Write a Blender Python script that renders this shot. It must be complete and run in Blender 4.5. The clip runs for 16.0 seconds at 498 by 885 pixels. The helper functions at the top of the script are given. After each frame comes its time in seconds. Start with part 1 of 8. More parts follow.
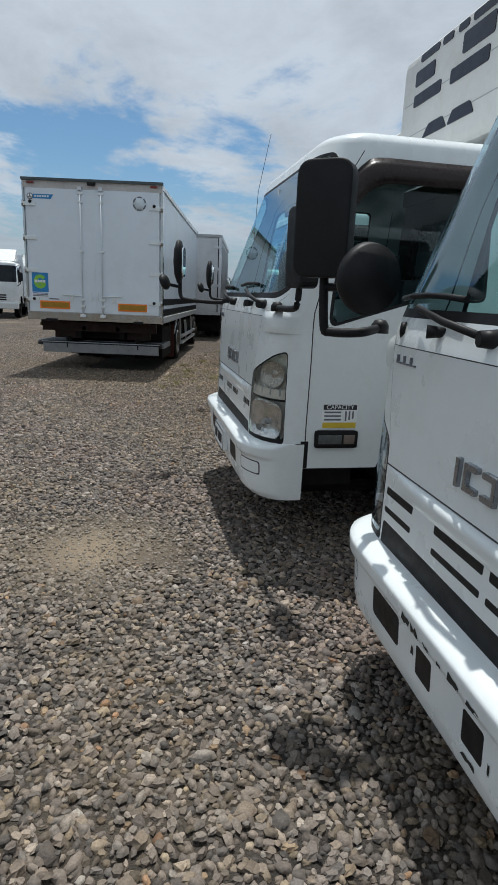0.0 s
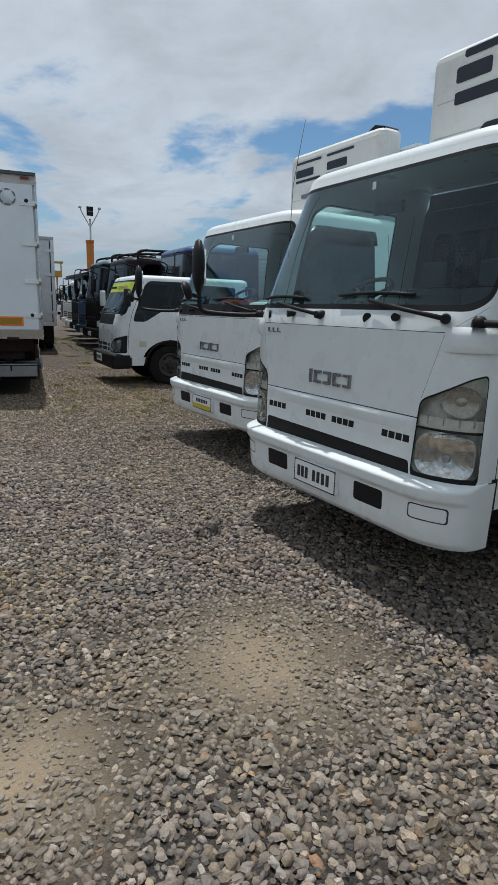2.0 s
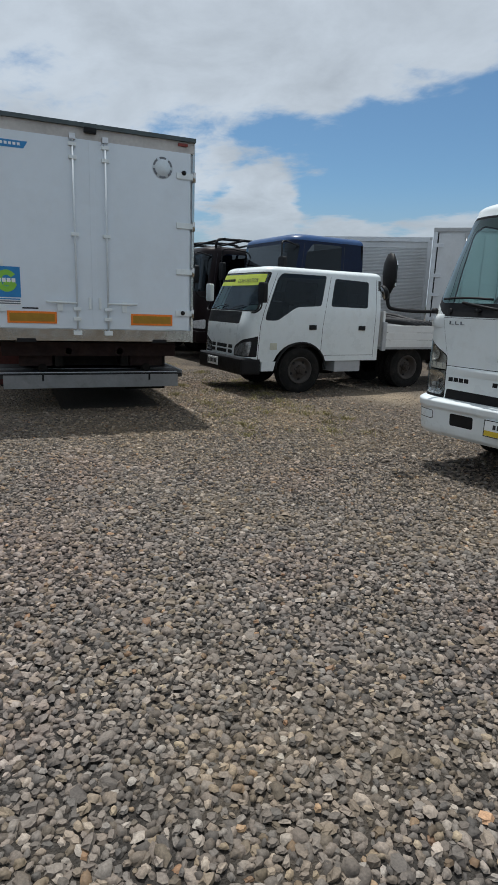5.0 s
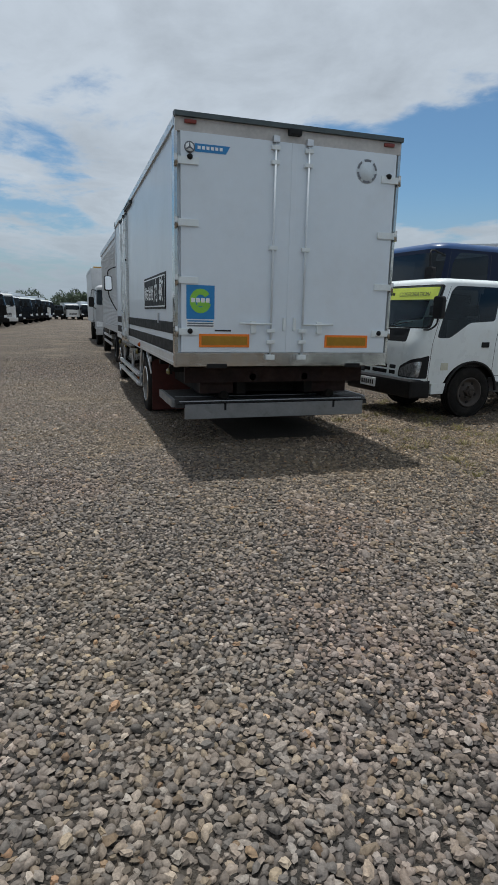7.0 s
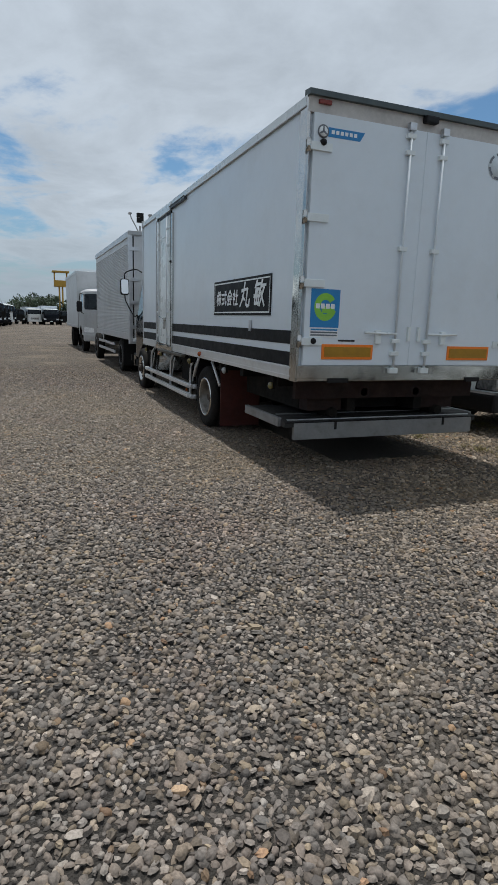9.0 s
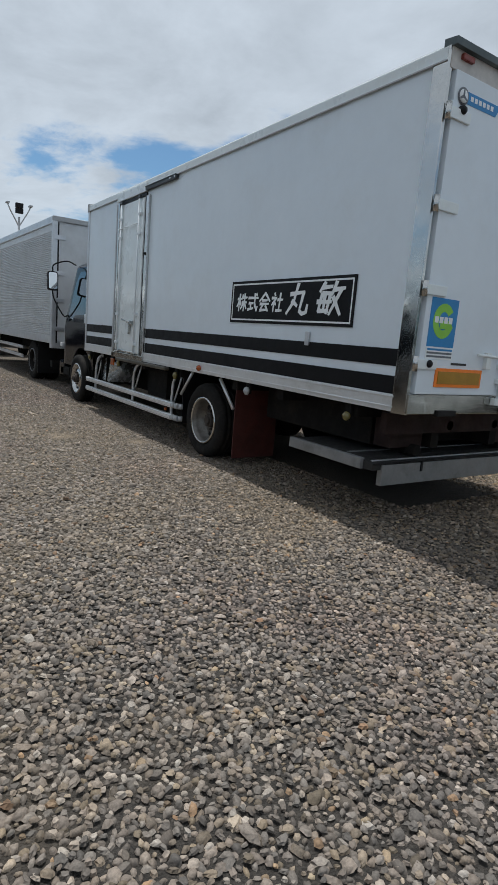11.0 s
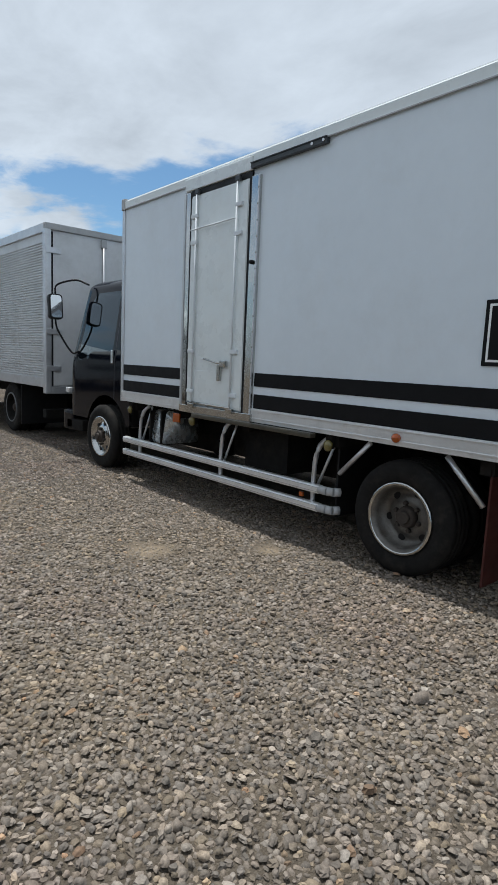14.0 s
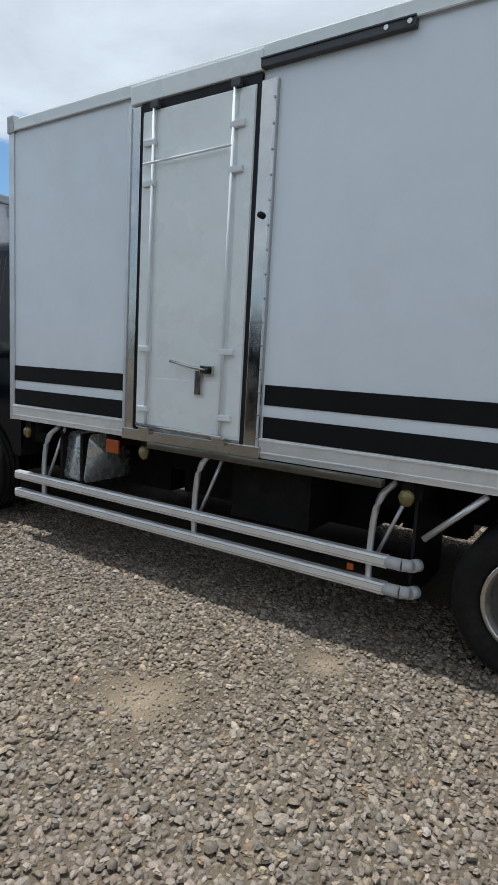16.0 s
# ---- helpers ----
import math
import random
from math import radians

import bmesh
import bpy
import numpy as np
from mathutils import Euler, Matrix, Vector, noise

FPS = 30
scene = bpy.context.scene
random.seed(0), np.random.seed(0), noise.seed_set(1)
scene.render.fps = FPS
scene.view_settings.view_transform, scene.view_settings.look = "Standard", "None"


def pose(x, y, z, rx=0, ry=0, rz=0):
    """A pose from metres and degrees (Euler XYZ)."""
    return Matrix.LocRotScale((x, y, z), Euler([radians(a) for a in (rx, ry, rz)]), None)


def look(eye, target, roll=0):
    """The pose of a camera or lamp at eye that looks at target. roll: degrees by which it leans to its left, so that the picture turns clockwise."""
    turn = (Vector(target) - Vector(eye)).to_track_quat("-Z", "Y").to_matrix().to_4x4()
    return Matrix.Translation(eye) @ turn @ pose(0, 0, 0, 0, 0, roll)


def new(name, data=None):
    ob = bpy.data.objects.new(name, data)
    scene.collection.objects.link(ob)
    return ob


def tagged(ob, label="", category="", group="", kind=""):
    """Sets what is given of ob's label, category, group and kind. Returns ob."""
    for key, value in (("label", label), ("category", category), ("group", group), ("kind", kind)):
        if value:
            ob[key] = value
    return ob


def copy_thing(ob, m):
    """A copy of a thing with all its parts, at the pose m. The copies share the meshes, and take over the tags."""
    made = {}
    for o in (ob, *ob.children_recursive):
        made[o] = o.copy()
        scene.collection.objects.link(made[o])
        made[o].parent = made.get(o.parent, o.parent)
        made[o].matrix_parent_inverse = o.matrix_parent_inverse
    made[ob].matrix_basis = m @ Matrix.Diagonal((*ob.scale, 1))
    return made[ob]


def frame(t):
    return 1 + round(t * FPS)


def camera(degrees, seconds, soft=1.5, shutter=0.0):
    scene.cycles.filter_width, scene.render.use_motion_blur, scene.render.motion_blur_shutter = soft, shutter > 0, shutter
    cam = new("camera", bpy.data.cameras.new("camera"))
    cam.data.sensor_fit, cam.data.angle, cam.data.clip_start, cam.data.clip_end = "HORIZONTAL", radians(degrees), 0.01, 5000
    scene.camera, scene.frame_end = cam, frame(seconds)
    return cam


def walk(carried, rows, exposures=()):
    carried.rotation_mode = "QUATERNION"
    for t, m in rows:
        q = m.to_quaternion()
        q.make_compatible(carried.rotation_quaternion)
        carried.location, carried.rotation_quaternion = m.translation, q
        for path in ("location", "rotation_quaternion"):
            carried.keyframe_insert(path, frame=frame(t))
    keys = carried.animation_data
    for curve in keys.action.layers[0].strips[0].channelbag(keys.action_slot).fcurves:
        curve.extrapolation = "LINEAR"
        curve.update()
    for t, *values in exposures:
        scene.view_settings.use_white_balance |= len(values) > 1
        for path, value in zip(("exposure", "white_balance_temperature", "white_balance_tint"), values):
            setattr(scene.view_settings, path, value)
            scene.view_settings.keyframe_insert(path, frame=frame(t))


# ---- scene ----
cam = camera(46.5, 16.0)
PATH = [
    (0, (2.879, -11.125, 1.538), (2.897, -9.186, 1.051), 2.4),
    (0.5, (2.436, -10.932, 1.606), (2.643, -9.002, 1.126), 1.6),
    (1, (1.995, -10.587, 1.536), (2.355, -8.677, 1.062), 0.1),
    (1.5, (1.517, -10.318, 1.514), (2.08, -8.459, 1.036), 0.9),
    (2, (1.101, -9.989, 1.515), (1.782, -8.162, 1.07), 1.6),
    (2.5, (0.689, -9.603, 1.515), (1.467, -7.814, 1.073), 2.2),
    (3, (0.38, -9.28, 1.507), (1.236, -7.531, 1.05), 2.6),
    (3.5, (0.081, -8.782, 1.494), (0.932, -7.039, 1.007), 2.5),
    (4, (-0.301, -8.414, 1.515), (0.559, -6.678, 1.019), 2.6),
    (4.5, (-0.617, -7.999, 1.484), (0.2, -6.237, 1.006), 2.2),
    (5, (-1.008, -7.532, 1.486), (-0.26, -5.736, 1.023), 2.1),
    (5.2, (-1.164, -7.377, 1.496), (-0.441, -5.569, 1.04), 2.0),
    (7.3, (-2.579, -5.956, 1.538), (-1.994, -4.092, 1.108), 1.2),
    (7.5, (-2.735, -5.853, 1.529), (-2.146, -3.99, 1.104), 1.2),
    (8, (-3.086, -5.602, 1.519), (-2.458, -3.751, 1.094), 1.4),
    (8.5, (-3.345, -5.228, 1.497), (-2.678, -3.389, 1.079), 1.6),
    (8.7, (-3.466, -5.088, 1.511), (-2.782, -3.255, 1.097), 1.7),
    (10.8, (-4.468, -3.056, 1.397), (-3.363, -1.43, 1.03), 4.3),
    (11, (-4.546, -2.812, 1.43), (-3.426, -1.194, 1.073), 4.7),
    (11.5, (-4.746, -2.249, 1.462), (-3.613, -0.635, 1.126), 3.9),
    (12, (-4.813, -1.682, 1.451), (-3.685, -0.06, 1.139), 3.2),
    (12.5, (-4.903, -1.079, 1.476), (-3.738, 0.521, 1.185), 2.8),
    (13, (-4.848, -0.537, 1.454), (-3.601, 1.001, 1.169), 2.9),
    (13.5, (-4.805, 0.086, 1.501), (-3.524, 1.597, 1.219), 2.6),
    (14, (-4.775, 0.642, 1.539), (-3.47, 2.132, 1.259), 2.5),
    (14.5, (-4.591, 1.186, 1.511), (-3.272, 2.668, 1.258), 2.5),
    (15, (-4.467, 1.71, 1.537), (-3.009, 3.057, 1.285), 2.5),
    (15.5, (-4.272, 2.189, 1.525), (-2.603, 3.256, 1.25), 3.6),
    (16, (-4.257, 2.81, 1.567), (-2.586, 3.874, 1.288), 3.1),
]
walk(cam, [(t, look(eye, target, roll)) for t, eye, target, roll in PATH],
     [(0, 0.06, 6200, 8), (2, 0.02, 6200, 8), (3, 0.13, 6200, 8), (5, 0.05, 6200, 8), (8, -0.02, 6200, 8), (11, 0.12, 6200, 8), (12, 0.10, 6200, 8), (12.5, 0.12, 6200, 8), (13, 0.33, 6200, 8), (14, 0.31, 6200, 8), (14.5, 0.13, 6200, 8), (15, 0.43, 6200, 8), (15.5, 0.52, 6200, 8), (16, 0.45, 6200, 8)])

# ---- light ----
SUN_WAY = Vector((-0.015, -0.30, -1.0)).normalized()
world = bpy.data.worlds.new("sky")
scene.world = world
world.use_nodes = True
wn, wl = world.node_tree.nodes, world.node_tree.links
wn.clear()
w_out = wn.new("ShaderNodeOutputWorld")
w_bg = wn.new("ShaderNodeBackground")
w_sky = wn.new("ShaderNodeTexSky")
w_sky.sky_type = "NISHITA"
w_sky.sun_disc = False
w_sky.sun_elevation = radians(72)
w_sky.sun_rotation = radians(3)
w_sky.dust_density = 0.4
w_sky.ozone_density = 2.0
w_co = wn.new("ShaderNodeTexCoord")
w_sep = wn.new("ShaderNodeSeparateXYZ")
wl.new(w_co.outputs["Generated"], w_sep.inputs[0])


def wmath(op, a, b=None):
    n = wn.new("ShaderNodeMath")
    n.operation = op
    for i, v in enumerate((a, b)):
        if v is None:
            continue
        if isinstance(v, (int, float)):
            n.inputs[i].default_value = v
        else:
            wl.new(v, n.inputs[i])
    return n.outputs[0]


# clouds lie on a flat layer: the direction is divided by its height
w_h = wmath("ADD", wmath("MAXIMUM", w_sep.outputs[2], 0.0), 0.10)
w_cx, w_cy = wmath("DIVIDE", w_sep.outputs[0], w_h), wmath("DIVIDE", w_sep.outputs[1], w_h)
w_comb = wn.new("ShaderNodeCombineXYZ")
wl.new(w_cx, w_comb.inputs[0]), wl.new(w_cy, w_comb.inputs[1])
w_comb.inputs[2].default_value = 3.3


def wnoise(scale, detail, rough, shift):
    m = wn.new("ShaderNodeMapping")
    m.inputs["Location"].default_value = shift
    m.inputs["Rotation"].default_value = (0, 0, 0.5)
    m.inputs["Scale"].default_value = (1.0, 0.75, 1.0)
    wl.new(w_comb.outputs[0], m.inputs[0])
    n = wn.new("ShaderNodeTexNoise")
    n.inputs["Scale"].default_value = scale
    n.inputs["Detail"].default_value = detail
    n.inputs["Roughness"].default_value = rough
    n.inputs["Distortion"].default_value = 0.35
    wl.new(m.outputs[0], n.inputs["Vector"])
    return n.outputs[0]


CLOUD_SHIFT = (1.7, 0.4, 0.0)
w_n1 = wnoise(0.62, 9.0, 0.57, CLOUD_SHIFT)
w_n2 = wnoise(1.9, 8.0, 0.6, (5.0, 2.0, 0.0))
w_n3 = wnoise(5.5, 6.0, 0.6, (2.0, 7.0, 0.0))
w_high = wn.new("ShaderNodeMapRange")
w_high.interpolation_type = "SMOOTHSTEP"
w_high.inputs["From Min"].default_value, w_high.inputs["From Max"].default_value = 0.18, 0.5
w_high.inputs["To Min"].default_value, w_high.inputs["To Max"].default_value = 0.0, 0.13
wl.new(w_sep.outputs[2], w_high.inputs["Value"])
w_mix = wmath("ADD", wmath("ADD", wmath("ADD", wmath("MULTIPLY", w_n1, 0.60), wmath("MULTIPLY", w_n2, 0.28)), wmath("MULTIPLY", w_n3, 0.12)), w_high.outputs[0])
def wbump(azimuth, elevation, inner, outer, amount):
    """A soft spot in the sky round a direction, in degrees."""
    d = wn.new("ShaderNodeVectorMath")
    d.operation = "DOT_PRODUCT"
    a, h = radians(azimuth), radians(elevation)
    d.inputs[1].default_value = (math.sin(a) * math.cos(h), math.cos(a) * math.cos(h), math.sin(h))
    wl.new(w_co.outputs["Generated"], d.inputs[0])
    r = wn.new("ShaderNodeMapRange")
    r.interpolation_type = "SMOOTHSTEP"
    r.inputs["From Min"].default_value, r.inputs["From Max"].default_value = math.cos(radians(outer)), math.cos(radians(inner))
    r.inputs["To Min"].default_value, r.inputs["To Max"].default_value = 0.0, amount
    wl.new(d.outputs["Value"], r.inputs["Value"])
    return r.outputs[0]


for spot in ((34, 12.5, 1, 9, -0.07), (45, 12, 1, 10, -0.09), (57, 10, 1, 10, -0.08), (24, 13, 0, 5, -0.05), (-14, 12.5, 0, 7, -0.05), (2, 13.5, 0, 5, -0.04), (23, 8.6, 1, 4.2, 0.13), (31, 4.5, 1, 5, 0.10), (41, 4, 1, 6, 0.09), (8, 9, 1, 8, 0.05)):
    w_mix = wmath("ADD", w_mix, wbump(*spot))
w_cov = wn.new("ShaderNodeMapRange")
w_cov.interpolation_type = "SMOOTHSTEP"
w_cov.inputs["From Min"].default_value = 0.455
w_cov.inputs["From Max"].default_value = 0.535
wl.new(w_mix, w_cov.inputs["Value"])
w_shade = wn.new("ShaderNodeMapRange")
w_shade.inputs["From Min"].default_value = 0.42
w_shade.inputs["From Max"].default_value = 0.70
w_shade.inputs["To Min"].default_value = 1.05
w_shade.inputs["To Max"].default_value = 0.78
wl.new(w_n2, w_shade.inputs["Value"])
w_cloud = wn.new("ShaderNodeMix")
w_cloud.data_type = "RGBA"
w_cloud.blend_type = "MULTIPLY"
w_cloud.inputs[0].default_value = 1.0
w_cloud.inputs[6].default_value = (5.6, 6.0, 6.45, 1)
wl.new(w_shade.outputs[0], w_cloud.inputs[7])
w_tint = wn.new("ShaderNodeMix")
w_tint.data_type = "RGBA"
w_tint.blend_type = "MULTIPLY"
w_tint.inputs[0].default_value = 1.0
wl.new(w_sky.outputs[0], w_tint.inputs[6])
w_tint.inputs[7].default_value = (0.67, 0.81, 0.85, 1)
w_all = wn.new("ShaderNodeMix")
w_all.data_type = "RGBA"
wl.new(wmath("MULTIPLY", w_cov.outputs[0], 0.93), w_all.inputs[0])
wl.new(w_tint.outputs[2], w_all.inputs[6])
wl.new(w_cloud.outputs[2], w_all.inputs[7])
# grey-blue haze low over the horizon
w_low = wn.new("ShaderNodeMapRange")
w_low.interpolation_type = "SMOOTHSTEP"
w_low.inputs["From Min"].default_value, w_low.inputs["From Max"].default_value = 0.0, 0.20
w_low.inputs["To Min"].default_value, w_low.inputs["To Max"].default_value = 0.85, 0.0
wl.new(w_sep.outputs[2], w_low.inputs["Value"])
w_haze = wn.new("ShaderNodeMix")
w_haze.data_type = "RGBA"
wl.new(w_low.outputs[0], w_haze.inputs[0])
wl.new(w_all.outputs[2], w_haze.inputs[6])
w_haze.inputs[7].default_value = (3.15, 3.7, 4.2, 1)
wl.new(w_haze.outputs[2], w_bg.inputs[0])
w_bg.inputs[1].default_value = 0.10
wl.new(w_bg.outputs[0], w_out.inputs[0])

sun = new("sun", bpy.data.lights.new("sun", "SUN"))
sun.data.energy = 3.7
sun.data.angle = radians(0.8)
sun.data.color = (1.0, 0.96, 0.90)
sun.matrix_world = look(-SUN_WAY * 60, (0, 0, 0))

# ---- materials ----
MATS = {}


def mat(name, color, rough=0.5, metal=0.0, vary=0.12, scale=6.0, bump=0.0, bscale=60.0, dirt=None, dirt_amount=0.0, dirt_scale=2.0,
        coat=0.0, spec=0.5, island=0.0, objrand=0.0, alpha=1.0, trans=0.0, ior=1.45, rvary=0.1, emit=None, estr=0.0):
    """A procedural surface: base colour with two scales of variation, stains, relief."""
    if name in MATS:
        return MATS[name]
    m = bpy.data.materials.new(name)
    m.use_nodes = True
    nt = m.node_tree
    nd, lk = nt.nodes, nt.links
    b = nd["Principled BSDF"]
    tc = nd.new("ShaderNodeTexCoord")

    def noisy(s, det=5.0, rgh=0.6):
        n = nd.new("ShaderNodeTexNoise")
        n.inputs["Scale"].default_value = s
        n.inputs["Detail"].default_value = det
        n.inputs["Roughness"].default_value = rgh
        lk.new(tc.outputs["Object"], n.inputs["Vector"])
        return n.outputs[0]

    def ramp(v, a, c, lo, hi):
        r = nd.new("ShaderNodeMapRange")
        r.inputs["From Min"].default_value, r.inputs["From Max"].default_value = a, c
        r.inputs["To Min"].default_value, r.inputs["To Max"].default_value = lo, hi
        lk.new(v, r.inputs["Value"])
        return r.outputs[0]

    def mixed(kind, fac, a, c):
        x = nd.new("ShaderNodeMix")
        x.data_type = "RGBA"
        x.blend_type = kind
        for i, v in ((0, fac), (6, a), (7, c)):
            if isinstance(v, (int, float)):
                x.inputs[i].default_value = v
            elif isinstance(v, tuple):
                x.inputs[i].default_value = (*v, 1)
            else:
                lk.new(v, x.inputs[i])
        return x.outputs[2]

    col = tuple(color)
    if vary:
        n1, n2 = noisy(scale), noisy(scale * 9)
        v = nd.new("ShaderNodeMath")
        v.operation = "MULTIPLY"
        lk.new(ramp(n1, 0.3, 0.7, 1 - vary, 1 + vary), v.inputs[0])
        lk.new(ramp(n2, 0.3, 0.7, 1 - vary / 2, 1 + vary / 2), v.inputs[1])
        col = mixed("MULTIPLY", 1.0, col, v.outputs[0])
    if island:
        g = nd.new("ShaderNodeNewGeometry")
        col = mixed("MULTIPLY", 1.0, col, ramp(g.outputs["Random Per Island"], 0, 1, 1 - island, 1 + island))
    if objrand:
        g = nd.new("ShaderNodeObjectInfo")
        col = mixed("MULTIPLY", 1.0, col, ramp(g.outputs["Random"], 0, 1, 1 - objrand, 1 + objrand))
    if dirt:
        col = mixed("MIX", ramp(noisy(dirt_scale, 8, 0.7), 0.5, 0.75, 0.0, dirt_amount), col, tuple(dirt))
    if isinstance(col, tuple):
        b.inputs["Base Color"].default_value = (*col, 1)
    else:
        lk.new(col, b.inputs["Base Color"])
    b.inputs["Metallic"].default_value = metal
    b.inputs["Roughness"].default_value = rough
    if rvary:
        lk.new(ramp(noisy(scale * 2.3), 0.3, 0.7, max(0.02, rough - rvary * 0.6), min(1, rough + rvary)), b.inputs["Roughness"])
    b.inputs["Specular IOR Level"].default_value = spec
    b.inputs["Coat Weight"].default_value = coat
    b.inputs["Coat Roughness"].default_value = 0.08
    b.inputs["IOR"].default_value = ior
    b.inputs["Transmission Weight"].default_value = trans
    b.inputs["Alpha"].default_value = alpha
    if emit:
        b.inputs["Emission Color"].default_value = (*emit, 1)
        b.inputs["Emission Strength"].default_value = estr
    if bump:
        bp = nd.new("ShaderNodeBump")
        bp.inputs["Strength"].default_value = bump
        bp.inputs["Distance"].default_value = 0.01
        lk.new(noisy(bscale, 4), bp.inputs["Height"])
        lk.new(bp.outputs[0], b.inputs["Normal"])
    MATS[name] = m
    return m


def glass_mat(name, tint, clear, least=0.042):
    """Thin sheet glass: part lets light straight through, tinted; the rest mirrors more the flatter it is seen."""
    if name in MATS:
        return MATS[name]
    m = bpy.data.materials.new(name)
    m.use_nodes = True
    nd, lk = m.node_tree.nodes, m.node_tree.links
    nd.clear()
    out = nd.new("ShaderNodeOutputMaterial")
    tr = nd.new("ShaderNodeBsdfTransparent")
    tr.inputs[0].default_value = (*(c * clear for c in tint), 1)
    gl = nd.new("ShaderNodeBsdfGlossy")
    gl.inputs["Roughness"].default_value = 0.015
    gl.inputs["Color"].default_value = (0.78, 0.90, 1.0, 1)
    fr = nd.new("ShaderNodeLayerWeight")
    fr.inputs["Blend"].default_value = 0.5
    steep = nd.new("ShaderNodeMath")
    steep.operation = "POWER"
    steep.inputs[1].default_value = 3.6
    lk.new(fr.outputs["Facing"], steep.inputs[0])
    mx = nd.new("ShaderNodeMixShader")
    add = nd.new("ShaderNodeMath")
    add.operation = "MULTIPLY_ADD"
    add.inputs[1].default_value, add.inputs[2].default_value = 0.92, least
    add.use_clamp = True
    lk.new(steep.outputs[0], add.inputs[0])
    lk.new(add.outputs[0], mx.inputs[0])
    lk.new(tr.outputs[0], mx.inputs[1])
    lk.new(gl.outputs[0], mx.inputs[2])
    lk.new(mx.outputs[0], out.inputs[0])
    MATS[name] = m
    return m


WHITE = mat("white_paint", (0.74, 0.785, 0.79), 0.28, vary=0.03, scale=1.5, coat=0.35, dirt=(0.45, 0.42, 0.36), dirt_amount=0.25, dirt_scale=3.0)
WHITEBOX = mat("white_box_panel", (0.705, 0.765, 0.82), 0.34, vary=0.03, scale=0.8, coat=0.15, dirt=(0.52, 0.52, 0.50), dirt_amount=0.22, dirt_scale=1.3, bump=0.02, bscale=3.0)
WHITEOLD = mat("old_white_paint", (0.70, 0.70, 0.68), 0.42, vary=0.05, scale=2.0, dirt=(0.40, 0.36, 0.30), dirt_amount=0.4, dirt_scale=4.0)
BLACKPL = mat("black_plastic", (0.010, 0.010, 0.011), 0.5, spec=0.28, vary=0.2, scale=8, bump=0.05, bscale=200)
BLACKSTRIPE = mat("black_stripe_film", (0.006, 0.006, 0.007), 0.5, spec=0.2, vary=0.15, scale=5)
RUBBER = mat("tyre_rubber", (0.011, 0.0105, 0.010), 0.85, spec=0.25, vary=0.25, scale=9, bump=0.2, bscale=120, dirt=(0.05, 0.042, 0.034), dirt_amount=0.5, dirt_scale=7)
CHASSIS = mat("dark_chassis_steel", (0.009, 0.0085, 0.008), 0.8, spec=0.2, vary=0.3, scale=6, bump=0.1, bscale=80, dirt=(0.03, 0.024, 0.018), dirt_amount=0.6, dirt_scale=5)
REDRUST = mat("red_oxide_steel", (0.016, 0.006, 0.005), 0.8, vary=0.3, scale=5, dirt=(0.05, 0.03, 0.02), dirt_amount=0.6, dirt_scale=4)
STEEL = mat("stainless_steel", (0.50, 0.50, 0.485), 0.13, metal=1.0, vary=0.08, scale=3, rvary=0.12, dirt=(0.20, 0.18, 0.15), dirt_amount=0.3, dirt_scale=2, bump=0.06, bscale=5)
ALU = mat("aluminium_trim", (0.62, 0.63, 0.65), 0.42, metal=0.85, vary=0.06, scale=5, dirt=(0.32, 0.30, 0.27), dirt_amount=0.3, dirt_scale=6)
ALUSHEET = mat("aluminium_sheet", (0.60, 0.61, 0.62), 0.45, metal=0.25, vary=0.06, scale=1.5, dirt=(0.30, 0.29, 0.27), dirt_amount=0.35, dirt_scale=1.2)
RAILALU = mat("bright_rail_aluminium", (0.76, 0.77, 0.775), 0.34, metal=0.55, vary=0.05, scale=5, dirt=(0.36, 0.34, 0.31), dirt_amount=0.3, dirt_scale=6)
GREYPAINT = mat("grey_paint_steel", (0.42, 0.43, 0.44), 0.5, vary=0.1, scale=4, dirt=(0.15, 0.13, 0.11), dirt_amount=0.5, dirt_scale=4)
NAVY = mat("dark_navy_paint", (0.002, 0.003, 0.007), 0.07, spec=0.22, vary=0.15, scale=3, rvary=0.03)
WHEELSTEEL = mat("dull_wheel_steel", (0.105, 0.098, 0.088), 0.45, metal=0.4, vary=0.2, scale=9, dirt=(0.06, 0.045, 0.035), dirt_amount=0.7, dirt_scale=9)
ORANGE = mat("orange_marker", (0.85, 0.22, 0.02), 0.4, vary=0.08, scale=20)
AMBER = mat("amber_lens", (0.34, 0.065, 0.003), 0.2, vary=0.1, scale=30, coat=0.5)
AMBERDARK = mat("amber_reflective_film", (0.36, 0.19, 0.015), 0.35, vary=0.12, scale=12)
REDLENS = mat("red_lens", (0.20, 0.03, 0.02), 0.3, vary=0.1, scale=30)
YELLOWLENS = mat("yellow_lens", (0.15, 0.125, 0.04), 0.2, vary=0.15, scale=30, coat=0.5)
BLUEFILM = mat("blue_film", (0.03, 0.22, 0.50), 0.4, vary=0.05)
GREENFILM = mat("green_film", (0.25, 0.55, 0.06), 0.4, vary=0.06)
WHITEFILM = mat("white_film", (0.80, 0.82, 0.82), 0.45, vary=0.03)
GREYTEXT = mat("grey_lettering", (0.16, 0.17, 0.19), 0.4, metal=0.3, vary=0.05)
DARKTEXT = mat("dark_lettering", (0.03, 0.03, 0.035), 0.5, vary=0.05)
YELLOWFILM = mat("yellow_film", (0.62, 0.45, 0.04), 0.45, vary=0.08)
LIMEFILM = mat("lime_film", (0.42, 0.50, 0.06), 0.5, vary=0.1)
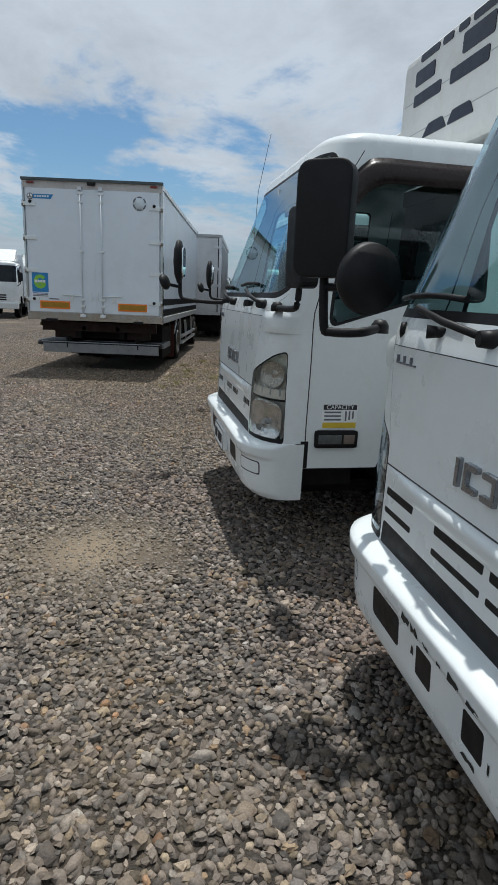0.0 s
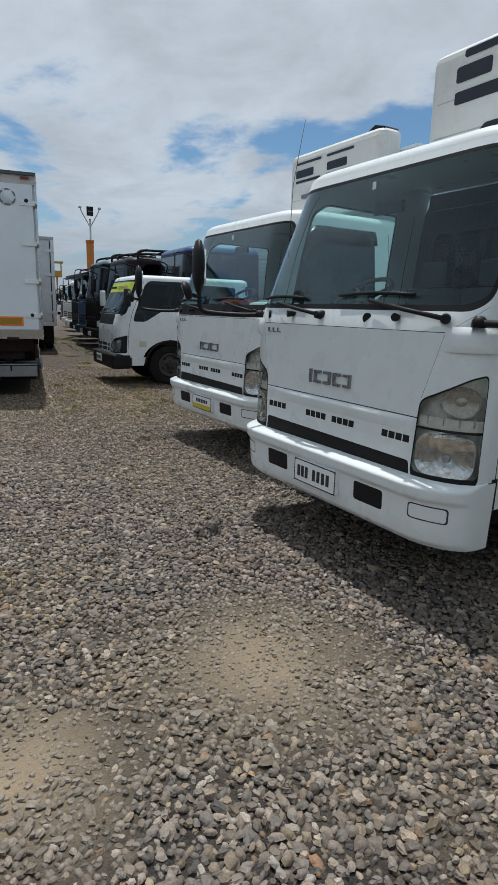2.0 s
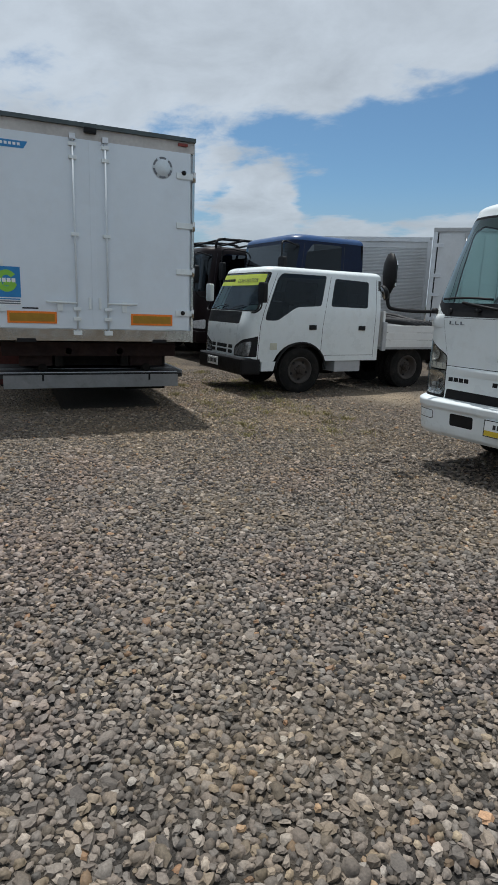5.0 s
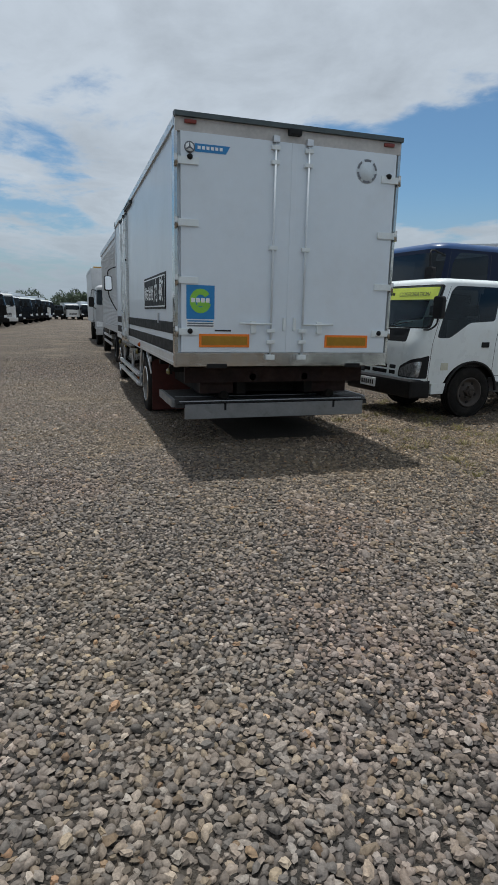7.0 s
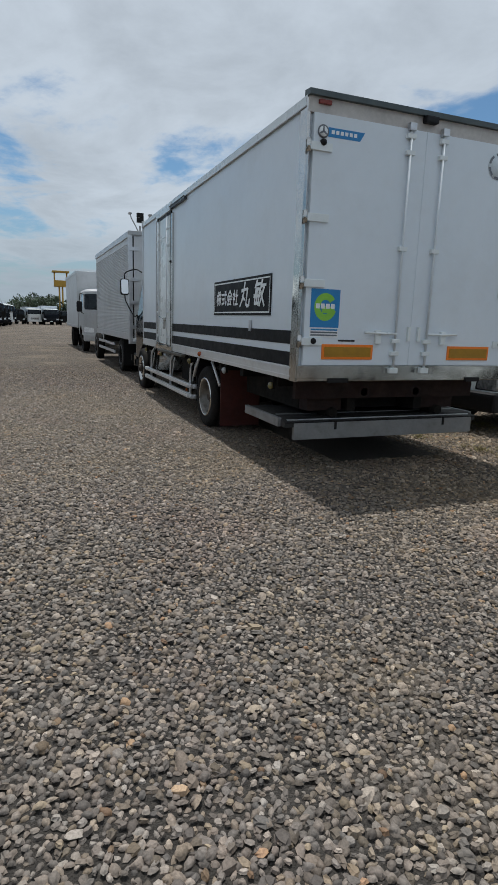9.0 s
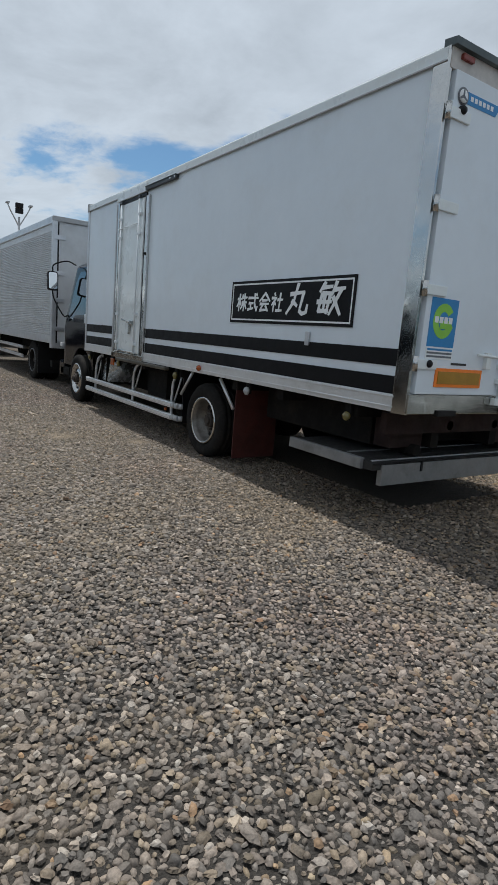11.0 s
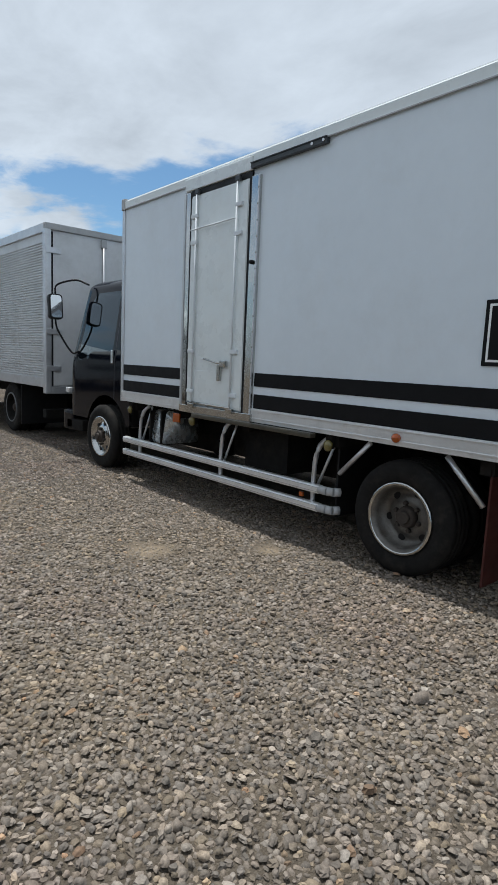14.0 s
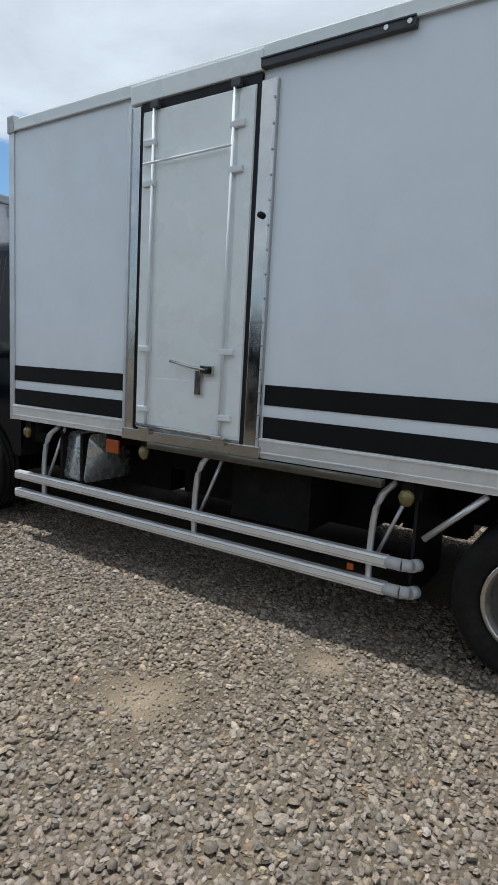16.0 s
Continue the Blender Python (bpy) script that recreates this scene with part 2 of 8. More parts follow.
CHROME = mat("chrome", (0.75, 0.76, 0.78), 0.08, metal=1.0, vary=0.04, rvary=0.06)
LAMPREF = mat("lamp_reflector", (0.74, 0.75, 0.76), 0.3, metal=0.25, vary=0.15, scale=14)
SEATCLOTH = mat("grey_seat_cloth", (0.06, 0.065, 0.07), 0.9, vary=0.15, scale=12, bump=0.1, bscale=150)
DASH = mat("grey_dashboard_plastic", (0.075, 0.08, 0.08), 0.6, vary=0.1, scale=6)
CABIN = mat("cab_lining", (0.05, 0.053, 0.055), 0.8, vary=0.08, scale=4)
GLASS = glass_mat("windscreen_glass", (0.74, 0.93, 0.91), 0.96)
GLASSSIDE = glass_mat("tinted_side_glass", (0.62, 0.74, 0.74), 0.8)
LENS = glass_mat("clear_lamp_lens", (0.90, 0.90, 0.88), 0.95)
LIFTALU = mat("dull_lift_aluminium", (0.26, 0.265, 0.27), 0.5, metal=0.5, vary=0.12, scale=4, dirt=(0.10, 0.09, 0.08), dirt_amount=0.5, dirt_scale=5)
DARKRAIL = mat("dark_rail_steel", (0.055, 0.06, 0.065), 0.45, metal=0.3, vary=0.15)
VISOR = mat("smoked_brown_visor", (0.016, 0.010, 0.009), 0.25, spec=0.3, vary=0.1)
RUSTHUB = mat("rusty_hub", (0.045, 0.036, 0.030), 0.8, vary=0.3, scale=30)
RODWHITE = mat("matt_white_rod", (0.68, 0.72, 0.75), 0.65, spec=0.15, vary=0.06)
CONVEX = mat("convex_mirror_glass", (0.30, 0.32, 0.34), 0.08, metal=1.0, vary=0.05)
MIRROR = mat("mirror_glass", (0.82, 0.84, 0.86), 0.03, metal=1.0, vary=0.0, rvary=0.0)

# ---- mesh tools ----


def part(name, bm, material, parent=None, label="", smooth=False):
    me = bpy.data.meshes.new(name)
    if smooth:
        for f in bm.faces:
            f.smooth = True
    bm.normal_update()
    bm.to_mesh(me)
    bm.free()
    me.materials.append(material)
    ob = new(name, me)
    if parent is not None:
        ob.parent = parent
    if label:
        ob["label"] = label
    return ob


def thing(name, label, category, m=None, group="", kind=""):
    e = new(name)
    e.empty_display_size = 0.2
    if m is not None:
        e.matrix_world = m
    return tagged(e, label, category, group, kind)


def B():
    return bmesh.new()


def box(bm, x0, x1, y0, y1, z0, z1, bevel=0.0, seg=2):
    vs = [bm.verts.new((x, y, z)) for x in (x0, x1) for y in (y0, y1) for z in (z0, z1)]
    fs = [bm.faces.new([vs[i] for i in q]) for q in ((0, 1, 3, 2), (4, 6, 7, 5), (0, 4, 5, 1), (2, 3, 7, 6), (0, 2, 6, 4), (1, 5, 7, 3))]
    if bevel:
        es = {e for f in fs for e in f.edges}
        bmesh.ops.bevel(bm, geom=list(es), offset=bevel, segments=seg, affect="EDGES", profile=0.7)
    return bm


def prism(bm, poly, axis, a, b, bevel=0.0):
    """Extrudes a polygon along an axis from a to b. axis x: poly is (y, z); y: (x, z); z: (x, y)."""
    def at(p, h):
        return {"x": (h, p[0], p[1]), "y": (p[0], h, p[1]), "z": (p[0], p[1], h)}[axis]
    lo, hi = [bm.verts.new(at(p, a)) for p in poly], [bm.verts.new(at(p, b)) for p in poly]
    n = len(poly)
    fs = [bm.faces.new(lo), bm.faces.new(list(reversed(hi)))]
    for i in range(n):
        fs.append(bm.faces.new((lo[(i + 1) % n], lo[i], hi[i], hi[(i + 1) % n])))
    bmesh.ops.recalc_face_normals(bm, faces=fs)
    if bevel:
        es = {e for f in fs for e in f.edges}
        bmesh.ops.bevel(bm, geom=list(es), offset=bevel, segments=2, affect="EDGES", profile=0.7)
    return bm


def cyl(bm, p0, p1, r, r2=None, seg=16):
    p0, p1 = Vector(p0), Vector(p1)
    r2 = r if r2 is None else r2
    q = (p1 - p0).to_track_quat("Z", "Y")
    rings = []
    for p, rr in ((p0, r), (p1, r2)):
        rings.append([bm.verts.new(p + q @ Vector((rr * math.cos(2 * math.pi * k / seg), rr * math.sin(2 * math.pi * k / seg), 0))) for k in range(seg)])
    fs = [bm.faces.new(list(reversed(rings[0]))), bm.faces.new(rings[1])]
    for k in range(seg):
        f = bm.faces.new((rings[0][k], rings[0][(k + 1) % seg], rings[1][(k + 1) % seg], rings[1][k]))
        f.smooth = True
    return bm


def tube(bm, pts, r, seg=8, closed=False):
    """A round bar that follows points."""
    pts = [Vector(p) for p in pts]
    rings, n = [], len(pts)
    for i, p in enumerate(pts):
        d = (pts[min(i + 1, n - 1)] - pts[max(i - 1, 0)]).normalized()
        u = d.cross(Vector((0, 0, 1)) if abs(d.z) < 0.95 else Vector((1, 0, 0))).normalized()
        w = d.cross(u)
        rings.append([bm.verts.new(p + r * (math.cos(2 * math.pi * k / seg) * u + math.sin(2 * math.pi * k / seg) * w)) for k in range(seg)])
    for a, b in zip(rings, rings[1:]):
        for k in range(seg):
            bm.faces.new((a[k], a[(k + 1) % seg], b[(k + 1) % seg], b[k])).smooth = True
    bm.faces.new(rings[0]), bm.faces.new(list(reversed(rings[-1])))
    bmesh.ops.recalc_face_normals(bm, faces=bm.faces[:])
    return bm


def curve_pts(ctrl, n=6):
    """Catmull-Rom points through controls."""
    c = [Vector(p) for p in ctrl]
    c = [c[0] * 2 - c[1]] + c + [c[-1] * 2 - c[-2]]
    out = []
    for i in range(1, len(c) - 2):
        for k in range(n):
            t = k / n
            a, b, d, e = c[i - 1], c[i], c[i + 1], c[i + 2]
            out.append(0.5 * (2 * b + (d - a) * t + (2 * a - 5 * b + 4 * d - e) * t * t + (3 * b - a - 3 * d + e) * t ** 3))
    return out + [c[-2]]


def lathe(bm, prof, seg=32, axis="x", at=(0, 0, 0), closed=False, cap=True):
    """Turns a profile of (radius, offset along the axis)."""
    rings = []
    for r, h in prof:
        ring = []
        for k in range(seg):
            a = 2 * math.pi * k / seg
            c, s = r * math.cos(a), r * math.sin(a)
            v = {"x": (h, c, s), "y": (c, h, s), "z": (c, s, h)}[axis]
            ring.append(bm.verts.new(Vector(v) + Vector(at)))
        rings.append(ring)
    pairs = list(zip(rings, rings[1:])) + ([(rings[-1], rings[0])] if closed else [])
    for a, b in pairs:
        for k in range(seg):
            bm.faces.new((a[k], a[(k + 1) % seg], b[(k + 1) % seg], b[k])).smooth = True
    if not closed and cap:
        for ring, h in ((rings[0], prof[0]), (rings[-1], prof[-1])):
            if h[0] > 1e-4:
                bm.faces.new(ring)
    bmesh.ops.recalc_face_normals(bm, faces=bm.faces[:])
    return bm


def rounded(poly, r, n=4):
    """A polygon with its corners rounded."""
    out, m = [], len(poly)
    for i in range(m):
        p, a, b = Vector(poly[i]), Vector(poly[i - 1]), Vector(poly[(i + 1) % m])
        da, db = (a - p), (b - p)
        rr = min(r, da.length * 0.45, db.length * 0.45)
        s, e = p + da.normalized() * rr, p + db.normalized() * rr
        for k in range(n + 1):
            t = k / n
            out.append(((1 - t) ** 2 * s + 2 * t * (1 - t) * p + t * t * e)[:])
    return out


def letters(text, size, parent, m, material, name="lettering", label="", depth=0.002):
    cu = bpy.data.curves.new(name, "FONT")
    cu.body, cu.size, cu.extrude = text, size, depth
    cu.align_x, cu.align_y = "CENTER", "CENTER"
    tmp = bpy.data.objects.new(name, cu)
    scene.collection.objects.link(tmp)
    dg = bpy.context.evaluated_depsgraph_get()
    me = bpy.data.meshes.new_from_object(tmp.evaluated_get(dg))
    bpy.data.objects.remove(tmp)
    bpy.data.curves.remove(cu)
    me.transform(m)
    me.materials.clear()
    me.materials.append(material)
    ob = new(name, me)
    ob.parent = parent
    if label:
        ob["label"] = label
    return ob


def inside(p, poly):
    x, y = p
    c = False
    for (x0, y0), (x1, y1) in zip(poly, poly[1:] + poly[:1]):
        if (y0 > y) != (y1 > y) and x < (x1 - x0) * (y - y0) / (y1 - y0) + x0:
            c = not c
    return c


def skin(place, u0, u1, v0, v1, du, dv, regions):
    """Cuts a curved sheet into regions. place(u, v): the point; regions: (name, polygon in u, v), later ones lie over earlier ones.
    Returns a bmesh for each name; '' is the rest. A region named '-' is left open."""
    from mathutils.geometry import delaunay_2d_cdt
    nu, nv = max(1, round((u1 - u0) / du)), max(1, round((v1 - v0) / dv))
    verts = [Vector((u0 + (u1 - u0) * i / nu, v0 + (v1 - v0) * j / nv)) for i in range(nu + 1) for j in range(nv + 1)]
    edges = []
    cut = []
    for name, poly in regions:
        pts = []
        m = len(poly)
        for i in range(m):
            a, b = Vector(poly[i]), Vector(poly[(i + 1) % m])
            k = max(1, round((b - a).length / (du * 1.2)))
            pts += [a + (b - a) * (q / k) for q in range(k)]
        pts = [Vector((min(max(p.x, u0), u1), min(max(p.y, v0), v1))) for p in pts]
        o = len(verts)
        verts += pts
        edges += [(o + i, o + (i + 1) % len(pts)) for i in range(len(pts))]
        cut.append((name, [(p.x, p.y) for p in pts]))
    vs, _, fs, *_ = delaunay_2d_cdt(verts, edges, [], 0, 1e-5)
    made = {}
    for f in fs:
        c = (sum(vs[i].x for i in f) / 3, sum(vs[i].y for i in f) / 3)
        name = ""
        for nm, poly in cut:
            if inside(c, poly):
                name = nm
        if name == "-":
            continue
        bm, seen = made.setdefault(name, (bmesh.new(), {}))
        ids = []
        for i in f:
            if i not in seen:
                seen[i] = bm.verts.new(place(vs[i].x, vs[i].y))
            ids.append(seen[i])
        try:
            bm.faces.new(ids).smooth = True
        except ValueError:
            pass
    return {k: v[0] for k, v in made.items()}


def solid(bm, depth):
    """Gives a sheet a thickness, inwards."""
    bm.normal_update()
    bmesh.ops.solidify(bm, geom=bm.faces[:], thickness=depth)
    return bm


def pieces(bm):
    """Splits a sheet into its unconnected pieces."""
    left, out = set(bm.faces), []
    while left:
        todo, grp = [left.pop()], []
        while todo:
            f = todo.pop()
            grp.append(f)
            for e in f.edges:
                for g in e.link_faces:
                    if g in left:
                        left.discard(g)
                        todo.append(g)
        nb, seen = bmesh.new(), {}
        for f in grp:
            ids = []
            for v in f.verts:
                if v not in seen:
                    seen[v] = nb.verts.new(v.co)
                ids.append(seen[v])
            nb.faces.new(ids).smooth = f.smooth
        out.append(nb)
    bm.free()
    return out


def lerp(tab, z):
    if z <= tab[0][0]:
        return tab[0][1]
    for (a, p), (b, q) in zip(tab, tab[1:]):
        if z <= b:
            return p + (q - p) * (z - a) / (b - a)
    return tab[-1][1]


class Cab:
    """The outer form of a forward-control lorry cab. Its front stands at y = 0 and looks along -y; u runs round it from the front's middle."""

    def __init__(self, half, nose, rx=0.45, ry=0.28, back=1.72, low=0.5, high=2.3, rise=0.12):
        self.half, self.nose, self.rx, self.ry, self.back, self.low, self.high, self.rise = half, nose, rx, ry, back, low, high, rise
        self.h0 = lerp(half, low)
        self.a = self.h0 - rx
        self.c = self.a + 1.35 * max(rx, ry)
        self.n0 = lerp(nose, (low + high) / 2) + ry
        self.end = self.c + back - self.n0

    def front(self, x):
        """u of a place on the front, by its x."""
        s, x = (1 if x >= 0 else -1), abs(x)
        if x <= self.a:
            return s * x
        return s * (self.a + (self.c - self.a) * math.asin(min(1, (x - self.a) / self.rx)) / (math.pi / 2))

    def side(self, y, s=1):
        """u of a place on the side, by its y."""
        return s * (self.c + (y - self.n0))

    def place(self, u, z, out=0.0, inset=0.0):
        s, u = (1 if u >= 0 else -1), abs(u)
        hw, n = lerp(self.half, min(z, self.high)) - inset + out, lerp(self.nose, min(z, self.high)) + inset * 1.2 - out
        k = hw / self.h0
        if u <= self.a:
            x, y = u * k, n
        elif u <= self.c:
            f = (u - self.a) / (self.c - self.a) * math.pi / 2
            x, y = hw - self.rx * k * (1 - math.sin(f)), n + self.ry * (1 - math.cos(f))
        else:
            x, y = hw, n + self.ry + (u - self.c) / (self.end - self.c) * (self.back - inset * 0.6 - n - self.ry)
        return Vector((s * x, y, z))

    def roof(self):
        bm = bmesh.new()
        us = [self.end * (-1 + 2 * i / 90) for i in range(91)]
        rings = []
        for k in range(7):
            t = k / 6 * math.pi / 2
            rings.append([bm.verts.new(self.place(u, self.high, 0, self.rise * 1.6 * (1 - math.cos(t))) + Vector((0, 0, self.rise * math.sin(t)))) for u in us])
        for a, b in zip(rings, rings[1:]):
            for i in range(90):
                bm.faces.new((a[i], a[i + 1], b[i + 1], b[i])).smooth = True
        bm.faces.new(rings[-1])
        return bm

    def panel(self, regions, du=0.055, dv=0.06):
        return skin(self.place, -self.end, self.end, self.low, self.high, du, dv, regions)

# ---- wheels, shared by all the lorries ----


def wheel(parent, x, y, z, r=0.42, w=0.24, rim=0.245, out=-1, rim_mat=None, dual=False, holes=6, deep=0.07, plain=False, lip_mat=None):
    """A road wheel whose outer face looks along out (the sign of x)."""
    e = new("wheel")
    e.parent = parent
    e.empty_display_size = 0.1
    bm = B()
    h = w / 2
    prof = [(rim, -h * 0.75), (rim + 0.03, -h * 0.95), (r - 0.07, -h), (r - 0.03, -h * 0.93), (r - 0.004, -h * 0.74)]
    for k in range(4):
        a = -h * 0.62 + k * h * 0.41
        prof += [(r, a), (r, a + h * 0.25), (r - 0.014, a + h * 0.27), (r - 0.014, a + h * 0.38)]
    prof = prof[:-2] + [(r - 0.004, h * 0.74), (r - 0.03, h * 0.93), (r - 0.07, h), (rim + 0.03, h * 0.95), (rim, h * 0.75)]
    seg = 32
    if plain:
        prof, seg = [(rim, -h * 0.75), (r - 0.07, -h), (r, -h * 0.7), (r, h * 0.7), (r - 0.07, h), (rim, h * 0.75)], 20
    lathe(bm, prof, seg, "x", (x, y, z), closed=True)
    if dual:
        lathe(bm, prof, min(seg, 24), "x", (x - out * (w + 0.05), y, z), closed=True)
    part("tyre", bm, RUBBER, e, smooth=False)
    bm = B()
    o = out
    lathe(bm, [(rim + 0.012, o * h * 0.86), (rim + 0.006, o * h * 0.99), (rim - 0.02, o * h * 0.95), (rim - 0.035, o * h * 0.55), (rim - 0.06, o * (h * 0.7 - deep)),
               (rim * 0.62, o * (h * 0.85 - deep)), (rim * 0.48, o * (h * 1.0 - deep)), (rim * 0.42, o * (h * 1.0 - deep)), (0.0001, o * (h * 1.0 - deep))], 32, "x", (x, y, z), cap=False)
    rm = part("rim", bm, rim_mat or WHEELSTEEL, e)
    if plain:
        return e
    lip = B()
    lathe(lip, [(rim + 0.014, o * h * 0.90), (rim + 0.010, o * h * 1.01), (rim - 0.010, o * h * 1.0), (rim - 0.012, o * h * 0.93)], 32, "x", (x, y, z), cap=False)
    part("rim_lip", lip, lip_mat or ALU, rm)
    bm = B()
    cyl(bm, (x + o * (h - deep - 0.01), y, z), (x + o * (h - deep + 0.05), y, z), rim * 0.34, rim * 0.28, 18)
    cyl(bm, (x + o * (h - deep + 0.04), y, z), (x + o * (h - deep + 0.075), y, z), rim * 0.2, rim * 0.17, 14)
    part("hub", bm, RUSTHUB, rm)
    for k in range(holes):
        a = 2 * math.pi * (k + 0.3) / holes
        bm = B()
        c, s = math.cos(a), math.sin(a)
        rr = rim * 0.40
        cyl(bm, (x + o * (h - deep), y + rr * c, z + rr * s), (x + o * (h - deep + 0.03), y + rr * c, z + rr * s), 0.019, 0.015, 6)
        part("wheel_nut", bm, RUSTHUB, rm)
        bm = B()
        a += math.pi / holes
        c, s = math.cos(a), math.sin(a)
        rr = rim * 0.70
        cyl(bm, (x + o * (h * 0.62 - deep), y + rr * c, z + rr * s), (x + o * (h * 0.86 - deep), y + rr * c, z + rr * s), rim * 0.105, None, 12)
        part("hand_hole", bm, BLACKPL, rm)
    return e


def mirror(parent, x, y, z, w=0.20, h=0.38, d=0.09, facing=1, mate=None, tilt=0.0, nod=0.0):
    """A mirror head; its glass looks along facing (the sign of y)."""
    bm = B()
    pr = rounded([(-w / 2, -h / 2), (w / 2, -h / 2), (w / 2, h / 2), (-w / 2, h / 2)], min(w, h) * 0.28, 5)
    q = Matrix.Translation((x, y, z)) @ Matrix.Rotation(tilt, 4, "Z") @ Matrix.Rotation(nod, 4, "X")
    prism(bm, pr, "y", -d / 2, d / 2, 0.009)
    bmesh.ops.transform(bm, matrix=q, verts=bm.verts[:])
    hd = part("mirror", bm, mate or BLACKPL, parent, smooth=True)
    bm = B()
    pr = rounded([(-w / 2 + 0.02, -h / 2 + 0.02), (w / 2 - 0.02, -h / 2 + 0.02), (w / 2 - 0.02, h / 2 - 0.02), (-w / 2 + 0.02, h / 2 - 0.02)], min(w, h) * 0.24, 5)
    a, b = sorted((facing * d / 2 - facing * 0.001, facing * (d / 2 + 0.004)))
    prism(bm, pr, "y", a, b)
    bmesh.ops.transform(bm, matrix=q, verts=bm.verts[:])
    part("mirror_glass", bm, MIRROR, hd)
    return hd


def bar(parent, name, pts, r, material, seg=8, label=""):
    bm = B()
    tube(bm, pts, r, seg)
    return part(name, bm, material, parent, label)


def slab(parent, name, dims, material, bevel=0.004, label=""):
    return part(name, box(B(), *dims, bevel), material, parent, label)


# ---- ground ----
def dusty(nd, lk, tc, start, most):
    """Where the worn sandy patches lie, 0 to most, laid over what is there already."""
    nn = nd.new("ShaderNodeTexNoise")
    nn.inputs["Scale"].default_value, nn.inputs["Detail"].default_value = 3.4, 5.0
    lk.new(tc.outputs["Object"], nn.inputs["Vector"])
    for (px, py), pr in SANDY:
        nz = nd.new("ShaderNodeVectorMath")
        nz.operation = "MULTIPLY_ADD"
        nz.inputs[1].default_value = (0.9 * pr, 0.9 * pr, 0)
        lk.new(nn.outputs["Color"], nz.inputs[0])
        lk.new(tc.outputs["Object"], nz.inputs[2])
        d = nd.new("ShaderNodeVectorMath")
        d.operation = "DISTANCE"
        d.inputs[1].default_value = (px + 0.45 * pr, py + 0.45 * pr, 0)
        lk.new(nz.outputs[0], d.inputs[0])
        r = nd.new("ShaderNodeMapRange")
        r.inputs["From Min"].default_value, r.inputs["From Max"].default_value = pr * 0.1, pr * 1.35
        r.inputs["To Min"].default_value, r.inputs["To Max"].default_value = most, 0.0
        lk.new(d.outputs["Value"], r.inputs["Value"])
        mx = nd.new("ShaderNodeMath")
        mx.operation = "MAXIMUM"
        lk.new(r.outputs[0], mx.inputs[1])
        if start is None:
            mx.inputs[0].default_value = 0.0
        else:
            lk.new(start, mx.inputs[0])
        start = mx.outputs[0]
    return start


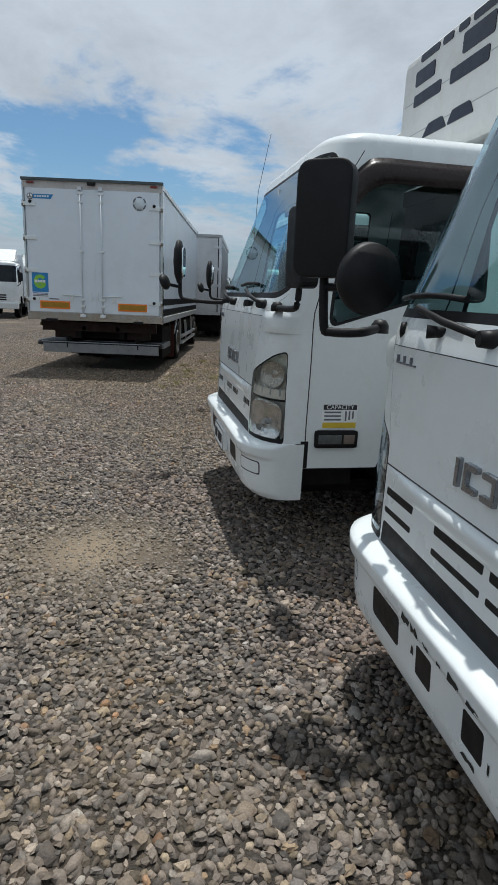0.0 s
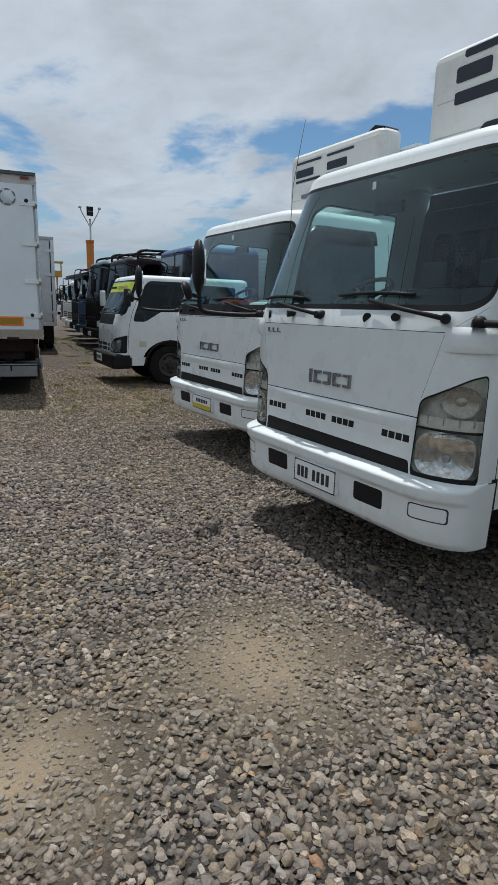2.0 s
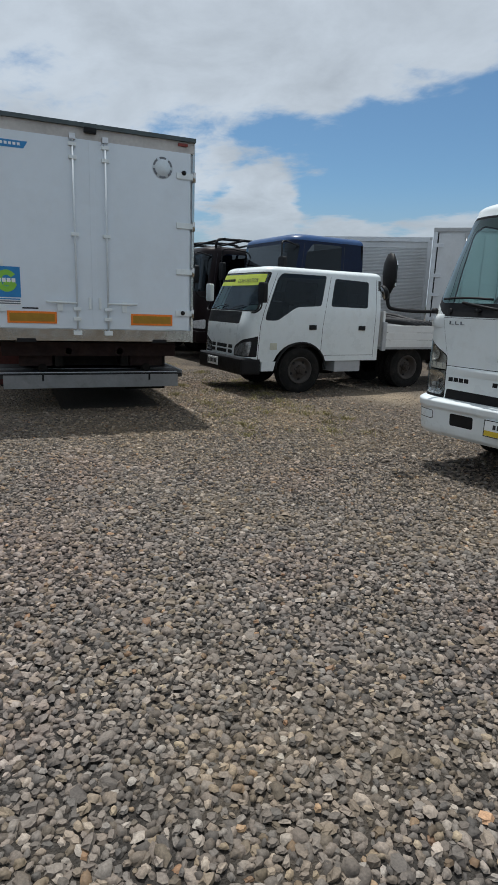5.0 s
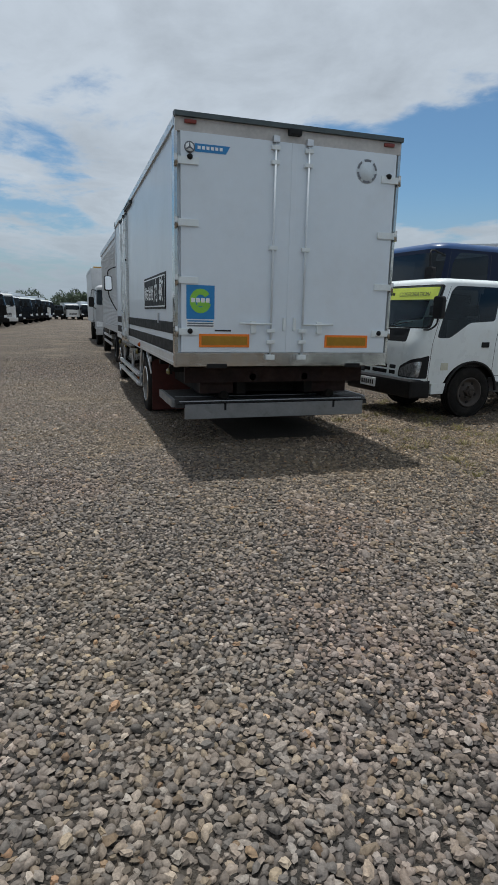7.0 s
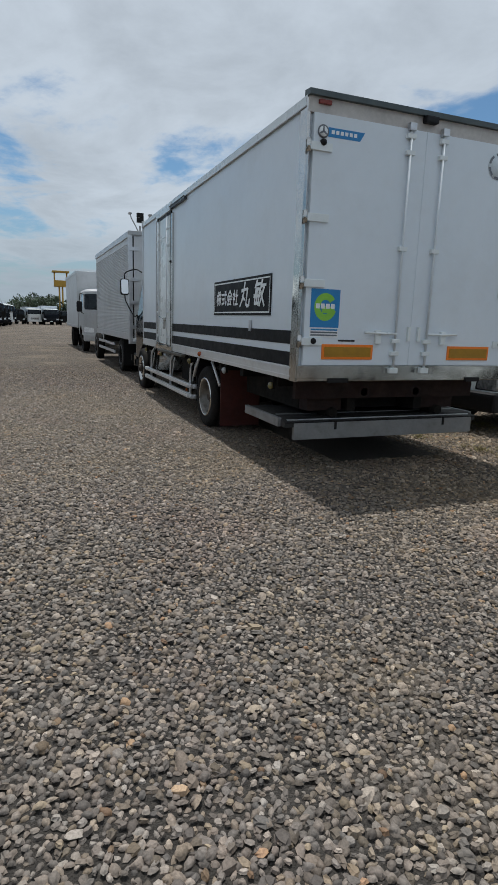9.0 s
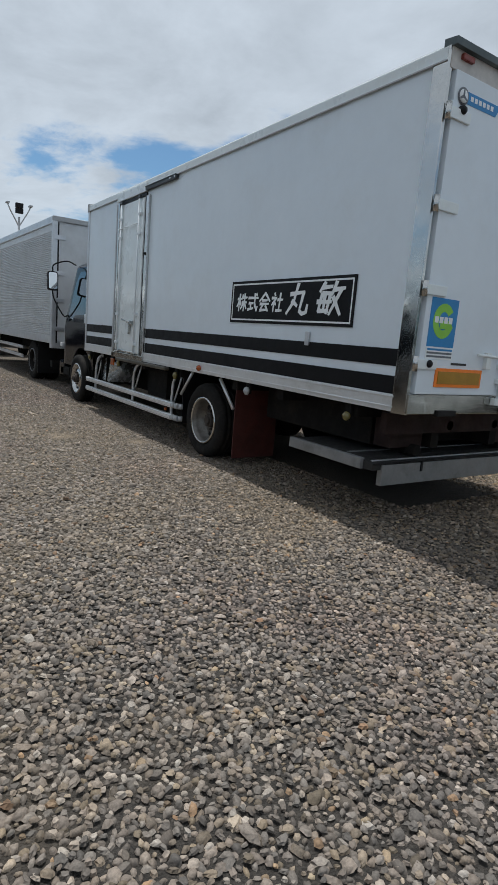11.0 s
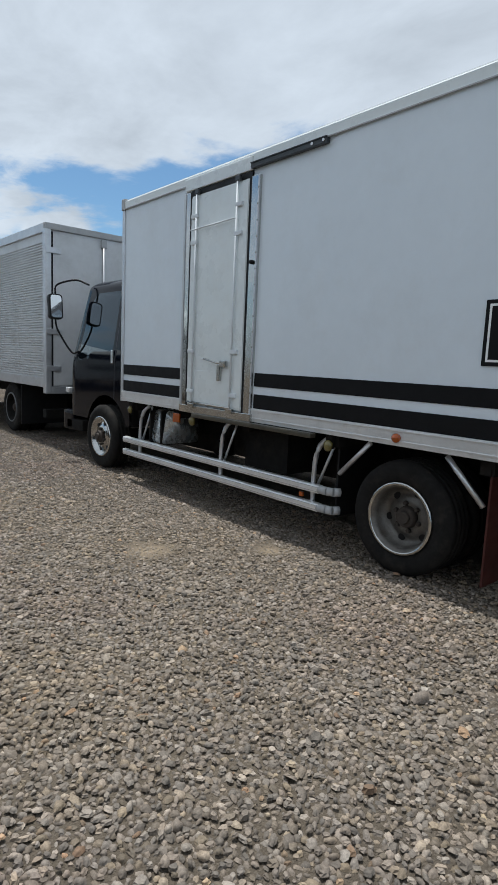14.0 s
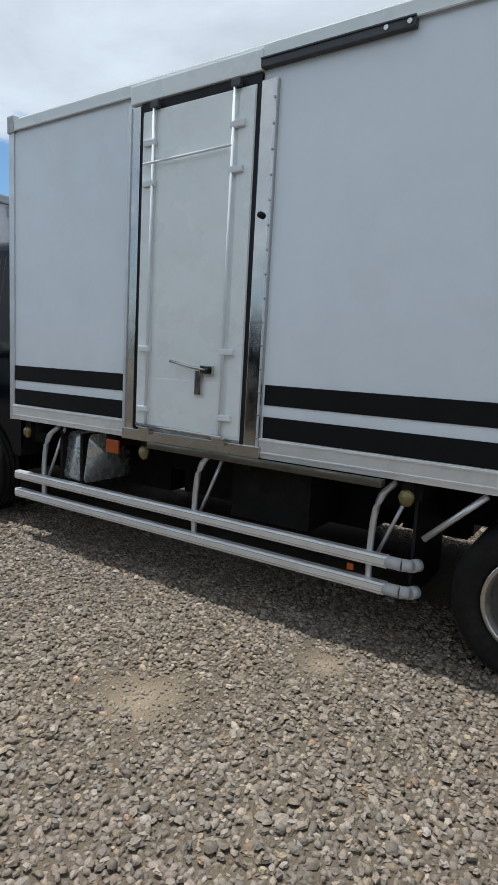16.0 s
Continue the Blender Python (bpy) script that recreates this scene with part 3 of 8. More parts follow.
def ground_mat():
    m = bpy.data.materials.new("gravel_ground")
    m.use_nodes = True
    nd, lk = m.node_tree.nodes, m.node_tree.links
    b = nd["Principled BSDF"]
    tc = nd.new("ShaderNodeTexCoord")

    def vor(scale, feature="F1"):
        v = nd.new("ShaderNodeTexVoronoi")
        v.feature = feature
        v.inputs["Scale"].default_value = scale
        lk.new(warp.outputs[0], v.inputs["Vector"])
        return v

    def noisy(scale, det=6.0):
        n = nd.new("ShaderNodeTexNoise")
        n.inputs["Scale"].default_value = scale
        n.inputs["Detail"].default_value = det
        lk.new(tc.outputs["Object"], n.inputs["Vector"])
        return n.outputs[0]

    def rng(v, a, c, lo, hi):
        r = nd.new("ShaderNodeMapRange")
        r.inputs["From Min"].default_value, r.inputs["From Max"].default_value = a, c
        r.inputs["To Min"].default_value, r.inputs["To Max"].default_value = lo, hi
        lk.new(v, r.inputs["Value"])
        return r.outputs[0]

    def mixed(kind, fac, a, c):
        x = nd.new("ShaderNodeMix")
        x.data_type = "RGBA"
        x.blend_type = kind
        for i, v in ((0, fac), (6, a), (7, c)):
            if isinstance(v, (int, float)):
                x.inputs[i].default_value = v
            elif isinstance(v, tuple):
                x.inputs[i].default_value = (*v, 1)
            else:
                lk.new(v, x.inputs[i])
        return x.outputs[2]

    nw = nd.new("ShaderNodeTexNoise")
    nw.inputs["Scale"].default_value = 18.0
    lk.new(tc.outputs["Object"], nw.inputs["Vector"])
    add = nd.new("ShaderNodeVectorMath")
    add.operation = "MULTIPLY_ADD"
    add.inputs[1].default_value = (0.02, 0.02, 0.0)
    lk.new(nw.outputs["Color"], add.inputs[0])
    lk.new(tc.outputs["Object"], add.inputs[2])
    warp = add
    v1, v2 = vor(34.0), vor(34.0, "DISTANCE_TO_EDGE")
    v3 = vor(85.0)
    stone = nd.new("ShaderNodeValToRGB")
    cr = stone.color_ramp
    cr.elements[0].color, cr.elements[1].color = (0.060, 0.054, 0.048, 1), (0.46, 0.41, 0.35, 1)
    for p, c in ((0.3, (0.163, 0.148, 0.132, 1)), (0.6, (0.222, 0.197, 0.167, 1)), (0.8, (0.252, 0.207, 0.158, 1))):
        cr.elements.new(p).color = c
    sepc = nd.new("ShaderNodeSeparateColor")
    lk.new(v1.outputs["Color"], sepc.inputs[0])
    lk.new(sepc.outputs[0], stone.inputs[0])
    # cell rims painted darker, for the shade between stones
    col = mixed("MULTIPLY", 1.0, stone.outputs[0], rng(v2.outputs["Distance"], 0.0, 0.16, 0.35, 1.05))
    sand = mixed("MIX", noisy(70.0), (0.235, 0.180, 0.118), (0.385, 0.300, 0.202))
    # worn, sandy patches: loose drifts over the lot, and the ones that stand out
    patch = rng(noisy(0.55, 4.0), 0.53, 0.68, 0.0, 0.35)
    dry = nd.new("ShaderNodeVectorMath")
    dry.operation = "DISTANCE"
    dry.inputs[1].default_value = DRY
    lk.new(tc.outputs["Object"], dry.inputs[0])
    more = nd.new("ShaderNodeMath")
    more.operation = "MAXIMUM"
    lk.new(patch, more.inputs[0])
    lk.new(rng(dry.outputs["Value"], 1.5, 4.5, 0.32, 0.0), more.inputs[1])
    patch = dusty(nd, lk, tc, more.outputs[0], 0.8)
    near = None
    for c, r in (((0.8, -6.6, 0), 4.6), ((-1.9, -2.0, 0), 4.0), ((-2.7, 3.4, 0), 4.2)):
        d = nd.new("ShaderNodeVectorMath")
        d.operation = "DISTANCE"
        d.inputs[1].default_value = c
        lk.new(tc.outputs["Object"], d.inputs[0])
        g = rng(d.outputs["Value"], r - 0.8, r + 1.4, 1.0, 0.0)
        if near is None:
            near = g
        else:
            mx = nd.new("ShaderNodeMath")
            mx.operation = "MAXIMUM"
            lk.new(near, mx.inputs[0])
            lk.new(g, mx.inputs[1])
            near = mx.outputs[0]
    # bed under the loose stones, painted dark for the shade in their gaps
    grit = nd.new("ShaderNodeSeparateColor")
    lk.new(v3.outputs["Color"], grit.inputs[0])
    shaded_bed = mixed("MIX", grit.outputs[1], (0.030, 0.026, 0.022), (0.085, 0.074, 0.063))
    shaded_bed = mixed("MULTIPLY", 1.0, shaded_bed, rng(v3.outputs["Distance"], 0.15, 0.75, 1.0, 0.6))
    shaded_bed = mixed("MIX", rng(noisy(9.0), 0.42, 0.6, 0.0, 0.45), shaded_bed, (0.040, 0.034, 0.029))
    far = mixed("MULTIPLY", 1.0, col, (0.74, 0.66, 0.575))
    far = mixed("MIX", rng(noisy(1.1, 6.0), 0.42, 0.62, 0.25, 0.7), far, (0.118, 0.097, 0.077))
    col = mixed("MIX", near, far, shaded_bed)
    col = mixed("MIX", patch, col, sand)
    # dry grass and bare earth away from the driven lane
    col = mixed("MULTIPLY", 1.0, col, rng(noisy(0.23, 5.0), 0.3, 0.7, 0.82, 1.15))
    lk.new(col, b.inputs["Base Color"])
    b.inputs["Roughness"].default_value = 0.9
    hgt = nd.new("ShaderNodeMath")
    hgt.operation = "MULTIPLY_ADD"
    hgt.inputs[1].default_value = 0.35
    lk.new(rng(v3.outputs["Distance"], 0, 0.6, 1, 0), hgt.inputs[0])
    edge = nd.new("ShaderNodeMath")
    edge.operation = "MULTIPLY"
    lk.new(rng(v2.outputs["Distance"], 0, 0.25, 0, 1), edge.inputs[0])
    lk.new(rng(near, 0.0, 1.0, 1.0, 0.0), edge.inputs[1])
    fine = nd.new("ShaderNodeMath")
    fine.operation = "ADD"
    lk.new(edge.outputs[0], fine.inputs[0])
    lk.new(rng(noisy(140.0), 0.3, 0.7, 0.0, 0.5), fine.inputs[1])
    lk.new(fine.outputs[0], hgt.inputs[2])
    bp = nd.new("ShaderNodeBump")
    lk.new(rng(patch, 0.0, 0.9, 0.85, 0.5), bp.inputs["Strength"])
    bp.inputs["Distance"].default_value = 0.02
    lk.new(hgt.outputs[0], bp.inputs["Height"])
    lk.new(bp.outputs[0], b.inputs["Normal"])
    return m


DRY = (-2.4, 4.2, 0.0)
SANDY = [((1.98, -7.86), 0.55), ((0.95, -8.22), 0.42), ((-4.26, 0.2), 0.26), ((-1.58, 3.97), 0.22), ((5.1, 0.8), 0.9), ((-2.4, 4.5), 0.3)]
bm = B()
R = 2500
bm.faces.new([bm.verts.new(p) for p in ((-R, -R, 0), (R, -R, 0), (R, R, 0), (-R, R, 0))])
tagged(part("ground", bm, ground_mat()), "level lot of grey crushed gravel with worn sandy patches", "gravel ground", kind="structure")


LANE = [(3.6, -11.6), (1.5, -10.2), (-0.6, -8.2), (-3.0, -5.7), (-4.5, -2.8), (-4.9, 0.0), (-4.2, 3.4), (-3.6, 6.0)]


def lane_distance(p):
    """How far each place lies from the middle of the walked lane."""
    best = np.full(len(p), 1e9)
    for (x0, y0), (x1, y1) in zip(LANE, LANE[1:]):
        d = np.array([x1 - x0, y1 - y0])
        k = np.clip(((p - [x0, y0]) @ d) / (d @ d), 0, 1)
        best = np.minimum(best, np.hypot(*(p - np.array([x0, y0]) - k[:, None] * d).T))
    return best


def stones(p, size, corners, rs, lift, small):
    """Flat, irregular pebbles: a foot, a shoulder ring and a crown each. Returns corners and triangles."""
    n, c = len(p), corners
    ang = np.arange(c) * 2 * np.pi / c
    rings = [(1.0, 0.0), (0.72, 0.85)]
    base = np.array([(r * math.cos(a + 0.35 * i), r * math.sin(a + 0.35 * i), z) for i, (r, z) in enumerate(rings) for a in ang])
    tri = []
    for k in range(len(rings) - 1):
        for i in range(c):
            j = (i + 1) % c
            o = k * c
            tri += [(o + i, o + j, o + c + j), (o + i, o + c + j, o + c + i)]
    o = (len(rings) - 1) * c
    tri += [(o, o + i, o + i + 1) for i in range(1, c - 1)]
    # one uneven outline for all rings of a stone, so that it stays a whole pebble
    out = 1 + rs.uniform(-0.26, 0.22, (n, c))
    wob = np.tile(out, (1, len(rings))) * (1 + rs.uniform(-0.14, 0.14, (n, c * len(rings))))
    sc = np.c_[rs.uniform(1.0, 1.5, n), rs.uniform(0.72, 1.05, n), rs.uniform(0.45, 0.85, n)] * size[:, None]
    v = base[None] * np.concatenate([wob[..., None], wob[..., None], 1 + rs.uniform(-0.34, 0.34, wob.shape)[..., None]], -1) * sc[:, None]
    a, tl = rs.uniform(0, 2 * np.pi, n), rs.normal(0, 0.22, n)
    ct, st = np.cos(tl)[:, None], np.sin(tl)[:, None]
    v = np.stack([v[..., 0], v[..., 1] * ct - v[..., 2] * st, v[..., 1] * st + v[..., 2] * ct], -1)
    ca, sa = np.cos(a)[:, None], np.sin(a)[:, None]
    z = sc[:, 2] * rs.uniform(-0.25, 0.25, n) + lift - size * 0.5 * (1 - small)
    v = np.stack([v[..., 0] * ca - v[..., 1] * sa + p[:, 0, None], v[..., 0] * sa + v[..., 1] * ca + p[:, 1, None], v[..., 2] + z[:, None]], -1)
    f = np.array(tri)[None] + (np.arange(n) * len(base))[:, None, None]
    return v.reshape(-1, 3), f.reshape(-1, 3), np.repeat(rs.rand(n) < 0.42, len(tri))


def gravel():
    """Loose stones, each a small pebble of its own, close-packed where the lane is walked and thinner beyond."""
    rs = np.random.RandomState(7)
    step = 0.0292
    gx, gy = np.meshgrid(np.arange(-6.0, 6.8, step), np.arange(-11.6, 16.0, step * 0.866))
    gx = gx + (np.arange(gx.shape[0]) % 2)[:, None] * step / 2
    p = np.c_[gx.ravel(), gy.ravel()] + rs.normal(0, step * 0.17, (gx.size, 2))
    keep = (p[:, 1] + p[:, 0] + 8.6 > 0) & (p[:, 0] > -5.1) & ~((p[:, 0] > 0.3) & (p[:, 1] > 5.0))
    p = p[keep]
    far = lane_distance(p)
    want = np.interp(far, (4.6, 6.0, 8.0, 10.5, 12.0), (1.0, 0.75, 0.32, 0.10, 0.0))
    want *= np.interp(p[:, 1], (6.0, 15.0), (1.0, 0.0))
    # left bare deep under the van, so the darkened bed deepens its shade
    want = np.where((p[:, 0] > -0.4) & (p[:, 0] < 1.0) & (p[:, 1] > 0.6), 0.0, want)
    want = np.where((p[:, 0] > 4.2) & (p[:, 1] < -2.4), want * 0.2, want)
    keep = rs.rand(len(p)) < want
    small = np.ones(len(p))
    for (sx, sy), sr in SANDY:
        w = 0.20 * np.sin(p[:, 0] * 9 + 1.3 * np.sin(p[:, 1] * 7)) + 0.18 * np.sin(p[:, 1] * 12 + sx * 9)
        d = np.hypot((p[:, 0] - sx) * 0.85, p[:, 1] - sy) / sr + w
        keep &= rs.rand(len(p)) > 0.22 * (1 - np.clip((d - 0.25) / 0.95, 0, 1)) ** 1.2
        small = np.minimum(small, 1 - 0.34 * np.clip(1.25 - d, 0, 1))
    p, small, far = p[keep], small[keep], far[keep]
    n = len(p)
    big = np.clip(rs.lognormal(math.log(0.0155), 0.25, n), 0.008, 0.034) * small
    big *= np.where(rs.rand(n) < 0.012, 1.5, 1.0) * np.where((p[:, 1] > -3.5) & (p[:, 0] < -0.6), 0.86, 0.97)
    lift = np.where(rs.rand(n) < 0.34, rs.uniform(0.003, 0.014, n), 0.0) * small ** 2
    vs, fs, flats, o = [], [], [], 0
    for lo, hi, corners in ((-1, 1.9, 6), (1.9, 4.2, 5), (4.2, 99, 4)):
        m = (far > lo) & (far <= hi)
        v, f, fl = stones(p[m], big[m], corners, rs, lift[m], small[m])
        vs.append(v), fs.append(f + o), flats.append(fl)
        o += len(v)
    v, f, flat = np.concatenate(vs).astype(np.float32), np.concatenate(fs).astype(np.int32), np.concatenate(flats)
    me = bpy.data.meshes.new("gravel")
    me.vertices.add(len(v))
    me.vertices.foreach_set("co", v.ravel())
    me.loops.add(len(f) * 3)
    me.loops.foreach_set("vertex_index", f.ravel())
    me.polygons.add(len(f))
    me.polygons.foreach_set("loop_start", np.arange(0, len(f) * 3, 3, dtype=np.int32))
    me.update(calc_edges=True)
    me.attributes.new("sharp_face", "BOOLEAN", "FACE").data.foreach_set("value", flat)
    me.materials.append(stone_mat())
    ob = new("gravel", me)
    return tagged(ob, "loose flat grey and tan gravel stones on the lot", "gravel", kind="stuff")


EARTHY = (2.4, 0.6, 0.0)


def wobble(nd, lk, tc, distance):
    """A distance of 0 to 5 m as 0 to 1, with an uneven rim."""
    n = nd.new("ShaderNodeTexNoise")
    n.inputs["Scale"].default_value, n.inputs["Detail"].default_value = 1.3, 4.0
    lk.new(tc.outputs["Object"], n.inputs["Vector"])
    a = nd.new("ShaderNodeMath")
    a.operation = "MULTIPLY_ADD"
    a.inputs[1].default_value, a.inputs[2].default_value = 0.7, -0.35
    lk.new(n.outputs[0], a.inputs[0])
    b = nd.new("ShaderNodeMath")
    b.operation = "MULTIPLY_ADD"
    b.inputs[1].default_value = 0.2
    lk.new(distance, b.inputs[0])
    lk.new(a.outputs[0], b.inputs[2])
    return b.outputs[0]


def stone_mat():
    """Grey, tan and mauve pebbles, each of its own tone, with drifts of colour over the lot."""
    m = bpy.data.materials.new("gravel_stone")
    m.use_nodes = True
    nd, lk = m.node_tree.nodes, m.node_tree.links
    g, tc = nd.new("ShaderNodeNewGeometry"), nd.new("ShaderNodeTexCoord")

    def ramp(value, stops):
        r = nd.new("ShaderNodeValToRGB")
        e = r.color_ramp.elements
        e[0].position, e[1].position = stops[0][0], stops[-1][0]
        e[0].color, e[1].color = (*stops[0][1], 1), (*stops[-1][1], 1)
        for q, c in stops[1:-1]:
            e.new(q).color = (*c, 1)
        lk.new(value, r.inputs[0])
        return r.outputs[0]

    def times(a, c):
        x = nd.new("ShaderNodeMix")
        x.data_type, x.blend_type = "RGBA", "MULTIPLY"
        x.inputs[0].default_value = 1.0
        lk.new(a, x.inputs[6])
        lk.new(c, x.inputs[7])
        return x.outputs[2]

    def noisy(scale, det):
        n = nd.new("ShaderNodeTexNoise")
        n.inputs["Scale"].default_value, n.inputs["Detail"].default_value = scale, det
        lk.new(tc.outputs["Object"], n.inputs["Vector"])
        return n.outputs[0]

    rnd = g.outputs["Random Per Island"]
    tone = ramp(rnd, ((0.0, (0.074, 0.066, 0.060)), (0.2, (0.116, 0.103, 0.092)), (0.5, (0.158, 0.138, 0.122)), (0.8, (0.208, 0.182, 0.159)), (0.95, (0.27, 0.239, 0.209)), (1.0, (0.36, 0.325, 0.29))))
    again = nd.new("ShaderNodeMath")
    again.operation = "MULTIPLY"
    again.inputs[1].default_value = 37.7
    lk.new(rnd, again.inputs[0])
    part_of = nd.new("ShaderNodeMath")
    part_of.operation = "FRACT"
    lk.new(again.outputs[0], part_of.inputs[0])
    hue = ramp(part_of.outputs[0], ((0.0, (0.97, 1.0, 1.04)), (0.3, (1.0, 0.985, 0.985)), (0.6, (1.04, 0.99, 0.965)), (0.88, (1.08, 1.0, 0.88)), (0.975, (1.10, 1.0, 0.80)), (0.99, (1.25, 0.95, 0.66)), (1.0, (1.25, 0.85, 0.58))))
    drift = ramp(noisy(0.55, 3.0), ((0.32, (1.06, 0.965, 0.93)), (0.46, (1.005, 0.99, 0.962)), (0.54, (1.02, 0.995, 0.94)), (0.66, (1.07, 1.015, 0.90))))
    grain = ramp(noisy(130.0, 5.0), ((0.3, (0.74, 0.74, 0.74)), (0.7, (1.22, 1.22, 1.22))))
    bs = nd["Principled BSDF"]
    # earthy, weedy ground between the lorries and along the far lane
    far_off = nd.new("ShaderNodeVectorMath")
    far_off.operation = "DISTANCE"
    far_off.inputs[1].default_value = EARTHY
    lk.new(tc.outputs["Object"], far_off.inputs[0])
    warm = ramp(wobble(nd, lk, tc, far_off.outputs["Value"]), ((0.0, (1.13, 1.04, 0.87)), (0.35, (1.09, 1.03, 0.90)), (1.0, (1.0, 1.0, 1.0))))
    drift = times(drift, warm)
    dust = nd.new("ShaderNodeMix")
    dust.data_type = "RGBA"
    # dustier where the side of the van lorry is passed
    dry = nd.new("ShaderNodeVectorMath")
    dry.operation = "DISTANCE"
    dry.inputs[1].default_value = DRY
    lk.new(tc.outputs["Object"], dry.inputs[0])
    film_of = nd.new("ShaderNodeMapRange")
    film_of.inputs["From Min"].default_value, film_of.inputs["From Max"].default_value = 0.25, 0.95
    film_of.inputs["To Min"].default_value, film_of.inputs["To Max"].default_value = 0.24, 0.0
    lk.new(wobble(nd, lk, tc, dry.outputs["Value"]), film_of.inputs["Value"])
    lk.new(dusty(nd, lk, tc, film_of.outputs[0], 0.75), dust.inputs[0])
    lk.new(times(times(tone, hue), drift), dust.inputs[6])
    dust.inputs[7].default_value = (0.245, 0.205, 0.155, 1)
    lk.new(times(dust.outputs[2], grain), bs.inputs["Base Color"])
    bs.inputs["Roughness"].default_value = 0.78
    bp = nd.new("ShaderNodeBump")
    bp.inputs["Strength"].default_value, bp.inputs["Distance"].default_value = 0.4, 0.004
    lk.new(noisy(130.0, 5.0), bp.inputs["Height"])
    lk.new(bp.outputs[0], bs.inputs["Normal"])
    return m


gravel()

# ---- small delivery lorries with wide white cabs, parked in a row ----



def plated(e, plate):
    """A number plate on the bumper, its characters as bars."""
    pl = part("number_plate", prism(B(), rounded([(-0.205, 0.455), (0.205, 0.455), (0.205, 0.60), (-0.205, 0.60)], 0.012), "y", -0.088, -0.056), WHITEFILM, e, "white number plate" if plate == "plain" else "white and yellow temporary plate")
    part("plate_rim", solid(skin(lambda u, z: Vector((u, -0.0885, z)), -0.205, 0.205, 0.455, 0.60, 0.1, 0.05, [("-", rounded([(-0.198, 0.462), (0.198, 0.462), (0.198, 0.593), (-0.198, 0.593)], 0.012))])[""], 0.002), DARKTEXT, pl)
    if plate == "plain":
        for k, x in enumerate((-0.155, -0.115, -0.075, 0.0, 0.045, 0.09, 0.135)):
            slab(pl, "plate_bar", (x - 0.013, x + 0.013, -0.0915, -0.0875, 0.492, 0.562), DARKTEXT, 0)
    else:
        slab(pl, "plate_band", (-0.195, 0.195, -0.0915, -0.0875, 0.464, 0.508), YELLOWFILM, 0)
        for k in range(7):
            x = -0.11 + 0.037 * k
            slab(pl, "plate_bar", (x - 0.012, x + 0.012, -0.0915, -0.0875, 0.527, 0.565), DARKTEXT, 0)


BRIGHTREF = mat("bright_bowl", (0.72, 0.73, 0.74), 0.12, metal=0.9, vary=0.35, scale=30)
LAMPCHAMBER = mat("lamp_chamber", (0.56, 0.55, 0.52), 0.35, metal=0.3, vary=0.25, scale=14)
CHROMEMARK = mat("dull_chrome_mark", (0.30, 0.31, 0.33), 0.25, metal=0.8, vary=0.08)


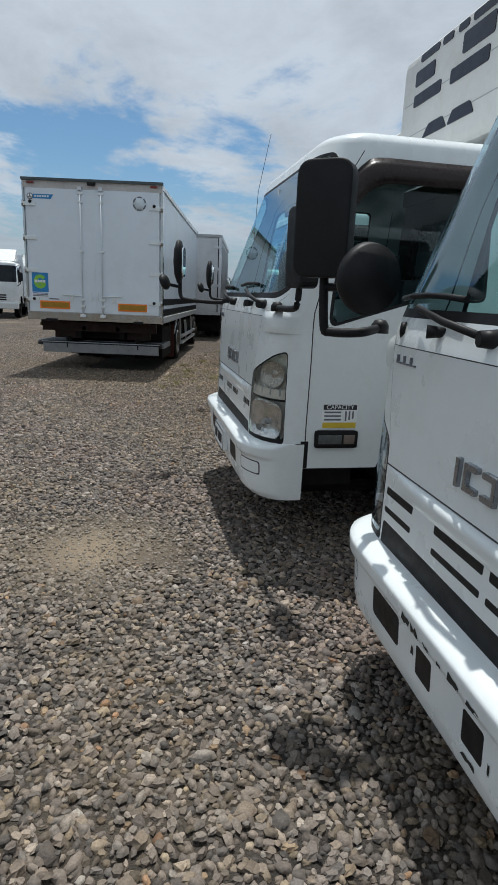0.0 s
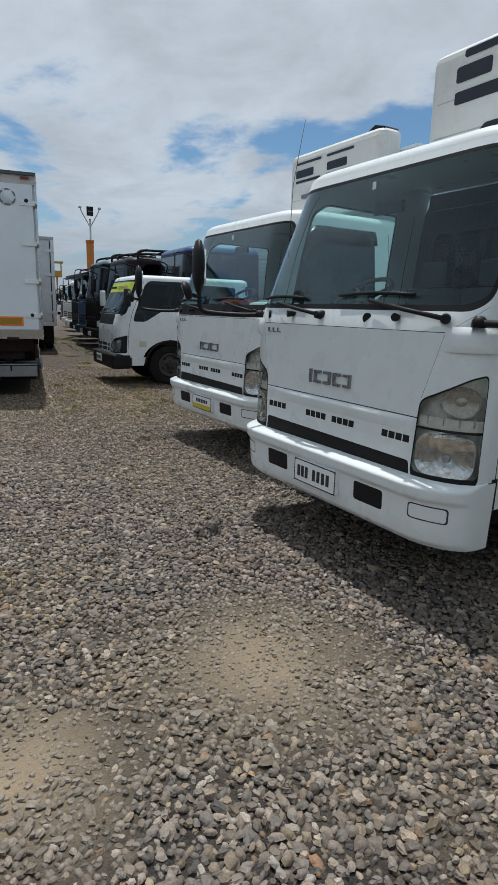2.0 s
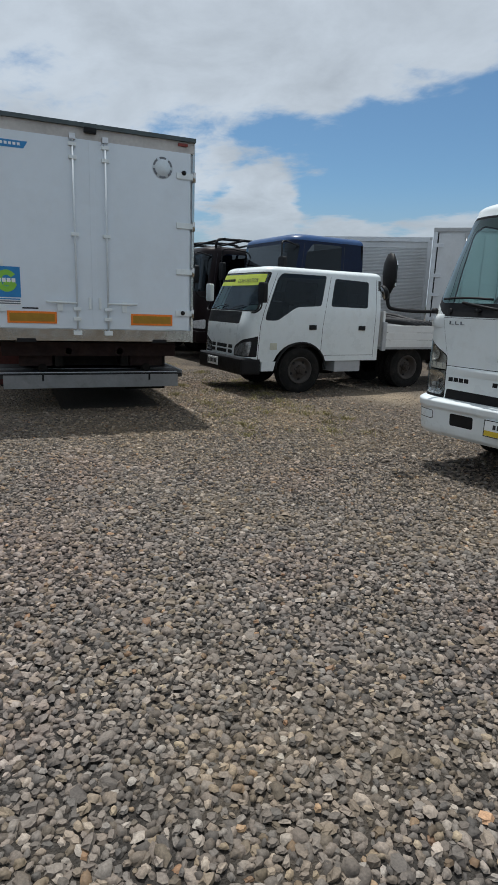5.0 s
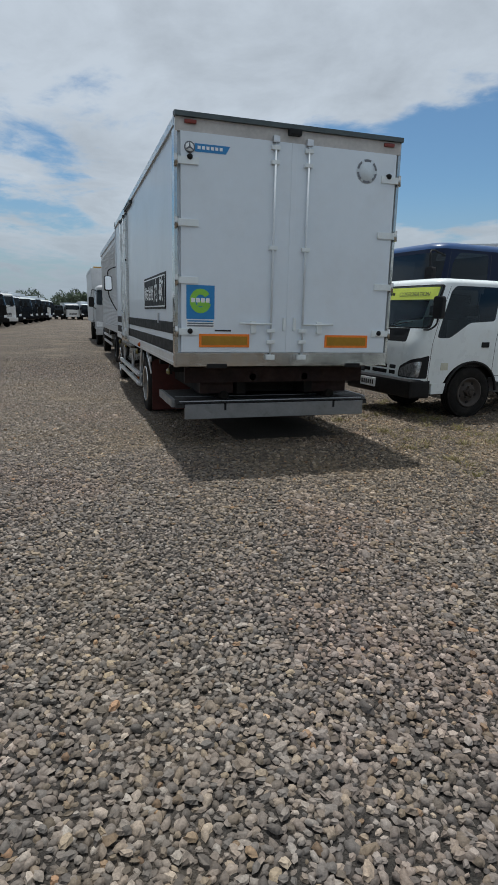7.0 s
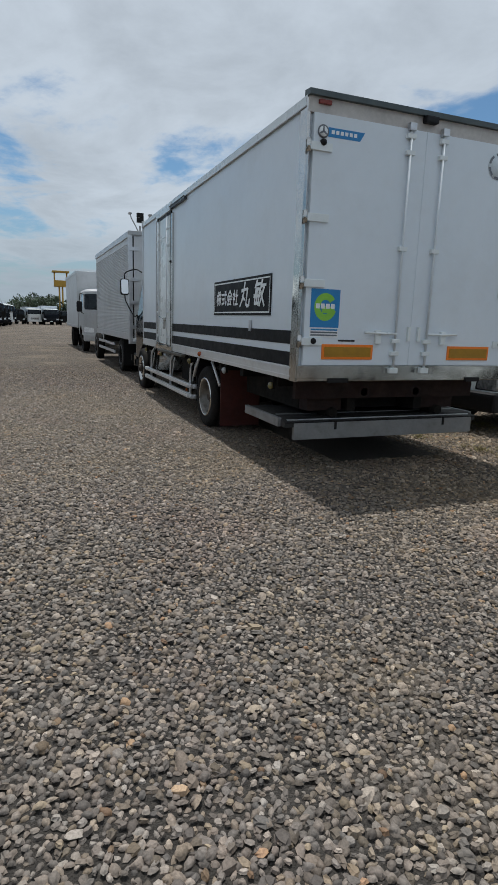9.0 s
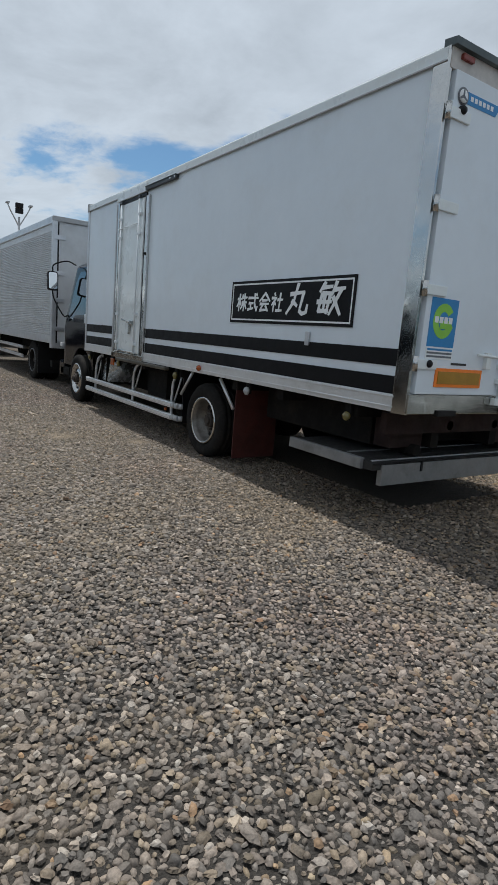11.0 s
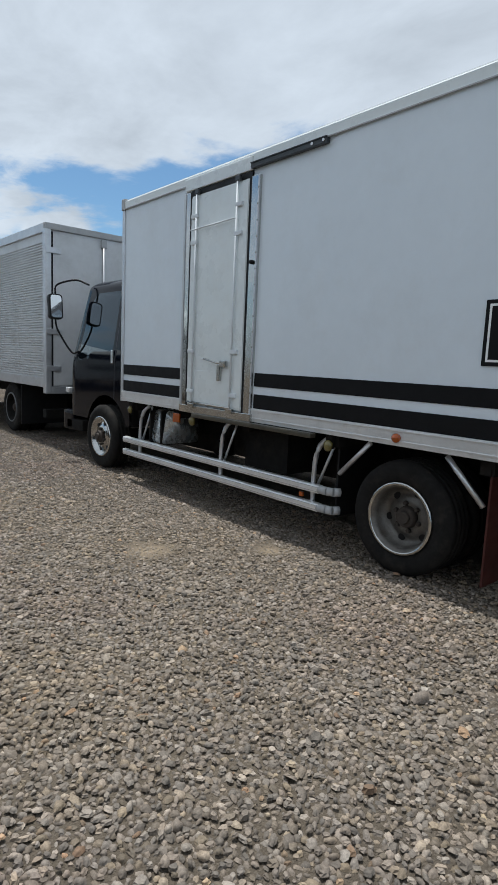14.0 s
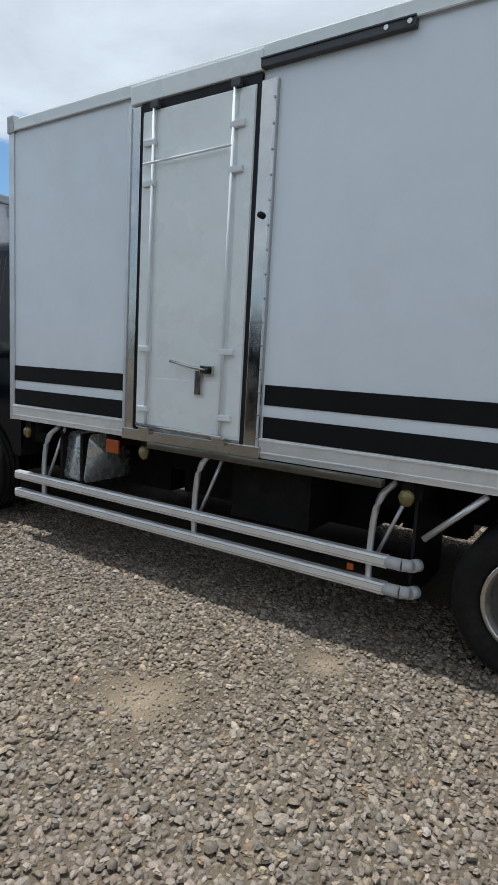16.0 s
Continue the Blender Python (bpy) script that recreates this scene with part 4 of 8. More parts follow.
def elf(m, label, plate="plain", fridge=1, group="row of white cab lorries"):
    e = thing("lorry", label, "truck", m, group)
    cab = Cab([(0.3, 0.99), (1.2, 1.0), (1.5, 0.995), (1.9, 0.96), (2.375, 0.90)], [(0.5, 0.0), (0.80, 0.0), (1.45, 0.02), (1.55, 0.05), (2.375, 0.34)], rx=0.30, ry=0.18, back=1.66, low=0.555, high=2.375, rise=0.085)
    F, S = cab.front, cab.side
    reg = []

    def Y(y, z, s):
        """u of a place on the side or the rounded corner, by its true y at that height."""
        n = lerp(cab.nose, z)
        if y < n + cab.ry:
            return s * (cab.a + (cab.c - cab.a) * math.acos(max(-1, 1 - (y - n) / cab.ry)) / (math.pi / 2))
        return s * (cab.c + (y - n - cab.ry) / (cab.back - n - cab.ry) * (cab.end - cab.c))

    def strip(pts, w, name="seam"):
        for (a, b), (c, d) in zip(pts, pts[1:]):
            if abs(c - a) > abs(d - b):
                reg.append((name, [(a, b - w), (c, d - w), (c, d + w), (a, b + w)]))
            else:
                reg.append((name, [(a - w, b), (a + w, b), (c + w, d), (c - w, d)]))

    # lower front: hood panel seam, grille slots, air mouth
    strip([(F(-0.74), 1.005), (F(0.74), 1.005)], 0.0028)
    for s in (-1, 1):
        strip([(F(s * 0.705), 1.1), (F(s * 0.80), 1.43)], 0.0009)
        strip([(Y(y, z, s), z) for y, z in ((0.285, 0.56), (0.285, 1.2), (0.325, 1.6), (0.395, 1.95), (0.485, 2.25), (0.54, 2.34))], 0.0035)
        strip([(S(1.50, s), 0.9), (S(1.50, s), 2.3)], 0.003)
    strip([(F(-0.80), 1.435), (F(0.80), 1.435)], 0.0018)
    for s in (-1, 1):
        strip([(F(s * 0.80), 1.435), (F(s * 0.955), 1.56)], 0.0012)
    reg.append(("air_mouth", rounded([(F(-0.68), 0.69), (F(0.68), 0.69), (F(0.67), 0.775), (F(-0.67), 0.795)], 0.02)))
    if plate == "none":
        for c, w in ((-0.56, 0.11), (-0.155, 0.14), (0.155, 0.14), (0.56, 0.11)):
            for z, h_ in ((0.895, 0.048), (0.828, 0.022)):
                reg.append(("grille_slot", rounded([(F(c - w), z), (F(c + w), z), (F(c + w), z + h_), (F(c - w), z + h_)], 0.008)))
    else:
        for c in (-0.56, -0.13, 0.13, 0.56):
            for k in range(4):
                x = c + (k - 1.5) * 0.052
                reg.append(("grille_slot", [(F(x - 0.0225), 0.866), (F(x + 0.0225), 0.866), (F(x + 0.0225), 0.904), (F(x - 0.0225), 0.904)]))
    for s in (-1, 1):
        hl = [(F(s * 0.685), 0.695), (F(s * 0.70), 1.10), (Y(0.085, 1.22, s), 1.225), (Y(0.15, 1.24, s), 1.25), (Y(0.152, 0.7, s), 0.70)]
        reg.append(("lamp_frame", rounded(hl, 0.04)))
        hl2 = [(F(s * 0.694), 0.728), (F(s * 0.709), 1.094), (Y(0.085, 1.22, s), 1.215), (Y(0.146, 1.24, s), 1.24), (Y(0.148, 0.7, s), 0.732)]
        reg.append(("headlight_" + ("l" if s < 0 else "r"), rounded(hl2, 0.035)))
        reg.append(("bumper_gap", [(Y(0.255, 0.6, s), 0.556), (Y(0.302, 0.6, s), 0.556), (Y(0.302, 0.7, s), 0.722), (Y(0.255, 0.7, s), 0.722)]))
        # side window with its dipped front corner
        sw = [(0.385, 1.385), (0.86, 1.535), (1.34, 1.56), (1.34, 2.29), (0.61, 2.30), (0.49, 2.22)]
        reg.append(("window_seal", rounded([(Y(y, z, s), z) for y, z in sw], 0.05)))
        sw = [(0.402, 1.407), (0.86, 1.553), (1.325, 1.578), (1.325, 2.277), (0.62, 2.285), (0.508, 2.21)]
        reg.append(("side_window_" + ("l" if s < 0 else "r"), rounded([(Y(y, z, s), z) for y, z in sw], 0.045)))
        arch = [(S(1.25 + 0.50 * math.cos(a), s), 0.44 + 0.53 * math.sin(a)) for a in [math.pi * k / 20 for k in range(21)]]
        reg.append(("-", arch + [(S(0.75, s), 0.55), (S(1.75, s), 0.55)][::-1]))
    ws = [(F(-0.90), 1.535), (F(0.90), 1.535), (F(0.962), 1.60), (F(0.966), 2.27), (F(0.93), 2.335), (F(-0.93), 2.335), (F(-0.966), 2.27), (F(-0.962), 1.60)]
    if plate == "paper":
        # black cowl under the windscreen
        reg.append(("cowl", rounded([(F(-0.79), 1.445), (F(0.66), 1.445), (F(0.84), 1.50), (F(0.95), 1.57), (F(0.9), 1.60), (F(-0.9), 1.60), (F(-0.95), 1.56), (F(-0.86), 1.49)], 0.02)))
    reg.append(("windscreen_seal", rounded(ws, 0.10)))
    k = 0.022
    ws = [(F(-0.90) + k, 1.566), (F(0.90) - k, 1.566), (F(0.962) - k, 1.62), (F(0.966) - k, 2.255), (F(0.93) - k, 2.313), (F(-0.93) + k, 2.313), (F(-0.966) + k, 2.255), (F(-0.962) + k, 1.62)]
    reg.append(("windscreen", rounded(ws, 0.085)))
    p = cab.panel(reg)
    body = part("cab", p.pop(""), WHITE, e, "white painted cab shell")
    mats = {"seam": DARKTEXT, "air_mouth": BLACKPL, "grille_slot": BLACKPL, "trim_slot": GREYTEXT, "lamp_frame": BLACKPL, "bumper_gap": BLACKPL, "cowl": BLACKPL, "window_seal": BLACKPL, "windscreen_seal": BLACKPL,
            "windscreen": GLASS, "side_window_l": GLASS, "side_window_r": GLASSSIDE, "headlight_l": LENS, "headlight_r": LENS}
    for name, q in p.items():
        nm = name[:-2] if name[-2:] in ("_l", "_r") else name
        ob = None
        for piece in pieces(q):
            ob = part(nm, piece, mats[name], e if "window" in nm or "wind" in nm or "head" in nm else body)
        if name.startswith("headlight"):
            # reflector bowl and divider behind the lens
            s = -1 if name.endswith("l") else 1
            pts = [(F(s * 0.66), 0.66), (F(s * 0.66), 1.12), (Y(0.08, 1.2, s), 1.28), (Y(0.19, 1.2, s), 1.30), (Y(0.19, 0.7, s), 0.66)]
            us, zs = [a for a, _ in pts], [b for _, b in pts]
            inner = skin(lambda u, z: cab.place(u, z, -0.038), min(us), max(us), min(zs), max(zs), 0.06, 0.06, [("in", pts)])
            if "" in inner:
                inner[""].free()
            part("reflector", inner["in"], LAMPCHAMBER, ob)
            bm = B()
            uc = s * 0.862
            rings = []
            for r, dp in ((1.0, -0.008), (0.93, -0.014), (0.76, -0.024), (0.52, -0.031), (0.26, -0.035), (0.10, -0.037)):
                ring = []
                for q_ in [2 * math.pi * i / 28 for i in range(28)]:
                    c_, s_ = math.cos(q_), math.sin(q_)
                    ring.append(bm.verts.new(cab.place(uc + 0.158 * r * math.copysign(abs(c_) ** 0.62, c_), 0.832 + 0.116 * r * math.copysign(abs(s_) ** 0.62, s_), dp)))
                rings.append(ring)
            for ra, rb in zip(rings, rings[1:]):
                for i in range(28):
                    bm.faces.new((ra[i], ra[(i + 1) % 28], rb[(i + 1) % 28], rb[i]))
            bm.faces.new(rings[-1])
            part("headlamp_bowl", bm, BRIGHTREF, ob)
            bm = B()
            cyl(bm, cab.place(uc, 0.815, -0.035), cab.place(uc, 0.815, -0.010), 0.020, 0.014, 10)
            part("bulb", bm, GREYPAINT, ob)
            bm = B()
            n = 8
            for i in range(n):
                u0, u1 = [F(s * 0.70) + (Y(0.15, 0.9, s) - F(s * 0.70)) * (i + q_) / n for q_ in (0, 1)]
                vs = [bm.verts.new(cab.place(u, z, -0.012)) for u, z in ((u0, 0.966), (u1, 0.966), (u1, 1.022), (u0, 1.022))]
                bm.faces.new(vs)
            part("divider", bm, mat("clouded_lamp_band", (0.70, 0.68, 0.62), 0.4, vary=0.1, scale=30), ob)
            bm = B()
            for i in range(n):
                u0, u1 = [F(s * 0.70) + (Y(0.15, 0.9, s) - F(s * 0.70)) * (i + q_) / n for q_ in (0, 1)]
                bm.faces.new([bm.verts.new(cab.place(u, z, -0.010)) for u, z in ((u0, 0.953), (u1, 0.953), (u1, 0.966), (u0, 0.966))])
            part("divider_line", bm, BLACKPL, ob)
            # indicator bowl in the upper chamber
            bm = B()
            rings = [[bm.verts.new(cab.place(s * 0.905 + 0.105 * r * math.cos(q_), 1.105 + 0.078 * r * math.sin(q_), dp)) for q_ in [2 * math.pi * i / 24 for i in range(24)]]
                     for r, dp in ((1.0, -0.012), (0.92, -0.020), (0.66, -0.030), (0.30, -0.036), (0.08, -0.030))]
            for ra, rb in zip(rings, rings[1:]):
                for i in range(24):
                    bm.faces.new((ra[i], ra[(i + 1) % 24], rb[(i + 1) % 24], rb[i]))
            bm.faces.new(rings[-1])
            part("indicator_bowl", bm, mat("dull_amber_bowl", (0.44, 0.42, 0.38), 0.22, metal=0.5, vary=0.25, scale=40), ob)
            for i in range(4):
                bm = B()
                c = cab.place(F(s * 0.70) + (Y(0.15, 0.9, s) - F(s * 0.70)) * (0.15 + 0.22 * i), 0.985, -0.010)
                box(bm, c.x - 0.002, c.x + 0.002, c.y - 0.002, c.y + 0.01, 0.985, 1.03)
                part("lamp_rib", bm, GREYPAINT, ob)
    # the ledge under the hood, between the lamps
    bm = B()
    n = 24
    prof = [(0.0, 1.0), (0.016, 0.994), (0.018, 0.972), (0.010, 0.945), (0.0, 0.925)]
    rows = [[bm.verts.new(cab.place(F(-0.685 + 1.37 * i / n), z, o * min(1.0, 5 * min(i, n - i) / n) + 0.001)) for i in range(n + 1)] for o, z in prof]
    for ra, rb in zip(rows, rows[1:]):
        for i in range(n):
            bm.faces.new((ra[i], rb[i], rb[i + 1], ra[i + 1])).smooth = True
    part("grille_ledge", bm, WHITE, body)
    part("roof", cab.roof(), WHITE, body)
    # back wall with an opaque panel, painted dark for the unlit cab, floor, so that the cab is closed
    zs_ = [0.57 + 1.75 * i / 7 for i in range(8)]
    hw_ = [(lerp(cab.half, z) - 0.003, z) for z in zs_] + [(0.86, 2.385), (0.72, 2.42)]
    bm = prism(B(), hw_ + [(-x, z) for x, z in reversed(hw_)], "y", 1.640, 1.652)
    box(bm, -0.80, 0.80, 1.572, 1.584, 2.33, 2.452)
    part("rear_wall", bm, CABIN, body)
    part("rear_window", prism(B(), rounded([(-0.80, 1.60), (0.80, 1.60), (0.76, 2.16), (-0.76, 2.16)], 0.08), "y", 1.630, 1.638), VISOR, body)
    slab(body, "cab_floor", (-0.93, 0.93, 0.12, 1.65, 0.70, 0.74), DASH, 0)
    bm = prism(B(), [(0.14, 0.95), (0.14, 1.46), (0.20, 1.53), (0.42, 1.50), (0.52, 1.42), (0.50, 0.95)], "x", -0.74, 0.74, 0.02)
    part("dashboard", bm, DASH, body)
    # seats, wheel
    for x in (-0.55, 0.0, 0.55):
        bm = box(B(), x - 0.25, x + 0.25, 1.38, 1.52, 1.10, 1.72, 0.05)
        st = part("seat", bm, SEATCLOTH, body, "grey cloth cab seat")
        part("headrest", box(B(), x - 0.13, x + 0.13, 1.41, 1.50, 1.73, 1.92, 0.035), SEATCLOTH, st)
        part("cushion", box(B(), x - 0.25, x + 0.25, 0.92, 1.45, 0.96, 1.12, 0.05), SEATCLOTH, st)
    bm = B()
    lathe(bm, [(0.215 + 0.016 * math.cos(a), 0.016 * math.sin(a)) for a in [2 * math.pi * k / 8 for k in range(8)]], 28, "z", (0, 0, 0), closed=True)
    for k in range(3):
        a = 2 * math.pi * k / 3 + 0.5
        cyl(bm, (0, 0, -0.03), (0.2 * math.cos(a), 0.2 * math.sin(a), 0), 0.014, None, 6)
    cyl(bm, (0, 0, -0.06), (0, 0, 0.0), 0.05, None, 12)
    bmesh.ops.transform(bm, matrix=Matrix.Translation((-0.46, 0.62, 1.63)) @ Matrix.Rotation(radians(36), 4, "X"), verts=bm.verts[:])
    part("steering_wheel", bm, mat("dark_grey_wheel_rim", (0.05, 0.055, 0.055), 0.5), body)
    bar(body, "steering_column", [(-0.50, 0.66, 1.57), (-0.50, 0.48, 1.30)], 0.03, BLACKPL)
    part("interior_mirror", box(B(), -0.12, 0.12, 0.36, 0.385, 2.10, 2.17, 0.01), BLACKPL, body)
    # bumper
    bc = Cab([(0.2, 0.985), (0.40, 0.995), (0.7, 1.005)], [(0.2, 0.04), (0.36, -0.006), (0.385, -0.038), (0.44, -0.050), (0.60, -0.060), (0.622, -0.084), (0.670, -0.088), (0.684, -0.082), (0.691, -0.060), (0.705, 0.0)], rx=0.30, ry=0.20, back=0.275, low=0.355, high=0.705, rise=0.01)
    G = bc.front
    br = []
    for s in (-1, 1):
        br.append(("fog_recess", rounded([(G(s * 0.33), 0.475), (G(s * 0.56), 0.475), (G(s * 0.56), 0.585), (G(s * 0.33), 0.585)], 0.02)))
        br.append(("seam", rounded([(G(s * 0.74), 0.50), (G(s * 0.935), 0.50), (G(s * 0.935), 0.585), (G(s * 0.74), 0.585)], 0.02)))
        br.append(("fog_cover", rounded([(G(s * 0.747), 0.507), (G(s * 0.928), 0.507), (G(s * 0.928), 0.578), (G(s * 0.747), 0.578)], 0.018)))
    if plate == "none":
        for x in (-0.15, 0.13):
            br.append(("plate_hole", rounded([(G(x - 0.05), 0.475), (G(x + 0.05), 0.475), (G(x + 0.05), 0.575), (G(x - 0.05), 0.575)], 0.012)))
    p = skin(bc.place, -bc.end, bc.end, 0.355, 0.705, 0.04, 0.0117, br)
    bump = part("bumper", p.pop(""), WHITE, e, "white moulded front bumper")
    for name, q in p.items():
        for piece in pieces(q):
            part(name, piece, {"fog_recess": BLACKPL, "plate_hole": BLACKPL, "seam": DARKTEXT, "fog_cover": WHITE}[name], bump)
    bm = B()
    us = [bc.end * (-1 + 2 * i / 60) for i in range(61)]
    a = [bm.verts.new(bc.place(u, 0.705)) for u in us]
    b = [bm.verts.new(bc.place(u, 0.705, 0, 0.12) + Vector((0, 0, 0.012))) for u in us]
    c = [bm.verts.new(bc.place(u, 0.355)) for u in us]
    d = [bm.verts.new(bc.place(u, 0.355, 0, 0.06) + Vector((0, 0.0, -0.004))) for u in us]
    for i in range(60):
        bm.faces.new((a[i], a[i + 1], b[i + 1], b[i])).smooth = True
        bm.faces.new((c[i + 1], c[i], d[i], d[i + 1])).smooth = True
    part("bumper_ledge", bm, WHITE, bump)
    if plate == "none":
        # scraped patches round the open plate holes
        rs_ = random.Random(5)
        for x, z, w_, h_ in ((-0.235, 0.640, 0.030, 0.016), (-0.175, 0.632, 0.026, 0.018), (-0.10, 0.628, 0.022, 0.012), (0.055, 0.634, 0.034, 0.016), (0.15, 0.628, 0.030, 0.010), (0.12, 0.445, 0.036, 0.010), (-0.225, 0.535, 0.010, 0.020), (0.21, 0.50, 0.005, 0.02), (-0.02, 0.63, 0.012, 0.006)):
            pts = [(x + w_ * a * rs_.uniform(0.75, 1.1), z + h_ * b * rs_.uniform(0.6, 1.2)) for a, b in ((-1, -0.7), (-0.3, -1), (0.2, -0.6), (1, -1), (1, 0.4), (0.5, 1), (0, 0.6), (-0.8, 1))]
            part("scuff", skin(lambda u, zz: bc.place(G(u), zz, 0.0015), x - 0.06, x + 0.06, z - 0.03, z + 0.03, 0.06, 0.03, [("in", pts)])["in"], mat("scraped_black_plastic", (0.02, 0.019, 0.018), 0.7), bump)
    else:
        plated(e, plate)
    # maker's mark as five plain chrome shapes on the hood, model mark beside it
    for k in range(5):
        x = -0.222 + 0.092 * k
        bm = B()
        if k == 0:
            box(bm, x + 0.012, x + 0.030, -0.005, 0.014, 1.082, 1.168, 0.004)
        else:
            prism(bm, rounded([(x - 0.032, 1.085), (x + 0.032, 1.085), (x + 0.032, 1.103), (x - 0.016, 1.103), (x - 0.016, 1.147), (x + 0.032, 1.147), (x + 0.032, 1.165), (x - 0.032, 1.165)][::1 if k % 2 else 1], 0.005), "y", -0.005, 0.014, 0.002)
            if k % 2 == 0:
                bmesh.ops.transform(bm, matrix=Matrix.Translation((x, 0, 1.125)) @ Matrix.Rotation(math.pi, 4, "Y") @ Matrix.Translation((-x, 0, -1.125)), verts=bm.verts[:])
        part("maker_mark", bm, CHROMEMARK, body, "chrome maker's mark as plain shapes")
    for k in range(3):
        x = -0.70 + 0.055 * k
        a = cab.place(F(x), 1.39, 0.004)
        bm = B()
        box(bm, a.x - 0.02, a.x - 0.012, a.y - 0.004, a.y + 0.02, 1.375, 1.405, 0.001)
        box(bm, a.x - 0.012, a.x + 0.018, a.y - 0.004, a.y + 0.02, 1.375, 1.381, 0.001)
        part("model_mark", bm, GREYTEXT, body)
    # dots, washer nozzles and wipers under the windscreen
    for x in (-0.75, 0.25):
        bm = B()
        cyl(bm, cab.place(F(x), 1.49, 0.004), cab.place(F(x), 1.49, -0.01), 0.029, None, 16)
        part("vent_cap", bm, BLACKPL, body)
    for x, xe, ze in ((-0.16, -0.84, 1.60), (-0.45, 0, 0), (0.48, 0, 0), (0.785, -0.02, 1.615)):
        bm = B()
        p0 = cab.place(F(x), 1.50, 0.02)
        cyl(bm, cab.place(F(x), 1.50, -0.01), cab.place(F(x), 1.50, 0.045), *((0.028, 0.022) if ze else (0.014, 0.022)), 12)
        piv = part("wiper" if ze else "washer_nozzle", bm, BLACKPL, e, "black windscreen wiper" if ze else "")
        if ze:
            p1 = cab.place(F(xe + (x - xe) * 0.35), ze - 0.03, 0.035)
            bar(piv, "wiper_arm", [p0, (p0 + p1) / 2 + Vector((0, -0.02, 0.0)), p1], 0.012, BLACKPL)
            pts = [cab.place(F(xe + (x - xe) * t * 0.72), ze + 0.012 * math.sin(t * 3.1), 0.02) for t in (0, 0.25, 0.5, 0.75, 1)]
            bar(piv, "wiper_blade", pts, 0.011, BLACKPL, 6)
    # mirrors on bent arms
    for s in (-1, 1):
        a0 = cab.place(F(s * 0.93), 1.485, 0.02)
        if plate == "none" and s < 0:
            a0 = a0 + Vector((0, -0.055, 0))
        bm = B()
        lathe(bm, [(0.036, -0.02), (0.034, 0.012), (0.022, 0.03), (0.0001, 0.034)], 14, "z", a0)
        part("arm_socket", bm, BLACKPL, e)
        bm = B()
        g = [[bm.verts.new(cab.place(s * (F(0.80) + (Y(0.22, 1.4, 1) - F(0.80)) * i / 8), 1.345 + 0.12 * k / 6, 0.016 * min(1, 1.4 * math.sin(math.pi * i / 8)) * min(1, 1.5 * math.sin(math.pi * (0.12 + 0.88 * k / 6))) + 0.0005)) for i in range(9)] for k in range(7)]
        for ra, rb in zip(g, g[1:]):
            for i in range(8):
                bm.faces.new((ra[i], ra[i + 1], rb[i + 1], rb[i])).smooth = True
        part("arm_base", bm, WHITE, body)
        if s > 0:
            pts = curve_pts([a0, (1.05, 0.085, 1.484), (1.19, 0.11, 1.487), (1.24, 0.115, 1.515), (1.25, 0.12, 1.62)], 5)
            bar(e, "mirror_arm", pts, 0.017, BLACKPL)
            mirror(e, 1.255, 0.125, 1.785, 0.19, 0.39, 0.10, 1, tilt=0.18)
        elif plate == "none":
            pts = curve_pts([a0, (-0.87, -0.08, 1.47), (-0.93, -0.18, 1.465), (-0.945, -0.205, 1.49), (-0.94, -0.22, 1.70)], 5)
            bar(e, "mirror_arm", pts, 0.018, BLACKPL)
            mirror(e, -0.92, -0.235, 1.865, 0.205, 0.405, 0.085, 1, tilt=0.97)
            bar(e, "mirror_stay", [(-0.94, -0.215, 1.63), (-0.85, -0.14, 1.63), (-0.77, -0.11, 1.655)], 0.015, BLACKPL)
            bm = B()
            lathe(bm, [(0.0001, 0.035), (0.10, 0.03), (0.108, 0.0), (0.095, -0.03), (0.05, -0.048), (0.0001, -0.052)], 28, "y", (0, 0, 0))
            bmesh.ops.transform(bm, matrix=Matrix.Translation((-0.75, -0.115, 1.66)) @ Matrix.Rotation(-1.30, 4, "Z") @ Matrix.Scale(1.15, 4), verts=bm.verts[:])
            part("round_mirror", bm, BLACKPL, e, "round black convex mirror")
        else:
            pts = curve_pts([a0, (-1.02, -0.04, 1.48), (-1.13, -0.22, 1.49), (-1.18, -0.29, 1.52), (-1.19, -0.30, 1.66)], 5)
            bar(e, "mirror_arm", pts, 0.017, BLACKPL)
            bm = B()
            lathe(bm, [(0.0001, -0.19), (0.035, -0.175), (0.075, -0.11), (0.095, 0.0), (0.085, 0.10), (0.045, 0.175), (0.0001, 0.19)], 20, "z", (0, 0, 0))
            bmesh.ops.transform(bm, matrix=Matrix.Translation((-1.18, -0.31, 1.81)) @ Matrix.Rotation(-0.31, 4, "Z") @ Matrix.Diagonal((1.05, 0.5, 1, 1)), verts=bm.verts[:])
            hd = part("mirror", bm, BLACKPL, e, "tall oval black mirror")
            bm = B()
            prism(bm, rounded([(-0.05, -0.125), (0.05, -0.125), (0.05, 0.125), (-0.05, 0.125)], 0.045, 5), "y", 0.036, 0.0475)
            bmesh.ops.transform(bm, matrix=Matrix.Translation((-1.18, -0.31, 1.81)) @ Matrix.Rotation(-0.31, 4, "Z"), verts=bm.verts[:])
            part("mirror_glass", bm, MIRROR, hd)
            bm = B()
            lathe(bm, [(0.0001, 0.02), (0.085, 0.015), (0.09, 0.0), (0.075, -0.03), (0.04, -0.045), (0.0001, -0.05)], 20, "y", (0, 0, 0))
